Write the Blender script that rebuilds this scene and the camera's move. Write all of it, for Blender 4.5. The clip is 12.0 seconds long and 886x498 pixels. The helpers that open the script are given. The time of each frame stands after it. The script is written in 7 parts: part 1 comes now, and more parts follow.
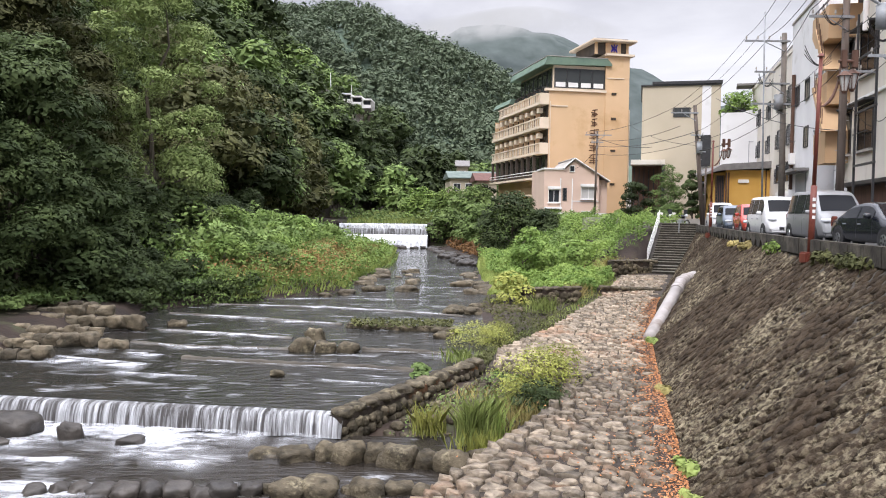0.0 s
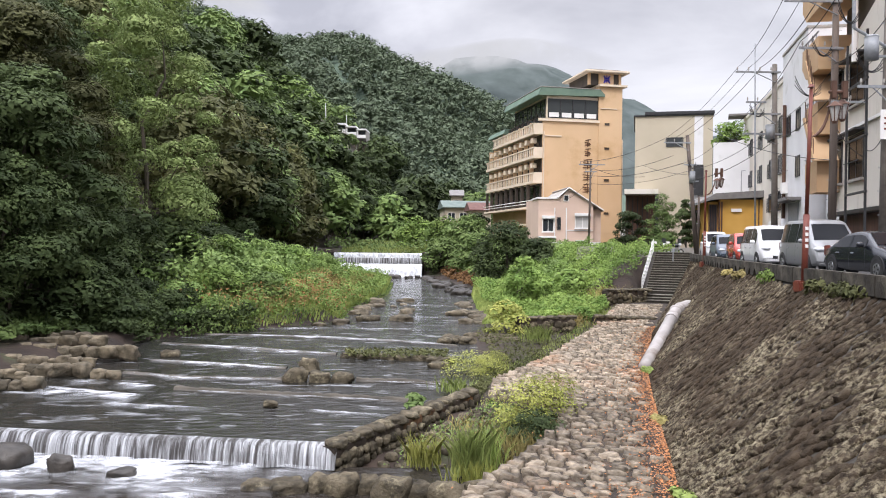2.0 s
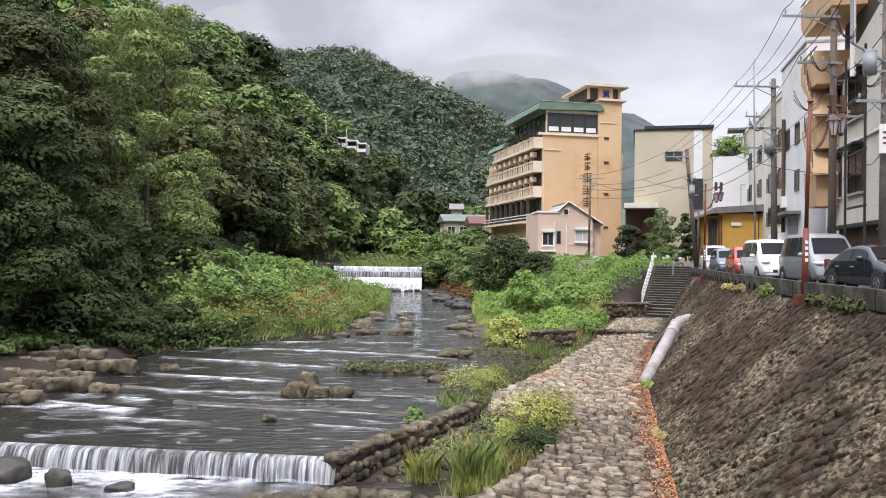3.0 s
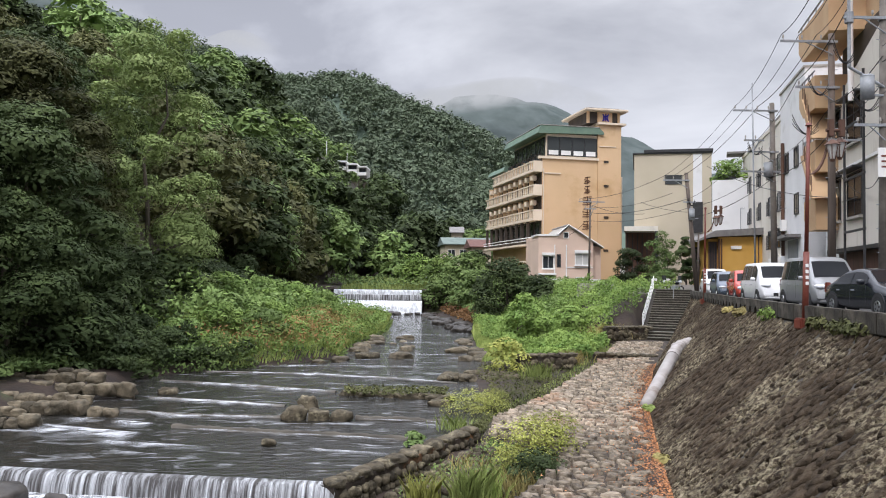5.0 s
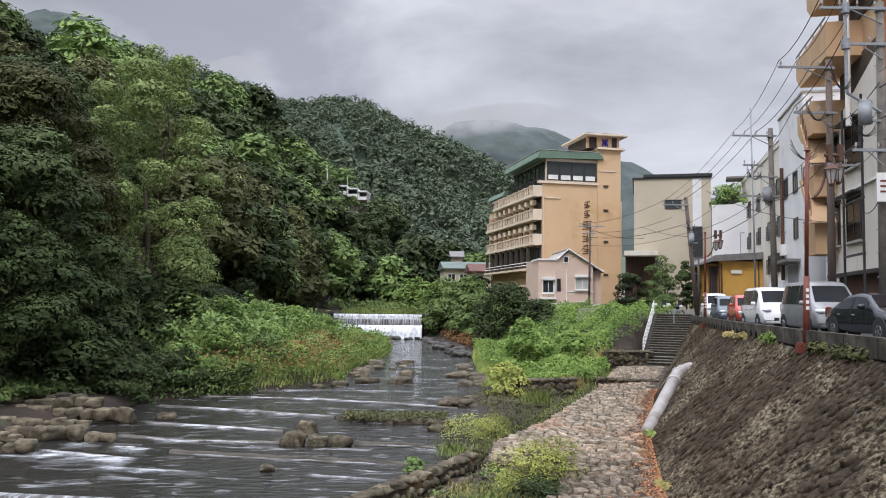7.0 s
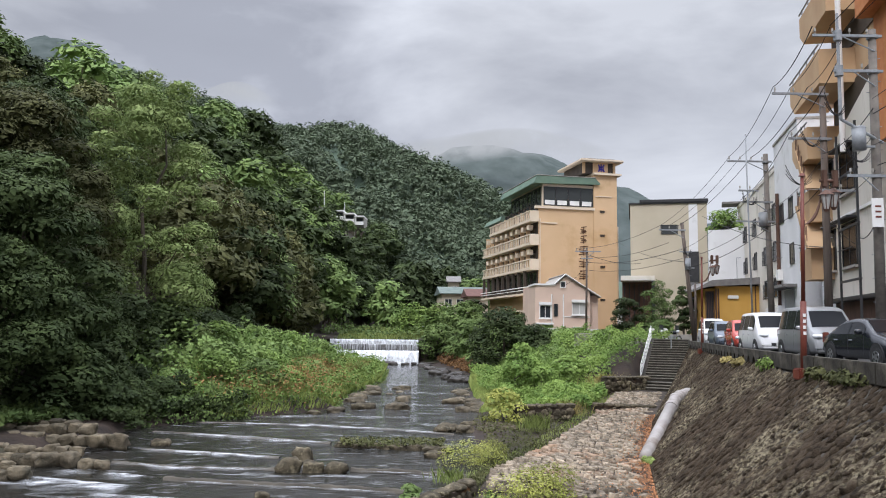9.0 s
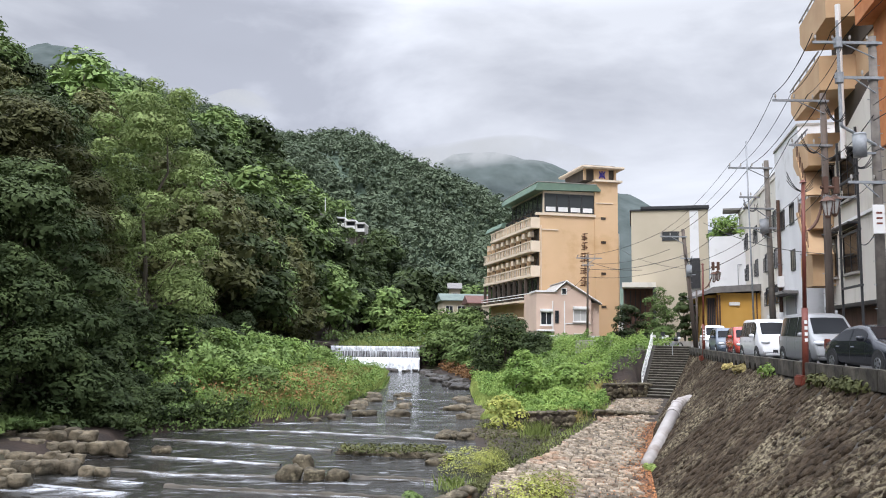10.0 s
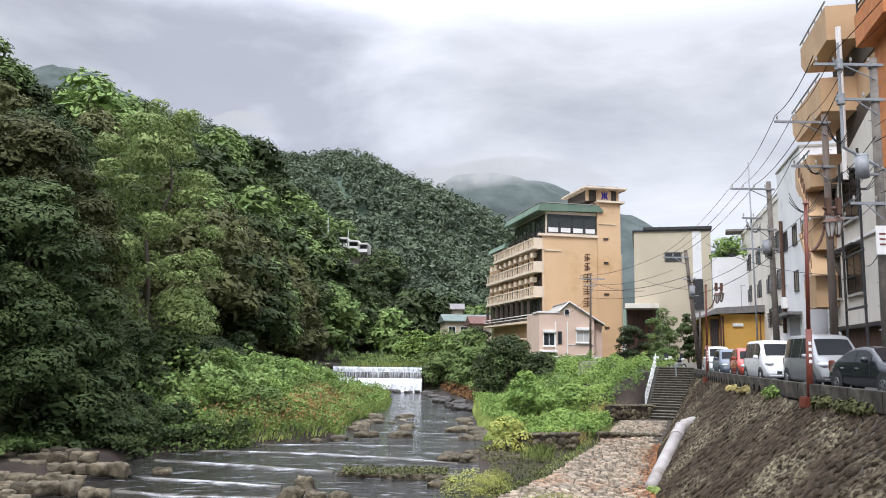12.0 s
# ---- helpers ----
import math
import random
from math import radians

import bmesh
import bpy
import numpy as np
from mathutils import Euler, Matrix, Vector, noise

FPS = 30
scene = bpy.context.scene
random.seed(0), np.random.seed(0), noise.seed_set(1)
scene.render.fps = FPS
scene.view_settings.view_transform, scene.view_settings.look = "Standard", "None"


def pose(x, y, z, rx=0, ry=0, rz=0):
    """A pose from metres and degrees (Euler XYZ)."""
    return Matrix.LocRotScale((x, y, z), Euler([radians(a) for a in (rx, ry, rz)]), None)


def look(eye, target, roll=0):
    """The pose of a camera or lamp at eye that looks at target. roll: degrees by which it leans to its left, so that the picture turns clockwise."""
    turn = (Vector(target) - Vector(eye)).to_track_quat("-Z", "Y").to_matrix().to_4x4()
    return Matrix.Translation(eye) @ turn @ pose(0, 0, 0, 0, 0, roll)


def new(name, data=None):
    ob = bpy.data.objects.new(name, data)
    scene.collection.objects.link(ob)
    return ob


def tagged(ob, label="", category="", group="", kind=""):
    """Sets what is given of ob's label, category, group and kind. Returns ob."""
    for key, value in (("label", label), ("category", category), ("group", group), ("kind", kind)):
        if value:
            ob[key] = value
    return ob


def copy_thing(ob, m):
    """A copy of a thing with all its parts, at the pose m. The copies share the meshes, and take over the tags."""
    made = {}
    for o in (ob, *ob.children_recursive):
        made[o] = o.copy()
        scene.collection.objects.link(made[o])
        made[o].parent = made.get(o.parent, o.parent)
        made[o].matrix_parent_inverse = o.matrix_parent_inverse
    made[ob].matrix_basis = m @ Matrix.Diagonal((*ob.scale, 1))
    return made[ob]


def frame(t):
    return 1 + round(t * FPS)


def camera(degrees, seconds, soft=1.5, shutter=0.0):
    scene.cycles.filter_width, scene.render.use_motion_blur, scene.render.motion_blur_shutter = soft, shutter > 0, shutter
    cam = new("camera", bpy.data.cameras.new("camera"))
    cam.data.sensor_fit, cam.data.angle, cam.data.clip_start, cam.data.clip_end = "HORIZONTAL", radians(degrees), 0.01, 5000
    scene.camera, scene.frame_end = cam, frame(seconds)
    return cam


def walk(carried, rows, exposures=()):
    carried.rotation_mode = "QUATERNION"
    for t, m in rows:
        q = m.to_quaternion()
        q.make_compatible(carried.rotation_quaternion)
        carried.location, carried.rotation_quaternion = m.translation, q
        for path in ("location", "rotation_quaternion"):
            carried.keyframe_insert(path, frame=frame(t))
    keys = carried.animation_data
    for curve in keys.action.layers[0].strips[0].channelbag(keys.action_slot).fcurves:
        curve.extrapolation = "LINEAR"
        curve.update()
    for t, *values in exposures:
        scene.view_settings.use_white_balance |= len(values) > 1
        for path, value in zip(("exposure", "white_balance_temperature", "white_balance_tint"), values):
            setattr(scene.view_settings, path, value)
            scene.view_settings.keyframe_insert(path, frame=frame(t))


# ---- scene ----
# camera: stands on a bridge over the river and tilts slowly upwards
EYE = (0.0, 0.0, 6.0)
cam = camera(58.0, 12.0, soft=1.0)
PATH = [
    (0.0, 0.0, -2.6, -0.7), (0.5, -0.175, -2.199, -0.683), (1.0, -0.311, -1.648, -0.659), (1.5, -0.374, -1.065, -0.657),
    (2.0, -0.391, -0.499, -0.634), (2.5, -0.388, 0.03, -0.662), (3.0, -0.398, 0.485, -0.66), (5.0, -0.387, 2.143, -0.689),
    (5.5, -0.378, 2.631, -0.669), (6.0, -0.379, 2.975, -0.681), (6.5, -0.384, 3.338, -0.72), (7.0, -0.389, 3.886, -0.728),
    (9.0, -0.618, 5.681, -0.731), (9.5, -0.61, 5.909, -0.742), (10.0, -0.545, 6.165, -0.713), (10.5, -0.454, 6.423, -0.746),
    (11.0, -0.394, 6.765, -0.75), (11.5, -0.376, 7.182, -0.786), (12.0, -0.367, 7.636, -0.802)]
walk(cam, [(t, pose(*EYE, 90 + p, r, w)) for t, w, p, r in PATH],
     exposures=[(0.0, 0.56, 6650, 15), (2.0, 0.53, 6620, 15), (3.2, 0.44, 6580, 14), (5.0, 0.29, 6500, 13), (7.2, 0.14, 6420, 13), (9.0, 0.17, 6400, 12), (9.5, 0.38, 6400, 12), (10.0, 0.46, 6400, 12), (12.0, 0.48, 6400, 12)])

# ---- world and sun: bright overcast ----
def link(nt, a, b):
    nt.links.new(a, b)


world = bpy.data.worlds.new("overcast")
scene.world = world
world.use_nodes = True
wn = world.node_tree
wn.nodes.clear()
w_out = wn.nodes.new("ShaderNodeOutputWorld")
w_bg = wn.nodes.new("ShaderNodeBackground")
w_sky = wn.nodes.new("ShaderNodeTexSky")
w_sky.sky_type, w_sky.sun_disc = "NISHITA", False
w_sky.sun_elevation, w_sky.sun_rotation = radians(52), radians(150)
w_co = wn.nodes.new("ShaderNodeTexCoord")
w_map = wn.nodes.new("ShaderNodeMapping")
w_map.inputs["Scale"].default_value = (1.0, 1.0, 2.6)
w_map.inputs["Location"].default_value = (0.35, 0.1, 0.2)
w_noise = wn.nodes.new("ShaderNodeTexNoise")
w_noise.inputs["Scale"].default_value = 2.6
w_noise.inputs["Detail"].default_value = 7.0
w_noise.inputs["Roughness"].default_value = 0.52
w_noise.inputs["Distortion"].default_value = 0.25
w_ramp = wn.nodes.new("ShaderNodeValToRGB")
w_ramp.color_ramp.elements[0].position, w_ramp.color_ramp.elements[0].color = 0.38, (0.525, 0.56, 0.645, 1)
w_ramp.color_ramp.elements[1].position, w_ramp.color_ramp.elements[1].color = 0.64, (0.98, 1.03, 1.12, 1)
w_scale = wn.nodes.new("ShaderNodeVectorMath")
w_scale.operation = "SCALE"
w_scale.inputs["Scale"].default_value = 0.02
w_mix = wn.nodes.new("ShaderNodeMix")
w_mix.data_type = "RGBA"
w_mix.inputs["Factor"].default_value = 0.93
link(wn, w_co.outputs["Generated"], w_map.inputs["Vector"])
link(wn, w_map.outputs["Vector"], w_noise.inputs["Vector"])
link(wn, w_noise.outputs["Fac"], w_ramp.inputs["Fac"])
link(wn, w_sky.outputs["Color"], w_scale.inputs[0])
link(wn, w_scale.outputs["Vector"], w_mix.inputs["A"])
link(wn, w_ramp.outputs["Color"], w_mix.inputs["B"])
# an overcast sky is brightest overhead
w_sep = wn.nodes.new("ShaderNodeSeparateXYZ")
link(wn, w_co.outputs["Generated"], w_sep.inputs["Vector"])
w_grad = wn.nodes.new("ShaderNodeValToRGB")
w_grad.color_ramp.elements[0].position, w_grad.color_ramp.elements[0].color = 0.0, (0.80, 0.80, 0.80, 1)
w_grad.color_ramp.elements[1].position, w_grad.color_ramp.elements[1].color = 1.0, (4.8, 4.8, 4.8, 1)
w_mid = w_grad.color_ramp.elements.new(0.38)
w_mid.color = (0.68, 0.68, 0.68, 1)
link(wn, w_sep.outputs["Z"], w_grad.inputs["Fac"])
w_mul = wn.nodes.new("ShaderNodeVectorMath")
w_mul.operation = "SCALE"
link(wn, w_mix.outputs["Result"], w_mul.inputs[0])
link(wn, w_grad.outputs["Color"], w_mul.inputs["Scale"])
# thinner cloud where the hidden sun brightens it, up the valley
w_dot = wn.nodes.new("ShaderNodeVectorMath")
w_dot.operation = "DOT_PRODUCT"
w_dot.inputs[1].default_value = Vector((-0.20, 0.92, 0.335)).normalized()
link(wn, w_co.outputs["Generated"], w_dot.inputs[0])
w_near = wn.nodes.new("ShaderNodeMapRange")
w_near.interpolation_type = "SMOOTHSTEP"
w_near.inputs["From Min"].default_value, w_near.inputs["From Max"].default_value = 0.965, 1.0
link(wn, w_dot.outputs["Value"], w_near.inputs["Value"])
w_gap = wn.nodes.new("ShaderNodeMath")
w_gap.operation = "MULTIPLY"
link(wn, w_near.outputs["Result"], w_gap.inputs[0])
link(wn, w_noise.outputs["Fac"], w_gap.inputs[1])
w_gain = wn.nodes.new("ShaderNodeMath")
w_gain.operation = "MULTIPLY_ADD"
w_gain.inputs[1].default_value, w_gain.inputs[2].default_value = 0.42, 1.0
link(wn, w_gap.outputs["Value"], w_gain.inputs[0])
w_bright = wn.nodes.new("ShaderNodeVectorMath")
w_bright.operation = "SCALE"
link(wn, w_mul.outputs["Vector"], w_bright.inputs[0])
link(wn, w_gain.outputs["Value"], w_bright.inputs["Scale"])
link(wn, w_bright.outputs["Vector"], w_bg.inputs["Color"])
w_bg.inputs["Strength"].default_value = 0.95
link(wn, w_bg.outputs["Background"], w_out.inputs["Surface"])
sun = new("sun", bpy.data.lights.new("sun", "SUN"))
sun.data.energy, sun.data.angle, sun.data.color = 1.5, radians(16), (1.0, 0.98, 0.95)
sun.matrix_world = look((-30, -40, 90), (0, 20, 0))

# ---- materials ----
def mat(name, c1, c2=None, scale=3.0, rough=0.85, bump=0.0, bump_scale=None, metal=0.0, stretch=(1, 1, 1), spots=None, spot_scale=0.6,
        spot_at=(0.55, 0.7), island=0.0, random_ob=0.0, spec=0.4, detail=6.0, trans=0.0, world=False, speck=0.0):
    """A procedural material: two colours by noise, stains of a third, grain as bump."""
    m = bpy.data.materials.new(name)
    m.use_nodes = True
    nt = m.node_tree
    bsdf = nt.nodes["Principled BSDF"]
    bsdf.inputs["Roughness"].default_value = rough
    bsdf.inputs["Metallic"].default_value = metal
    bsdf.inputs["Specular IOR Level"].default_value = spec
    co = nt.nodes.new("ShaderNodeTexCoord")
    mp = nt.nodes.new("ShaderNodeMapping")
    mp.inputs["Scale"].default_value = stretch
    if world:
        geo = nt.nodes.new("ShaderNodeNewGeometry")
        link(nt, geo.outputs["Position"], mp.inputs["Vector"])
    else:
        link(nt, co.outputs["Object"], mp.inputs["Vector"])
    n1 = nt.nodes.new("ShaderNodeTexNoise")
    n1.inputs["Scale"].default_value, n1.inputs["Detail"].default_value = scale, detail
    link(nt, mp.outputs["Vector"], n1.inputs["Vector"])
    ramp = nt.nodes.new("ShaderNodeValToRGB")
    ramp.color_ramp.elements[0].position, ramp.color_ramp.elements[1].position = 0.32, 0.68
    ramp.color_ramp.elements[0].color = (*c1, 1)
    ramp.color_ramp.elements[1].color = (*(c2 or c1), 1)
    link(nt, n1.outputs["Fac"], ramp.inputs["Fac"])
    col = ramp.outputs["Color"]
    if spots:
        n2 = nt.nodes.new("ShaderNodeTexNoise")
        n2.inputs["Scale"].default_value, n2.inputs["Detail"].default_value, n2.inputs["Roughness"].default_value = spot_scale, 8.0, 0.65
        link(nt, mp.outputs["Vector"], n2.inputs["Vector"])
        r2 = nt.nodes.new("ShaderNodeValToRGB")
        r2.color_ramp.elements[0].position, r2.color_ramp.elements[1].position = spot_at
        link(nt, n2.outputs["Fac"], r2.inputs["Fac"])
        mx = nt.nodes.new("ShaderNodeMix")
        mx.data_type = "RGBA"
        amount_of = r2.outputs["Color"]
        if speck:
            n4 = nt.nodes.new("ShaderNodeTexNoise")
            n4.inputs["Scale"].default_value, n4.inputs["Detail"].default_value, n4.inputs["Roughness"].default_value = speck, 5.0, 0.7
            link(nt, mp.outputs["Vector"], n4.inputs["Vector"])
            r4 = nt.nodes.new("ShaderNodeMapRange")
            r4.inputs["From Min"].default_value, r4.inputs["From Max"].default_value = 0.46, 0.60
            link(nt, n4.outputs["Fac"], r4.inputs["Value"])
            mu = nt.nodes.new("ShaderNodeMath")
            mu.operation = "MULTIPLY"
            link(nt, r4.outputs["Result"], mu.inputs[0])
            link(nt, r2.outputs["Color"], mu.inputs[1])
            amount_of = mu.outputs["Value"]
        link(nt, amount_of, mx.inputs["Factor"])
        link(nt, col, mx.inputs["A"])
        mx.inputs["B"].default_value = (*spots, 1)
        col = mx.outputs["Result"]
    for amount, node, socket in ((island, "ShaderNodeNewGeometry", "Random Per Island"), (random_ob, "ShaderNodeObjectInfo", "Random")):
        if amount:
            src = nt.nodes.new(node)
            mr = nt.nodes.new("ShaderNodeMapRange")
            mr.inputs["To Min"].default_value, mr.inputs["To Max"].default_value = 1 - amount, 1 + amount
            link(nt, src.outputs[socket], mr.inputs["Value"])
            vm = nt.nodes.new("ShaderNodeVectorMath")
            vm.operation = "SCALE"
            link(nt, col, vm.inputs[0])
            link(nt, mr.outputs["Result"], vm.inputs["Scale"])
            col = vm.outputs["Vector"]
    link(nt, col, bsdf.inputs["Base Color"])
    if bump:
        n3 = nt.nodes.new("ShaderNodeTexNoise")
        n3.inputs["Scale"].default_value, n3.inputs["Detail"].default_value = bump_scale or scale * 4, 8.0
        link(nt, mp.outputs["Vector"], n3.inputs["Vector"])
        bp = nt.nodes.new("ShaderNodeBump")
        bp.inputs["Strength"].default_value, bp.inputs["Distance"].default_value = bump, 0.05
        link(nt, n3.outputs["Fac"], bp.inputs["Height"])
        link(nt, bp.outputs["Normal"], bsdf.inputs["Normal"])
    if trans:
        tr = nt.nodes.new("ShaderNodeBsdfTranslucent")
        link(nt, col, tr.inputs["Color"])
        ms = nt.nodes.new("ShaderNodeMixShader")
        ms.inputs["Fac"].default_value = trans
        link(nt, bsdf.outputs["BSDF"], ms.inputs[1])
        link(nt, tr.outputs["BSDF"], ms.inputs[2])
        link(nt, ms.outputs["Shader"], nt.nodes["Material Output"].inputs["Surface"])
    return m


def leaf(name, c1, c2, island=0.24, ob=0.32):
    c1, c2 = [(c[0] * 1.12, c[1] * 1.0, c[2] * 0.98) for c in (c1, c2)]
    return mat(name, c1, c2, scale=0.5, rough=0.75, island=island, random_ob=ob, spec=0.15, trans=0.12, detail=3)


M_SOIL = mat("soil", (0.016, 0.010, 0.007), (0.038, 0.024, 0.016), 1.2, bump=0.6, spots=(0.05, 0.07, 0.025), spot_scale=0.3)
M_LEAF_DARK = leaf("dark_leaves", (0.024, 0.041, 0.016), (0.058, 0.090, 0.032))
M_LEAF_MID = leaf("green_leaves", (0.085, 0.150, 0.047), (0.165, 0.255, 0.084))
M_LEAF_WILLOW = leaf("willow_leaves", (0.18, 0.275, 0.09), (0.30, 0.42, 0.16))
M_LEAF_LIGHT = leaf("fresh_leaves", (0.082, 0.155, 0.037), (0.178, 0.278, 0.073))
M_LEAF_YELLOW = leaf("yellow_green_leaves", (0.17, 0.215, 0.05), (0.31, 0.35, 0.095))
M_LEAF_OLIVE = leaf("olive_leaves", (0.050, 0.063, 0.025), (0.112, 0.128, 0.050))
M_GRASS = leaf("grass_blades", (0.17, 0.26, 0.07), (0.33, 0.42, 0.14))
M_BARK = mat("bark", (0.05, 0.04, 0.03), (0.10, 0.08, 0.06), 6, bump=0.5, stretch=(1, 1, 0.2))
# greyed and lightened leaves: slight haze of distance mixed into the green
M_FAR_WOODS = leaf("far_woods", (0.056, 0.088, 0.055), (0.114, 0.160, 0.100), 0.24, 0.0)
M_STONE = mat("river_stone", (0.029, 0.024, 0.015), (0.112, 0.092, 0.061), 4.0, rough=0.85, bump=1.0, bump_scale=12, random_ob=0.3, spots=(0.26, 0.225, 0.145), spot_scale=1.6, spot_at=(0.48, 0.68), spec=0.25, world=True, speck=7.0)
M_STONE_TAN = mat("tan_stone", (0.055, 0.044, 0.027), (0.175, 0.143, 0.096), 3.0, rough=0.85, bump=0.9, bump_scale=12, random_ob=0.35, spots=(0.05, 0.045, 0.03), spot_scale=2.0, spot_at=(0.5, 0.7), world=True)
M_COBBLE = mat("path_cobble", (0.082, 0.064, 0.045), (0.27, 0.222, 0.162), 6.0, rough=0.8, bump=0.7, bump_scale=22, random_ob=0.38, island=0.38, spots=(0.23, 0.12, 0.065), spot_scale=0.45, spot_at=(0.53, 0.75), world=True)
M_MORTAR = mat("path_bed", (0.018, 0.013, 0.009), (0.050, 0.036, 0.025), 1.5, bump=0.7, bump_scale=12, spots=(0.20, 0.10, 0.043), spot_scale=0.5)
M_WALLSTONE = mat("wall_stone", (0.019, 0.0135, 0.0085), (0.066, 0.049, 0.033), 4.5, rough=0.95, bump=1.0, bump_scale=30, random_ob=0.18, island=0.18, spots=(0.23, 0.20, 0.135), spot_scale=0.42, spot_at=(0.46, 0.62), spec=0.12, stretch=(1, 0.75, 1), world=True, speck=9.0)
M_WALLJOINT = mat("wall_joint", (0.02, 0.018, 0.014), (0.05, 0.042, 0.033), 2.0, bump=0.7)
M_CONCRETE = mat("old_concrete", (0.034, 0.029, 0.022), (0.092, 0.080, 0.062), 1.3, rough=0.9, bump=0.4, bump_scale=20, spots=(0.05, 0.048, 0.035), spot_scale=0.8)
M_KERB = mat("mossy_kerb", (0.016, 0.014, 0.010), (0.058, 0.050, 0.038), 2.5, rough=0.95, bump=0.5, bump_scale=20, spots=(0.10, 0.09, 0.07), spot_scale=1.2)
M_PALE_CONCRETE = mat("pale_concrete", (0.30, 0.28, 0.25), (0.38, 0.36, 0.33), 2, rough=0.9, bump=0.2, bump_scale=20)
M_ASPHALT = mat("asphalt", (0.045, 0.045, 0.047), (0.065, 0.064, 0.062), 3, rough=0.9, bump=0.3, bump_scale=60)
M_HOTEL = mat("apricot_render", (0.60, 0.41, 0.24), (0.66, 0.455, 0.275), 0.25, rough=0.9, spots=(0.50, 0.32, 0.16), spot_scale=0.15)
M_HOTEL_PALE = mat("cream_balcony", (0.64, 0.53, 0.40), (0.72, 0.61, 0.48), 0.6, rough=0.85)
# dark brown of hotel frames, vents and columns, also used for painted shade
M_HOTEL_DARK = mat("hotel_dark_parts_and_shade", (0.05, 0.038, 0.03), (0.09, 0.07, 0.055), 0.8, rough=0.7)
M_PINK = mat("pink_render", (0.58, 0.43, 0.345), (0.64, 0.48, 0.39), 0.4, rough=0.9)
M_WHITE = mat("white_paint", (0.70, 0.69, 0.67), (0.78, 0.77, 0.75), 0.8, rough=0.7)
M_WHITE_WALL = mat("white_render", (0.64, 0.635, 0.64), (0.74, 0.735, 0.74), 0.35, rough=0.9, spots=(0.50, 0.49, 0.47), spot_scale=0.3)
M_BEIGE = mat("beige_render", (0.46, 0.40, 0.30), (0.52, 0.455, 0.35), 0.3, rough=0.9)
M_CREAM = mat("cream_render", (0.60, 0.56, 0.49), (0.69, 0.65, 0.58), 0.4, rough=0.9, spots=(0.40, 0.36, 0.29), spot_scale=0.35, stretch=(1, 1, 0.3))
M_MUSTARD = mat("mustard_render", (0.50, 0.28, 0.06), (0.58, 0.34, 0.09), 0.5, rough=0.9)
M_TAN = mat("tan_panel", (0.46, 0.30, 0.17), (0.54, 0.37, 0.22), 0.6, rough=0.85)
M_ORANGE = mat("orange_brick_panel", (0.45, 0.16, 0.05), (0.55, 0.22, 0.08), 2, rough=0.8)
M_BROWN = mat("brown_timber", (0.07, 0.035, 0.022), (0.12, 0.06, 0.04), 3, rough=0.7, stretch=(1, 1, 0.2))
M_DARK = mat("dark_metal", (0.025, 0.025, 0.027), (0.04, 0.04, 0.042), 4, rough=0.5)
M_ROOF_GREEN = mat("green_copper_roof", (0.10, 0.16, 0.12), (0.15, 0.22, 0.16), 1.0, rough=0.6)
M_ROOF_GREY = mat("grey_roof", (0.14, 0.13, 0.125), (0.20, 0.19, 0.18), 2, rough=0.7)
M_RED = mat("rust_red_paint", (0.115, 0.028, 0.018), (0.165, 0.042, 0.027), 5, rough=0.5, spots=(0.18, 0.05, 0.03), spot_scale=3)
M_WOODPOLE = mat("weathered_pole", (0.075, 0.058, 0.047), (0.14, 0.11, 0.092), 5, stretch=(1, 1, 0.1), bump=0.3)
M_GREYPOLE = mat("concrete_pole", (0.115, 0.10, 0.088), (0.17, 0.15, 0.13), 4, rough=0.85)
M_GALV = mat("galvanised_steel", (0.24, 0.255, 0.27), (0.32, 0.335, 0.35), 6, rough=0.6, metal=0.15)
M_CABLE = mat("black_cable", (0.02, 0.02, 0.022), None, 5, rough=0.6)
M_PIPE = mat("white_plastic_pipe", (0.27, 0.245, 0.23), (0.36, 0.335, 0.32), 2, rough=0.5, spots=(0.20, 0.165, 0.14), spot_scale=1.0)
M_TREAD = mat("pale_tread", (0.13, 0.12, 0.10), (0.21, 0.19, 0.16), 3, rough=0.9, bump=0.3)
M_RISER = mat("dark_riser", (0.022, 0.019, 0.015), (0.05, 0.044, 0.035), 3, rough=0.95)
M_CALLIG = mat("dark_letters", (0.10, 0.045, 0.025), None, 3, rough=0.6)
M_BLUE = mat("blue_crest", (0.03, 0.02, 0.30), None, 3, rough=0.5)


def glass(name, tint=(0.03, 0.035, 0.04), rough=0.08):
    m = bpy.data.materials.new(name)
    m.use_nodes = True
    b = m.node_tree.nodes["Principled BSDF"]
    b.inputs["Base Color"].default_value = (*tint, 1)
    b.inputs["Roughness"].default_value = rough
    b.inputs["Specular IOR Level"].default_value = 0.25
    return m


M_GLASS = glass("dark_window_glass")
M_CAR_GLASS = glass("car_glass", (0.012, 0.013, 0.015), 0.2)
M_CAR_GLASS.node_tree.nodes["Principled BSDF"].inputs["Specular IOR Level"].default_value = 0.06
M_GLASS_BLUE = glass("sky_window_glass", (0.05, 0.055, 0.055), 0.05)
M_CURTAIN = mat("curtain", (0.42, 0.41, 0.39), (0.50, 0.49, 0.47), 8, stretch=(6, 6, 0.2))


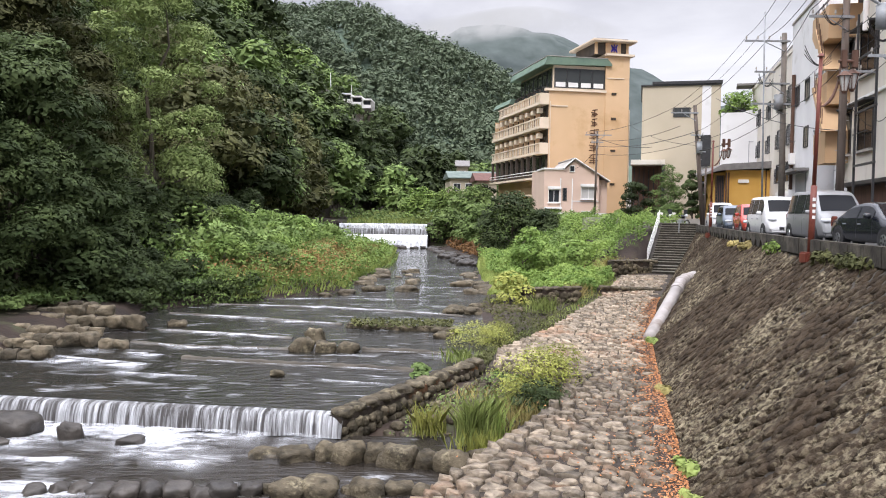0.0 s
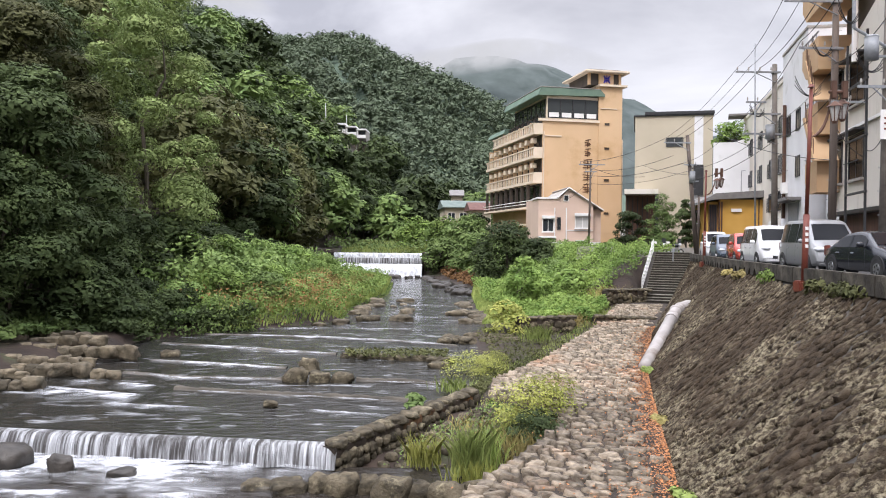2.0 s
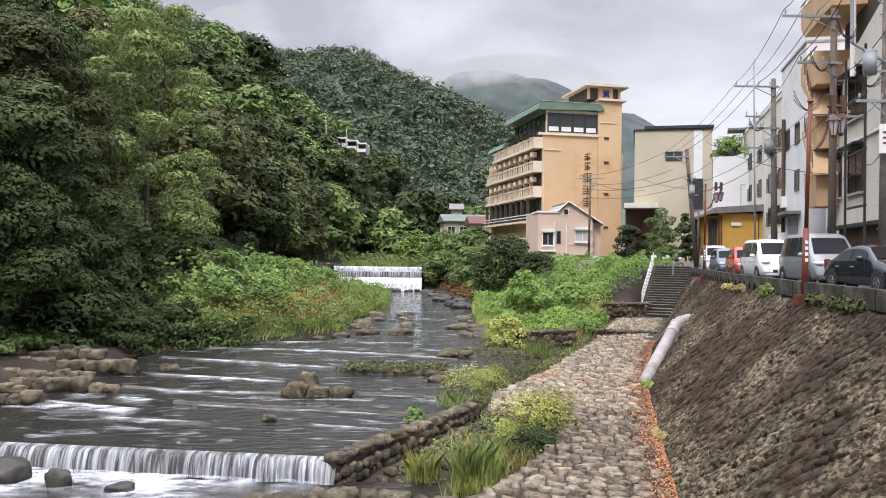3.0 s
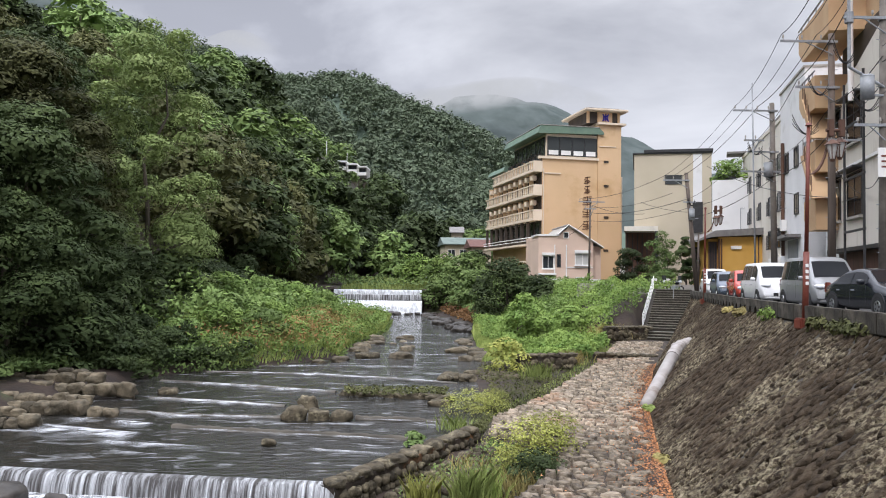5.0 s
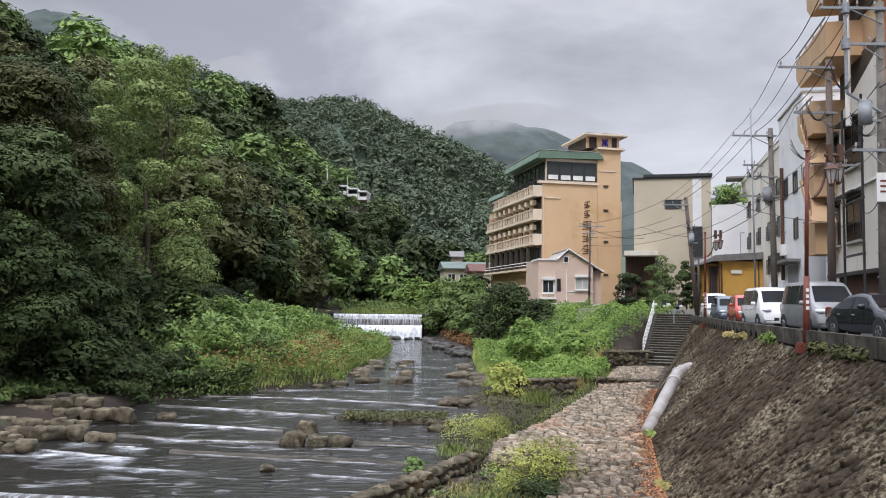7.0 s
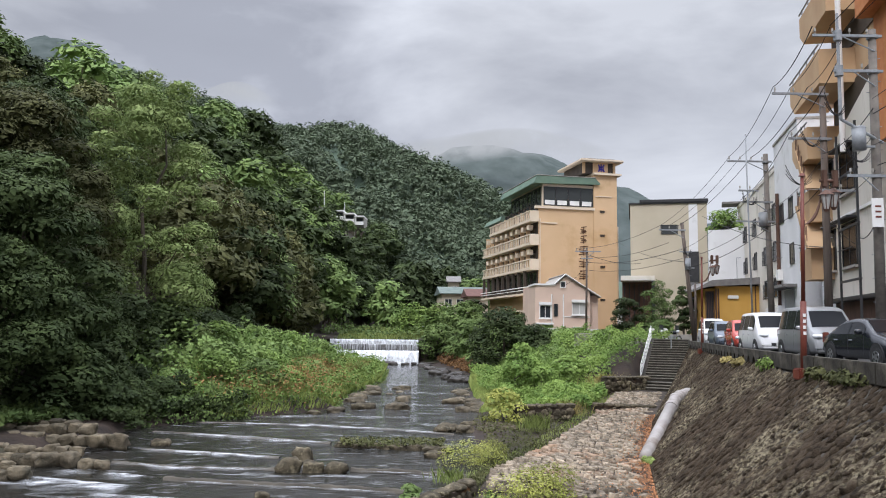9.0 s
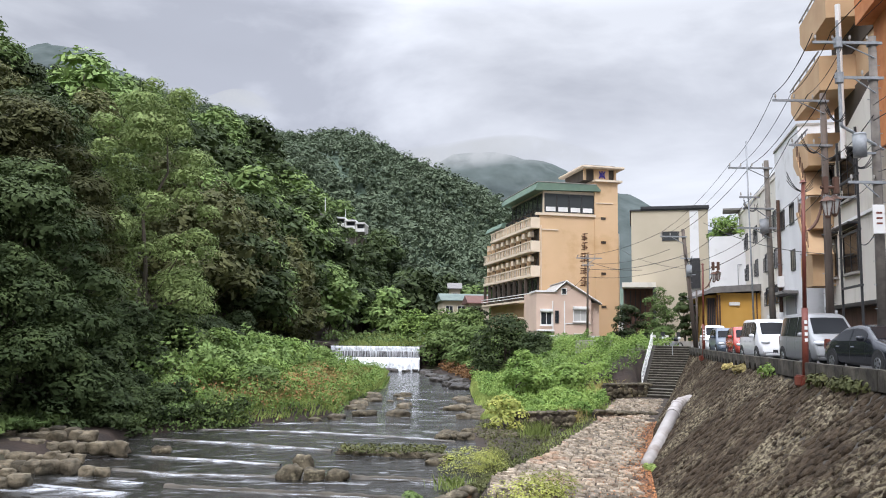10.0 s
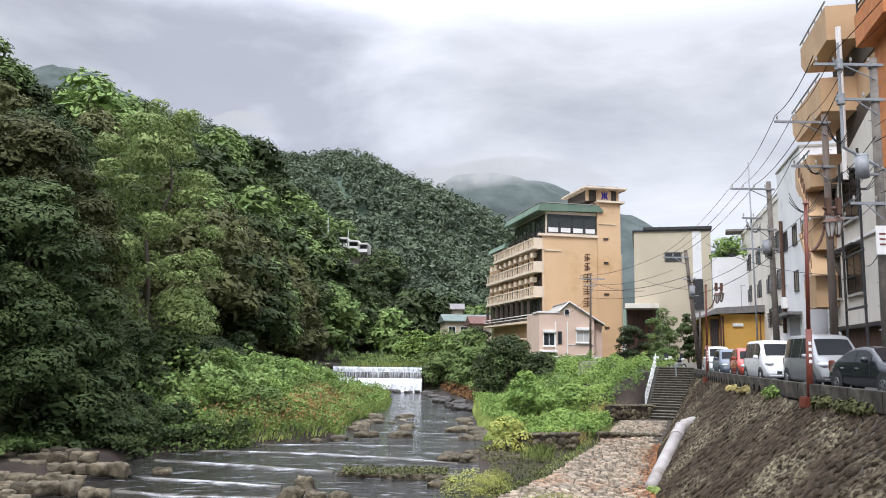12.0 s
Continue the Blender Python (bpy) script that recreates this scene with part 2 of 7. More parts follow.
def water(name, base, foam_at, scale, stretch, rough=0.12, bump=0.9):
    """River water smoothed by flow: dark gloss with pale streaks of foam along the current."""
    m = bpy.data.materials.new(name)
    m.use_nodes = True
    nt = m.node_tree
    b = nt.nodes["Principled BSDF"]
    b.inputs["IOR"].default_value, b.inputs["Specular IOR Level"].default_value = 1.33, 0.5
    co = nt.nodes.new("ShaderNodeTexCoord")
    mp = nt.nodes.new("ShaderNodeMapping")
    mp.inputs["Scale"].default_value = stretch
    link(nt, co.outputs["Object"], mp.inputs["Vector"])
    n = nt.nodes.new("ShaderNodeTexNoise")
    n.inputs["Scale"].default_value, n.inputs["Detail"].default_value, n.inputs["Roughness"].default_value = scale, 6.0, 0.6
    n.inputs["Distortion"].default_value = 0.6
    link(nt, mp.outputs["Vector"], n.inputs["Vector"])
    r = nt.nodes.new("ShaderNodeValToRGB")
    r.color_ramp.elements[0].position, r.color_ramp.elements[1].position = foam_at
    r.color_ramp.elements[0].color, r.color_ramp.elements[1].color = (*base, 1), (0.82, 0.845, 0.88, 1)
    link(nt, n.outputs["Fac"], r.inputs["Fac"])
    link(nt, r.outputs["Color"], b.inputs["Base Color"])
    r2 = nt.nodes.new("ShaderNodeMapRange")
    r2.inputs["From Min"].default_value, r2.inputs["From Max"].default_value = foam_at
    r2.inputs["To Min"].default_value, r2.inputs["To Max"].default_value = rough, 0.7
    link(nt, n.outputs["Fac"], r2.inputs["Value"])
    link(nt, r2.outputs["Result"], b.inputs["Roughness"])
    n2 = nt.nodes.new("ShaderNodeTexNoise")
    n2.inputs["Scale"].default_value, n2.inputs["Detail"].default_value = 3.6, 6.0
    link(nt, mp.outputs["Vector"], n2.inputs["Vector"])
    bp = nt.nodes.new("ShaderNodeBump")
    bp.inputs["Strength"].default_value, bp.inputs["Distance"].default_value = bump, 0.16
    link(nt, n2.outputs["Fac"], bp.inputs["Height"])
    link(nt, bp.outputs["Normal"], b.inputs["Normal"])
    return m


M_WATER = water("river_water", (0.022, 0.021, 0.018), (0.56, 2.6), 1.5, (0.45, 1.1, 1), 0.10, 0.65)
M_WATER_FAST = water("fast_water", (0.026, 0.022, 0.018), (0.60, 0.98), 0.9, (0.5, 1.5, 1), 0.14, 0.5)


def foam_alpha(name, scale, stretch):
    """White water thinning out to clear at its edges, in streaks."""
    m = bpy.data.materials.new(name)
    m.use_nodes = True
    nt = m.node_tree
    b = nt.nodes["Principled BSDF"]
    b.inputs["Base Color"].default_value = (0.86, 0.885, 0.92, 1)
    b.inputs["Roughness"].default_value = 0.6
    co = nt.nodes.new("ShaderNodeTexCoord")
    mp = nt.nodes.new("ShaderNodeMapping")
    mp.inputs["Scale"].default_value = stretch
    link(nt, co.outputs["Object"], mp.inputs["Vector"])
    n = nt.nodes.new("ShaderNodeTexNoise")
    n.inputs["Scale"].default_value, n.inputs["Detail"].default_value, n.inputs["Roughness"].default_value = scale, 7.0, 0.68
    link(nt, mp.outputs["Vector"], n.inputs["Vector"])
    at = nt.nodes.new("ShaderNodeAttribute")
    at.attribute_name = "foam"
    r = nt.nodes.new("ShaderNodeMapRange")
    r.inputs["From Min"].default_value, r.inputs["From Max"].default_value = 0.36, 0.78
    link(nt, n.outputs["Fac"], r.inputs["Value"])
    mu = nt.nodes.new("ShaderNodeMath")
    mu.operation = "MULTIPLY"
    link(nt, r.outputs["Result"], mu.inputs[0])
    link(nt, at.outputs["Fac"], mu.inputs[1])
    link(nt, mu.outputs["Value"], b.inputs["Alpha"])
    return m


M_SPRAY = foam_alpha("thin_foam", 1.3, (0.8, 1.6, 1))
M_FALL_WHITE = water("white_fall", (0.34, 0.35, 0.37), (0.32, 0.60), 1.0, (3.0, 1.0, 1.2), 0.5)
M_FALL = water("falling_water", (0.075, 0.07, 0.068), (0.42, 0.76), 1.0, (9.0, 1.0, 0.35), 0.3)


# ---- mesh helpers ----
def part(name, bm, material, parent=None, label="", smooth=False):
    me = bpy.data.meshes.new(name)
    bm.normal_update()
    bm.to_mesh(me)
    bm.free()
    if smooth:
        me.polygons.foreach_set("use_smooth", [True] * len(me.polygons))
    me.materials.append(material)
    ob = new(name, me)
    ob.parent = parent
    return tagged(ob, label)


def from_arrays(name, verts, faces, material, smooth=False, parent=None):
    """One mesh object from arrays of vertices and of faces with equal numbers of corners."""
    verts, faces = np.asarray(verts, dtype=np.float32), np.asarray(faces, dtype=np.int32)
    me = bpy.data.meshes.new(name)
    k = faces.shape[1]
    me.vertices.add(len(verts))
    me.vertices.foreach_set("co", verts.ravel())
    me.loops.add(faces.size)
    me.loops.foreach_set("vertex_index", faces.ravel())
    me.polygons.add(len(faces))
    me.polygons.foreach_set("loop_start", np.arange(0, faces.size, k, dtype=np.int32))
    me.polygons.foreach_set("loop_total", np.full(len(faces), k, dtype=np.int32))
    if smooth:
        me.polygons.foreach_set("use_smooth", np.ones(len(faces), dtype=bool))
    me.update(calc_edges=True)
    me.materials.append(material)
    ob = new(name, me)
    ob.parent = parent
    return ob


def thing(name, x, y, z, turn, label, category, group="", kind=""):
    ob = new(name)
    ob.empty_display_size = 0.2
    ob.matrix_basis = pose(x, y, z, 0, 0, turn)
    return tagged(ob, label, category, group, kind)


def box(bm, x0, x1, y0, y1, z0, z1, bevel=0.0):
    m = Matrix.Translation(((x0 + x1) / 2, (y0 + y1) / 2, (z0 + z1) / 2)) @ Matrix.Diagonal((x1 - x0, y1 - y0, z1 - z0, 1))
    made = bmesh.ops.create_cube(bm, size=1, matrix=m)["verts"]
    if bevel:
        bmesh.ops.bevel(bm, geom=list({e for v in made for e in v.link_edges}), offset=bevel, segments=2, affect="EDGES")
    return bm


def cyl(bm, a, b, r0, r1=None, n=10):
    a, b = Vector(a), Vector(b)
    m = Matrix.Translation((a + b) / 2) @ (b - a).to_track_quat("Z", "Y").to_matrix().to_4x4()
    bmesh.ops.create_cone(bm, cap_ends=True, segments=n, radius1=r0, radius2=r0 if r1 is None else r1, depth=(b - a).length, matrix=m)
    return bm


def prism(bm, outline, y0, y1):
    """A solid with the outline (x, z) pushed from y0 to y1."""
    lo = [bm.verts.new((x, y0, z)) for x, z in outline]
    hi = [bm.verts.new((x, y1, z)) for x, z in outline]
    bm.faces.new(lo)
    bm.faces.new(hi[::-1])
    for i in range(len(lo)):
        j = (i + 1) % len(lo)
        bm.faces.new((lo[j], lo[i], hi[i], hi[j]))
    bmesh.ops.recalc_face_normals(bm, faces=bm.faces[:])
    return bm


def bm0():
    return bmesh.new()


def rock(bm, x, y, z, sx, sy, sz, seed, rough=0.30, sub=3, turn=0.0, square=0.72):
    """A weathered boulder: a rounded lump pushed about by noise, its base sunk a little."""
    made = bmesh.ops.create_icosphere(bm, subdivisions=sub, radius=1.0)["verts"]
    c, s = math.cos(turn), math.sin(turn)
    for v in made:
        p = v.co.copy()
        for k in range(3):
            p[k] = math.copysign(abs(p[k]) ** square, p[k])
        q = Vector((seed * 3.1, seed * 1.7, seed))
        p *= 1 + rough * 1.5 * noise.noise(p * 1.0 + q) + rough * 0.8 * noise.noise(p * 2.3 + q) + rough * 0.4 * noise.noise(p * 5.0 + q)
        p = Vector((p.x * sx, p.y * sy, p.z * sz))
        v.co = (x + p.x * c - p.y * s, y + p.x * s + p.y * c, z + p.z)
    return bm


def lerp_line(points, t):
    """x at t on a line given as (t, x) points."""
    a = np.asarray(points)
    return np.interp(t, a[:, 0], a[:, 1])


def sm(a, b, v):
    u = np.clip((np.asarray(v, dtype=float) - a) / (b - a), 0, 1)
    return u * u * (3 - 2 * u)


# ---- plan: banks, path, wall, all as (y, x) ----
BANK_L = [(0, -16), (20, -16), (28, -15.5), (37, -14.2), (40, -14), (43.5, -10.3), (49, -6), (55, -6.3), (72, -4.7), (90, -5.3), (104, -12), (109, -13.6), (140, -14), (400, -16)]
BANK_R = [(0, -3.5), (14, -0.8), (17, 0.9), (20.2, 2.6), (21, -0.6), (26, 0.6), (33, 2.2), (41, 1.6), (50, 3.0), (56, 2.7), (73, 3.0), (92, 0.5), (110, -2.1), (140, -1), (400, 6)]
PATH_L = [(0, -5.3), (13.9, -0.35), (16.5, 0.95), (19.1, 2.2), (21.7, 3.4), (23.8, 3.3), (25.4, 1.6), (27.9, 2.0), (32, 3.96), (34, 4.92), (36.8, 5.98), (43.3, 8.6), (56, 13.0)]
FOOT = [(0, 1.4), (14, 4.5), (18.3, 5.45), (25.4, 6.95), (30.9, 8.2), (40.9, 11.1), (53.5, 15.6), (56.5, 16.5), (66, 18.9)]
TOP = [(0, 6.8), (16.8, 9.3), (22.2, 10.13), (31.9, 12.1), (53.9, 17.2), (56.5, 18.0), (66, 20.6), (120, 32), (400, 95)]
PATH_Z = [(0, 0.9), (14, 1.0), (26, 1.15), (31, 1.2), (41, 1.4), (47, 1.75), (53, 1.95), (60, 2.3)]
WATER_Z = [(0, 0.3), (20.3, 0.35), (21.0, 0.84), (28, 0.9), (33, 0.97), (38, 1.02), (50, 1.1), (72, 1.2), (107, 1.32), (108, 4.3), (400, 6)]
EDGE_R = [(0, 9), (56, 18.0), (63, 17.5), (68, 15.5), (85, 10.5), (97, 8.0), (110, 3.2), (130, 3), (400, 12)]
FOOT_HILL = [(0, -21), (30, -20), (45, -19), (60, -19.5), (80, -19), (110, -18.5), (180, -15.5), (240, -15), (400, -60)]
COPING = [(0, -30), (19.6, -20), (19.7, -2.4), (25.3, 1.35), (25.4, 1.4), (60, 6)]
ROAD_Z = 5.0


def ground_z(x, y):
    x, y = np.broadcast_arrays(np.asarray(x, dtype=float), np.asarray(y, dtype=float))
    bl, br, wz = lerp_line(BANK_L, y), lerp_line(BANK_R, y), lerp_line(WATER_Z, y)
    z = wz - 0.45
    # left bank, then the wooded hillside
    d = bl - x
    left = wz + 0.15 + (0.10 + 0.16 * sm(40, 48, y) - 0.20 * sm(68, 88, y)) * np.clip(d, 0, 10) + 0.3 * sm(0, 1.2, d)
    dh = np.clip(lerp_line(FOOT_HILL, y) - x, 0, None)
    rise = ((19 + 5 * sm(60, 90, y) + 14 * sm(140, 200, y)) * (1 - np.exp(-dh / 24)) + 0.22 * dh) * sm(8, 30, y)
    rise = rise * (1 - 0.6 * sm(190, 270, y))
    # a knoll that carries the terrace building
    rise = rise + 17 * np.exp(-((x + 27) ** 2 + (y - 234) ** 2) / 1500.0)
    left = left + rise
    z = np.where(d > 0, np.maximum(z, left), z)
    # right bank
    e = x - br
    pl, ft, tp, pz = lerp_line(PATH_L, y), lerp_line(FOOT, y), lerp_line(TOP, y), lerp_line(PATH_Z, y)
    near = np.where(x < pl, np.minimum(wz + 0.1 + 0.05 * e, pz - 0.25), np.where(x < ft, pz - 0.12, pz - 0.12 + (ROAD_Z - 0.25 - pz) * np.clip((x - ft) / (tp - ft), 0, 1)))
    near = np.where(x > tp, ROAD_Z - 0.06, near)
    ed = lerp_line(EDGE_R, y)
    plate = ROAD_Z - 0.06 + 0.9 * sm(72, 100, y)
    far = wz + 0.2 + (plate - wz - 0.2) * sm(0.15, 1.0, e / np.maximum(ed - br, 0.5)) 
    k = sm(54, 58, y)
    right = near * (1 - k) + far * k
    z = np.where(e > 0, np.maximum(z, right), z)
    # the sunken corner between the sloping river wall and the path
    pit = (x > lerp_line(COPING, y)) & (x < pl - 0.1) & (y < 25.3)
    z = np.where(pit, np.minimum(z, 0.22 + 0.085 * np.clip(y - 18, 0, 9)), z)
    # the stairs are cut into the slope
    cut = 1.6 + 0.5 * np.clip(y - 57.3, 0, 20)
    z = np.where((x > 13.0 + 0.42 * (y - 54)) & (x < 17.5 + 0.45 * (y - 54)) & (y > 53) & (y < 62.4), np.minimum(z, cut), z)
    return z


def grid_sheet(xs, ys, fn):
    X, Y = np.meshgrid(xs, ys)
    Z = fn(X, Y)
    v = np.stack([X, Y, Z], -1).reshape(-1, 3)
    nx, ny = len(xs), len(ys)
    i = (np.arange(ny - 1)[:, None] * nx + np.arange(nx - 1)[None, :]).ravel()
    return v, np.stack([i, i + 1, i + nx + 1, i + nx], 1)


gx = np.concatenate([np.linspace(-2500, -200, 16), np.linspace(-180, -40, 29), np.arange(-38, 36, 0.8), np.linspace(38, 120, 22), np.linspace(150, 2500, 14)])
gy = np.concatenate([np.linspace(-2500, -40, 12), np.arange(-20, 125, 1.0), np.linspace(128, 260, 34), np.linspace(280, 2500, 20)])


def ground_rough(x, y):
    z = ground_z(x, y)
    return z + 0.06 * np.sin(x * 1.7 + y * 0.6) * np.sin(y * 1.3 - x * 0.4)


gv, gf = grid_sheet(gx, gy, ground_rough)
ground = tagged(from_arrays("ground", gv, gf, M_SOIL, True), "brown earth of the valley floor and river banks", "ground", kind="structure")


# ---- water ----
def water_sheet(name, label, y0, y1, z_fn, x_fn, material, dy=0.5, nx=24, wave=0.03):
    ys = np.arange(y0, y1 + 1e-6, dy)
    v = []
    for y in ys:
        a, b = x_fn(y)
        for u in np.linspace(0, 1, nx):
            x = a + (b - a) * u
            v.append((x, y, z_fn(y) + wave * noise.noise(Vector((x * 0.7, y * 1.4, 3.0)))))
    i = (np.arange(len(ys) - 1)[:, None] * nx + np.arange(nx - 1)[None, :]).ravel()
    f = np.stack([i, i + 1, i + nx + 1, i + nx], 1)
    return tagged(from_arrays(name, v, f, material, True), label, "water", kind="structure")


def river_span(y):
    right = float(lerp_line(BANK_R, y)) + 1.0
    left = float(lerp_line(BANK_L, y)) - 1.5
    if y < 21.95:
        # the pool ends along the slanting weir
        left = max(left, -17 + (21.95 - y) * 7.19)
    return left, min(right, float(lerp_line(COPING, y)) - 0.2) if y < 26 else right


water_sheet("water", "dark river pool below the low weir", -15, 20.4, lambda y: 0.33, lambda y: (-24.0, max(3.0, lerp_line(PATH_L, y) + 1)), M_WATER_FAST)
water_sheet("water", "dark shallow river flowing between grassy banks", 19.98, 107, lambda y: lerp_line(WATER_Z, max(y, 21.0)), river_span, M_WATER, 0.6, 30)
water_sheet("water", "river above the waterfall", 107.6, 330, lambda y: 4.42 + 0.004 * (y - 107), river_span, M_WATER, 3.0, 16)

# ---- trees ----
def leaf_cloud(rng, blobs, count, size, droop=0.0, flat=0.6):
    """Many small leaf sprays set over the outside of a set of lumps (x, y, z, rx, ry, rz), facing outwards and up."""
    blobs = np.asarray(blobs, dtype=float)
    w = (blobs[:, 3] * blobs[:, 4] + blobs[:, 4] * blobs[:, 5] + blobs[:, 3] * blobs[:, 5])
    pick = rng.choice(len(blobs), count, p=w / w.sum())
    n = rng.normal(size=(count, 3))
    n /= np.linalg.norm(n, axis=1)[:, None]
    n[:, 2] = np.where(rng.random(count) < 0.60, np.abs(n[:, 2]), n[:, 2])
    r = 1.02 - 0.18 * rng.random(count) ** 2.0 + 0.06 * rng.normal(size=count)
    c = blobs[pick, :3] + n * blobs[pick, 3:] * r[:, None]
    c[:, 2] -= droop * rng.random(count)
    out = n / blobs[pick, 3:]
    out /= np.linalg.norm(out, axis=1)[:, None]
    up = out * (1 - 0.5 * flat) + np.array([0, 0, 0.6 * flat]) + 0.20 * rng.normal(size=(count, 3))
    up /= np.linalg.norm(up, axis=1)[:, None]
    t = np.cross(up, rng.normal(size=(count, 3)))
    t /= np.linalg.norm(t, axis=1)[:, None]
    b = np.cross(up, t)
    s = size * (0.55 + 0.9 * rng.random(count))[:, None]
    v = np.stack([c - t * s, c - b * s * 0.5 - up * s * 0.15, c + t * s, c + b * s * 0.5 - up * s * 0.15], 1).reshape(-1, 3)
    return v, np.arange(count * 4).reshape(-1, 4)


def inner_leaves(rng, blobs, shrink, count, size, flat=0.6):
    """The closer, broader foliage inside each lump, that keeps the light out."""
    inner = np.array(blobs, dtype=float)
    inner[:, 3:] *= shrink
    return leaf_cloud(rng, inner, count, size, 0, flat)


def crown_blobs(rng, height, radius, lumps, low=0.25, cone=0.3, dome=True):
    """Lumps of foliage on the ends of the limbs: over a dome, or up a slender column that narrows to both ends."""
    out = []
    big = min(1.0, 4.6 / math.sqrt(lumps))
    for i in range(lumps):
        u = (i + rng.random()) / lumps
        h = low + (1 - low) * u
        if dome:
            ring = radius * 0.84 * math.sqrt(max(0.0, 1 - u * u)) * (0.62 + 0.38 * rng.random())
        else:
            ring = radius * (1 - cone * abs(h - 0.5) * 2 - 0.55 * max(0, h - 0.6)) * (0.25 + 0.75 * math.sqrt(rng.random())) * 0.80
        a = i * 2.4 + rng.random() * 1.2
        s = radius * (0.22 + 0.27 * rng.random() ** 1.5) * big
        out.append((ring * math.cos(a), ring * math.sin(a), height * h - s * 0.5, s * (1.1 + 0.5 * rng.random()), s * (1.1 + 0.5 * rng.random()), s * (0.62 + 0.28 * rng.random())))
    return out


def tree(name, label, seed, height, radius, lumps, count, size, material, low=0.25, cone=0.3, droop=0.0, flat=0.6, trunk_r=0.22, group="", core=0, shrink=0.80, dome=True):
    """A tree: a tapered, bent trunk with limbs, and a crown of leaf sprays in uneven lumps."""
    rng = np.random.default_rng(seed)
    root = thing(name, 0, 0, 0, 0, label, "tree", group)
    blobs = crown_blobs(rng, height, radius, lumps, low, cone, dome)
    bm = bm0()
    p = Vector((0, 0, -0.6))
    spine = [p]
    for i in range(1, 6):
        spine.append(Vector((rng.normal() * 0.12 * i, rng.normal() * 0.12 * i, height * 0.85 * i / 5)))
    for i in range(5):
        cyl(bm, spine[i], spine[i + 1], trunk_r * (1 - i * 0.17), trunk_r * (1 - (i + 1) * 0.17), 7)
    for k in range(min(7, len(blobs))):
        b = blobs[(k * 5 + 1) % len(blobs)]
        q = Vector(b[:3])
        base = spine[min(4, max(1, int(q.z / height * 5) - 1))]
        cyl(bm, base, q, trunk_r * 0.4, trunk_r * 0.1, 5)
    part("trunk", bm, M_BARK, root)
    v, f = leaf_cloud(rng, blobs, count, size, droop, flat)
    if core:
        v2, f2 = inner_leaves(rng, blobs, shrink, core, size * 2.2, flat)
        v, f = np.concatenate([v, v2]), np.concatenate([f, f2 + len(v)])
    from_arrays("crown", v, f, material, False, root)
    return root


def scatter_trees(kinds, spots, seed):
    """Set a copy of one of the kinds at each spot (x, y, size)."""
    rng = np.random.default_rng(seed)
    for x, y, s in spots:
        src = kinds[int(rng.integers(len(kinds)))]
        c = copy_thing(src, pose(x, y, float(ground_z(x, y)) - 0.2, 0, 0, float(rng.random() * 360)))
        c.scale = (s, s, s * float(0.9 + 0.25 * rng.random()))


def place(ob, x, y, turn=0.0, s=1.0, dz=0.0):
    ob.matrix_basis = pose(x, y, float(ground_z(x, y)) - 0.2 + dz, 0, 0, turn)
    ob.scale = (s, s, s)
    return ob


# kinds for the wooded slope, each first one set where it stands
wood_label = "broadleaf tree with a dense dark-green crown on the slope"
near_kinds = [
    place(tree("broadleaf_tree", wood_label, 11, 12, 4.9, 40, 13000, 0.10, M_LEAF_DARK, 0.25, flat=0.45, group="riverside wood", core=6500, shrink=0.82), -20.5, 39.5, 0, 0.95),
    place(tree("broadleaf_tree", wood_label, 12, 12, 5.0, 40, 13000, 0.10, M_LEAF_OLIVE, 0.25, flat=0.5, group="riverside wood", core=6500, shrink=0.82), -23.5, 45, 0, 0.95),
    place(tree("broadleaf_tree", wood_label, 13, 11, 5.0, 36, 13000, 0.10, M_LEAF_DARK, 0.25, flat=0.6, group="riverside wood", core=6500, shrink=0.82), -27, 52)]
mid_kinds = [
    place(tree("broadleaf_tree", wood_label, 21, 13, 5.8, 24, 2700, 0.22, M_LEAF_DARK, 0.38, flat=0.6, group="hillside wood", core=1700, shrink=0.82), -19, 78),
    place(tree("broadleaf_tree", wood_label, 22, 12, 6.0, 22, 2700, 0.22, M_LEAF_MID, 0.38, flat=0.8, group="hillside wood", core=1700, shrink=0.82), -21, 88),
    place(tree("broadleaf_tree", wood_label, 23, 13, 5.4, 24, 2700, 0.21, M_LEAF_OLIVE, 0.38, group="hillside wood", core=1700, shrink=0.82), -19, 100)]
rng = np.random.default_rng(5)
spots = [(-19.3, 36, 0.67), (-23, 34.5, 0.79), (-26, 40, 0.88), (-30, 46, 0.58), (-31, 53, 0.56), (-21.5, 30, 0.79), (-25, 31, 0.88), (-19.5, 44, 0.60), (-33, 60, 0.56), (-26, 60, 0.60), (-22, 48.5, 0.65)]
scatter_trees(near_kinds, spots, 3)
spots = []
for y in np.arange(62, 250, 7.6):
    f0 = float(lerp_line(FOOT_HILL, y))
    for d in np.arange(0.5, 75, 7.2):
        x, yy = f0 - d + rng.normal() * 1.4, y + rng.normal() * 1.6
        if x / yy < (-0.62 if yy < 100 else -0.52) or (y < 66 and d < 9) or (-36 < x < -16 and 222 < yy < 242):
            continue
        spots.append((x, yy, (0.68 + 0.50 * rng.random()) * (0.85 if d < 3 else 1.0) * (0.70 if x / yy < -0.36 and yy < 90 else 1.0) * (0.30 if -44 < x < -10 and 178 < yy < 242 else 1.0)))
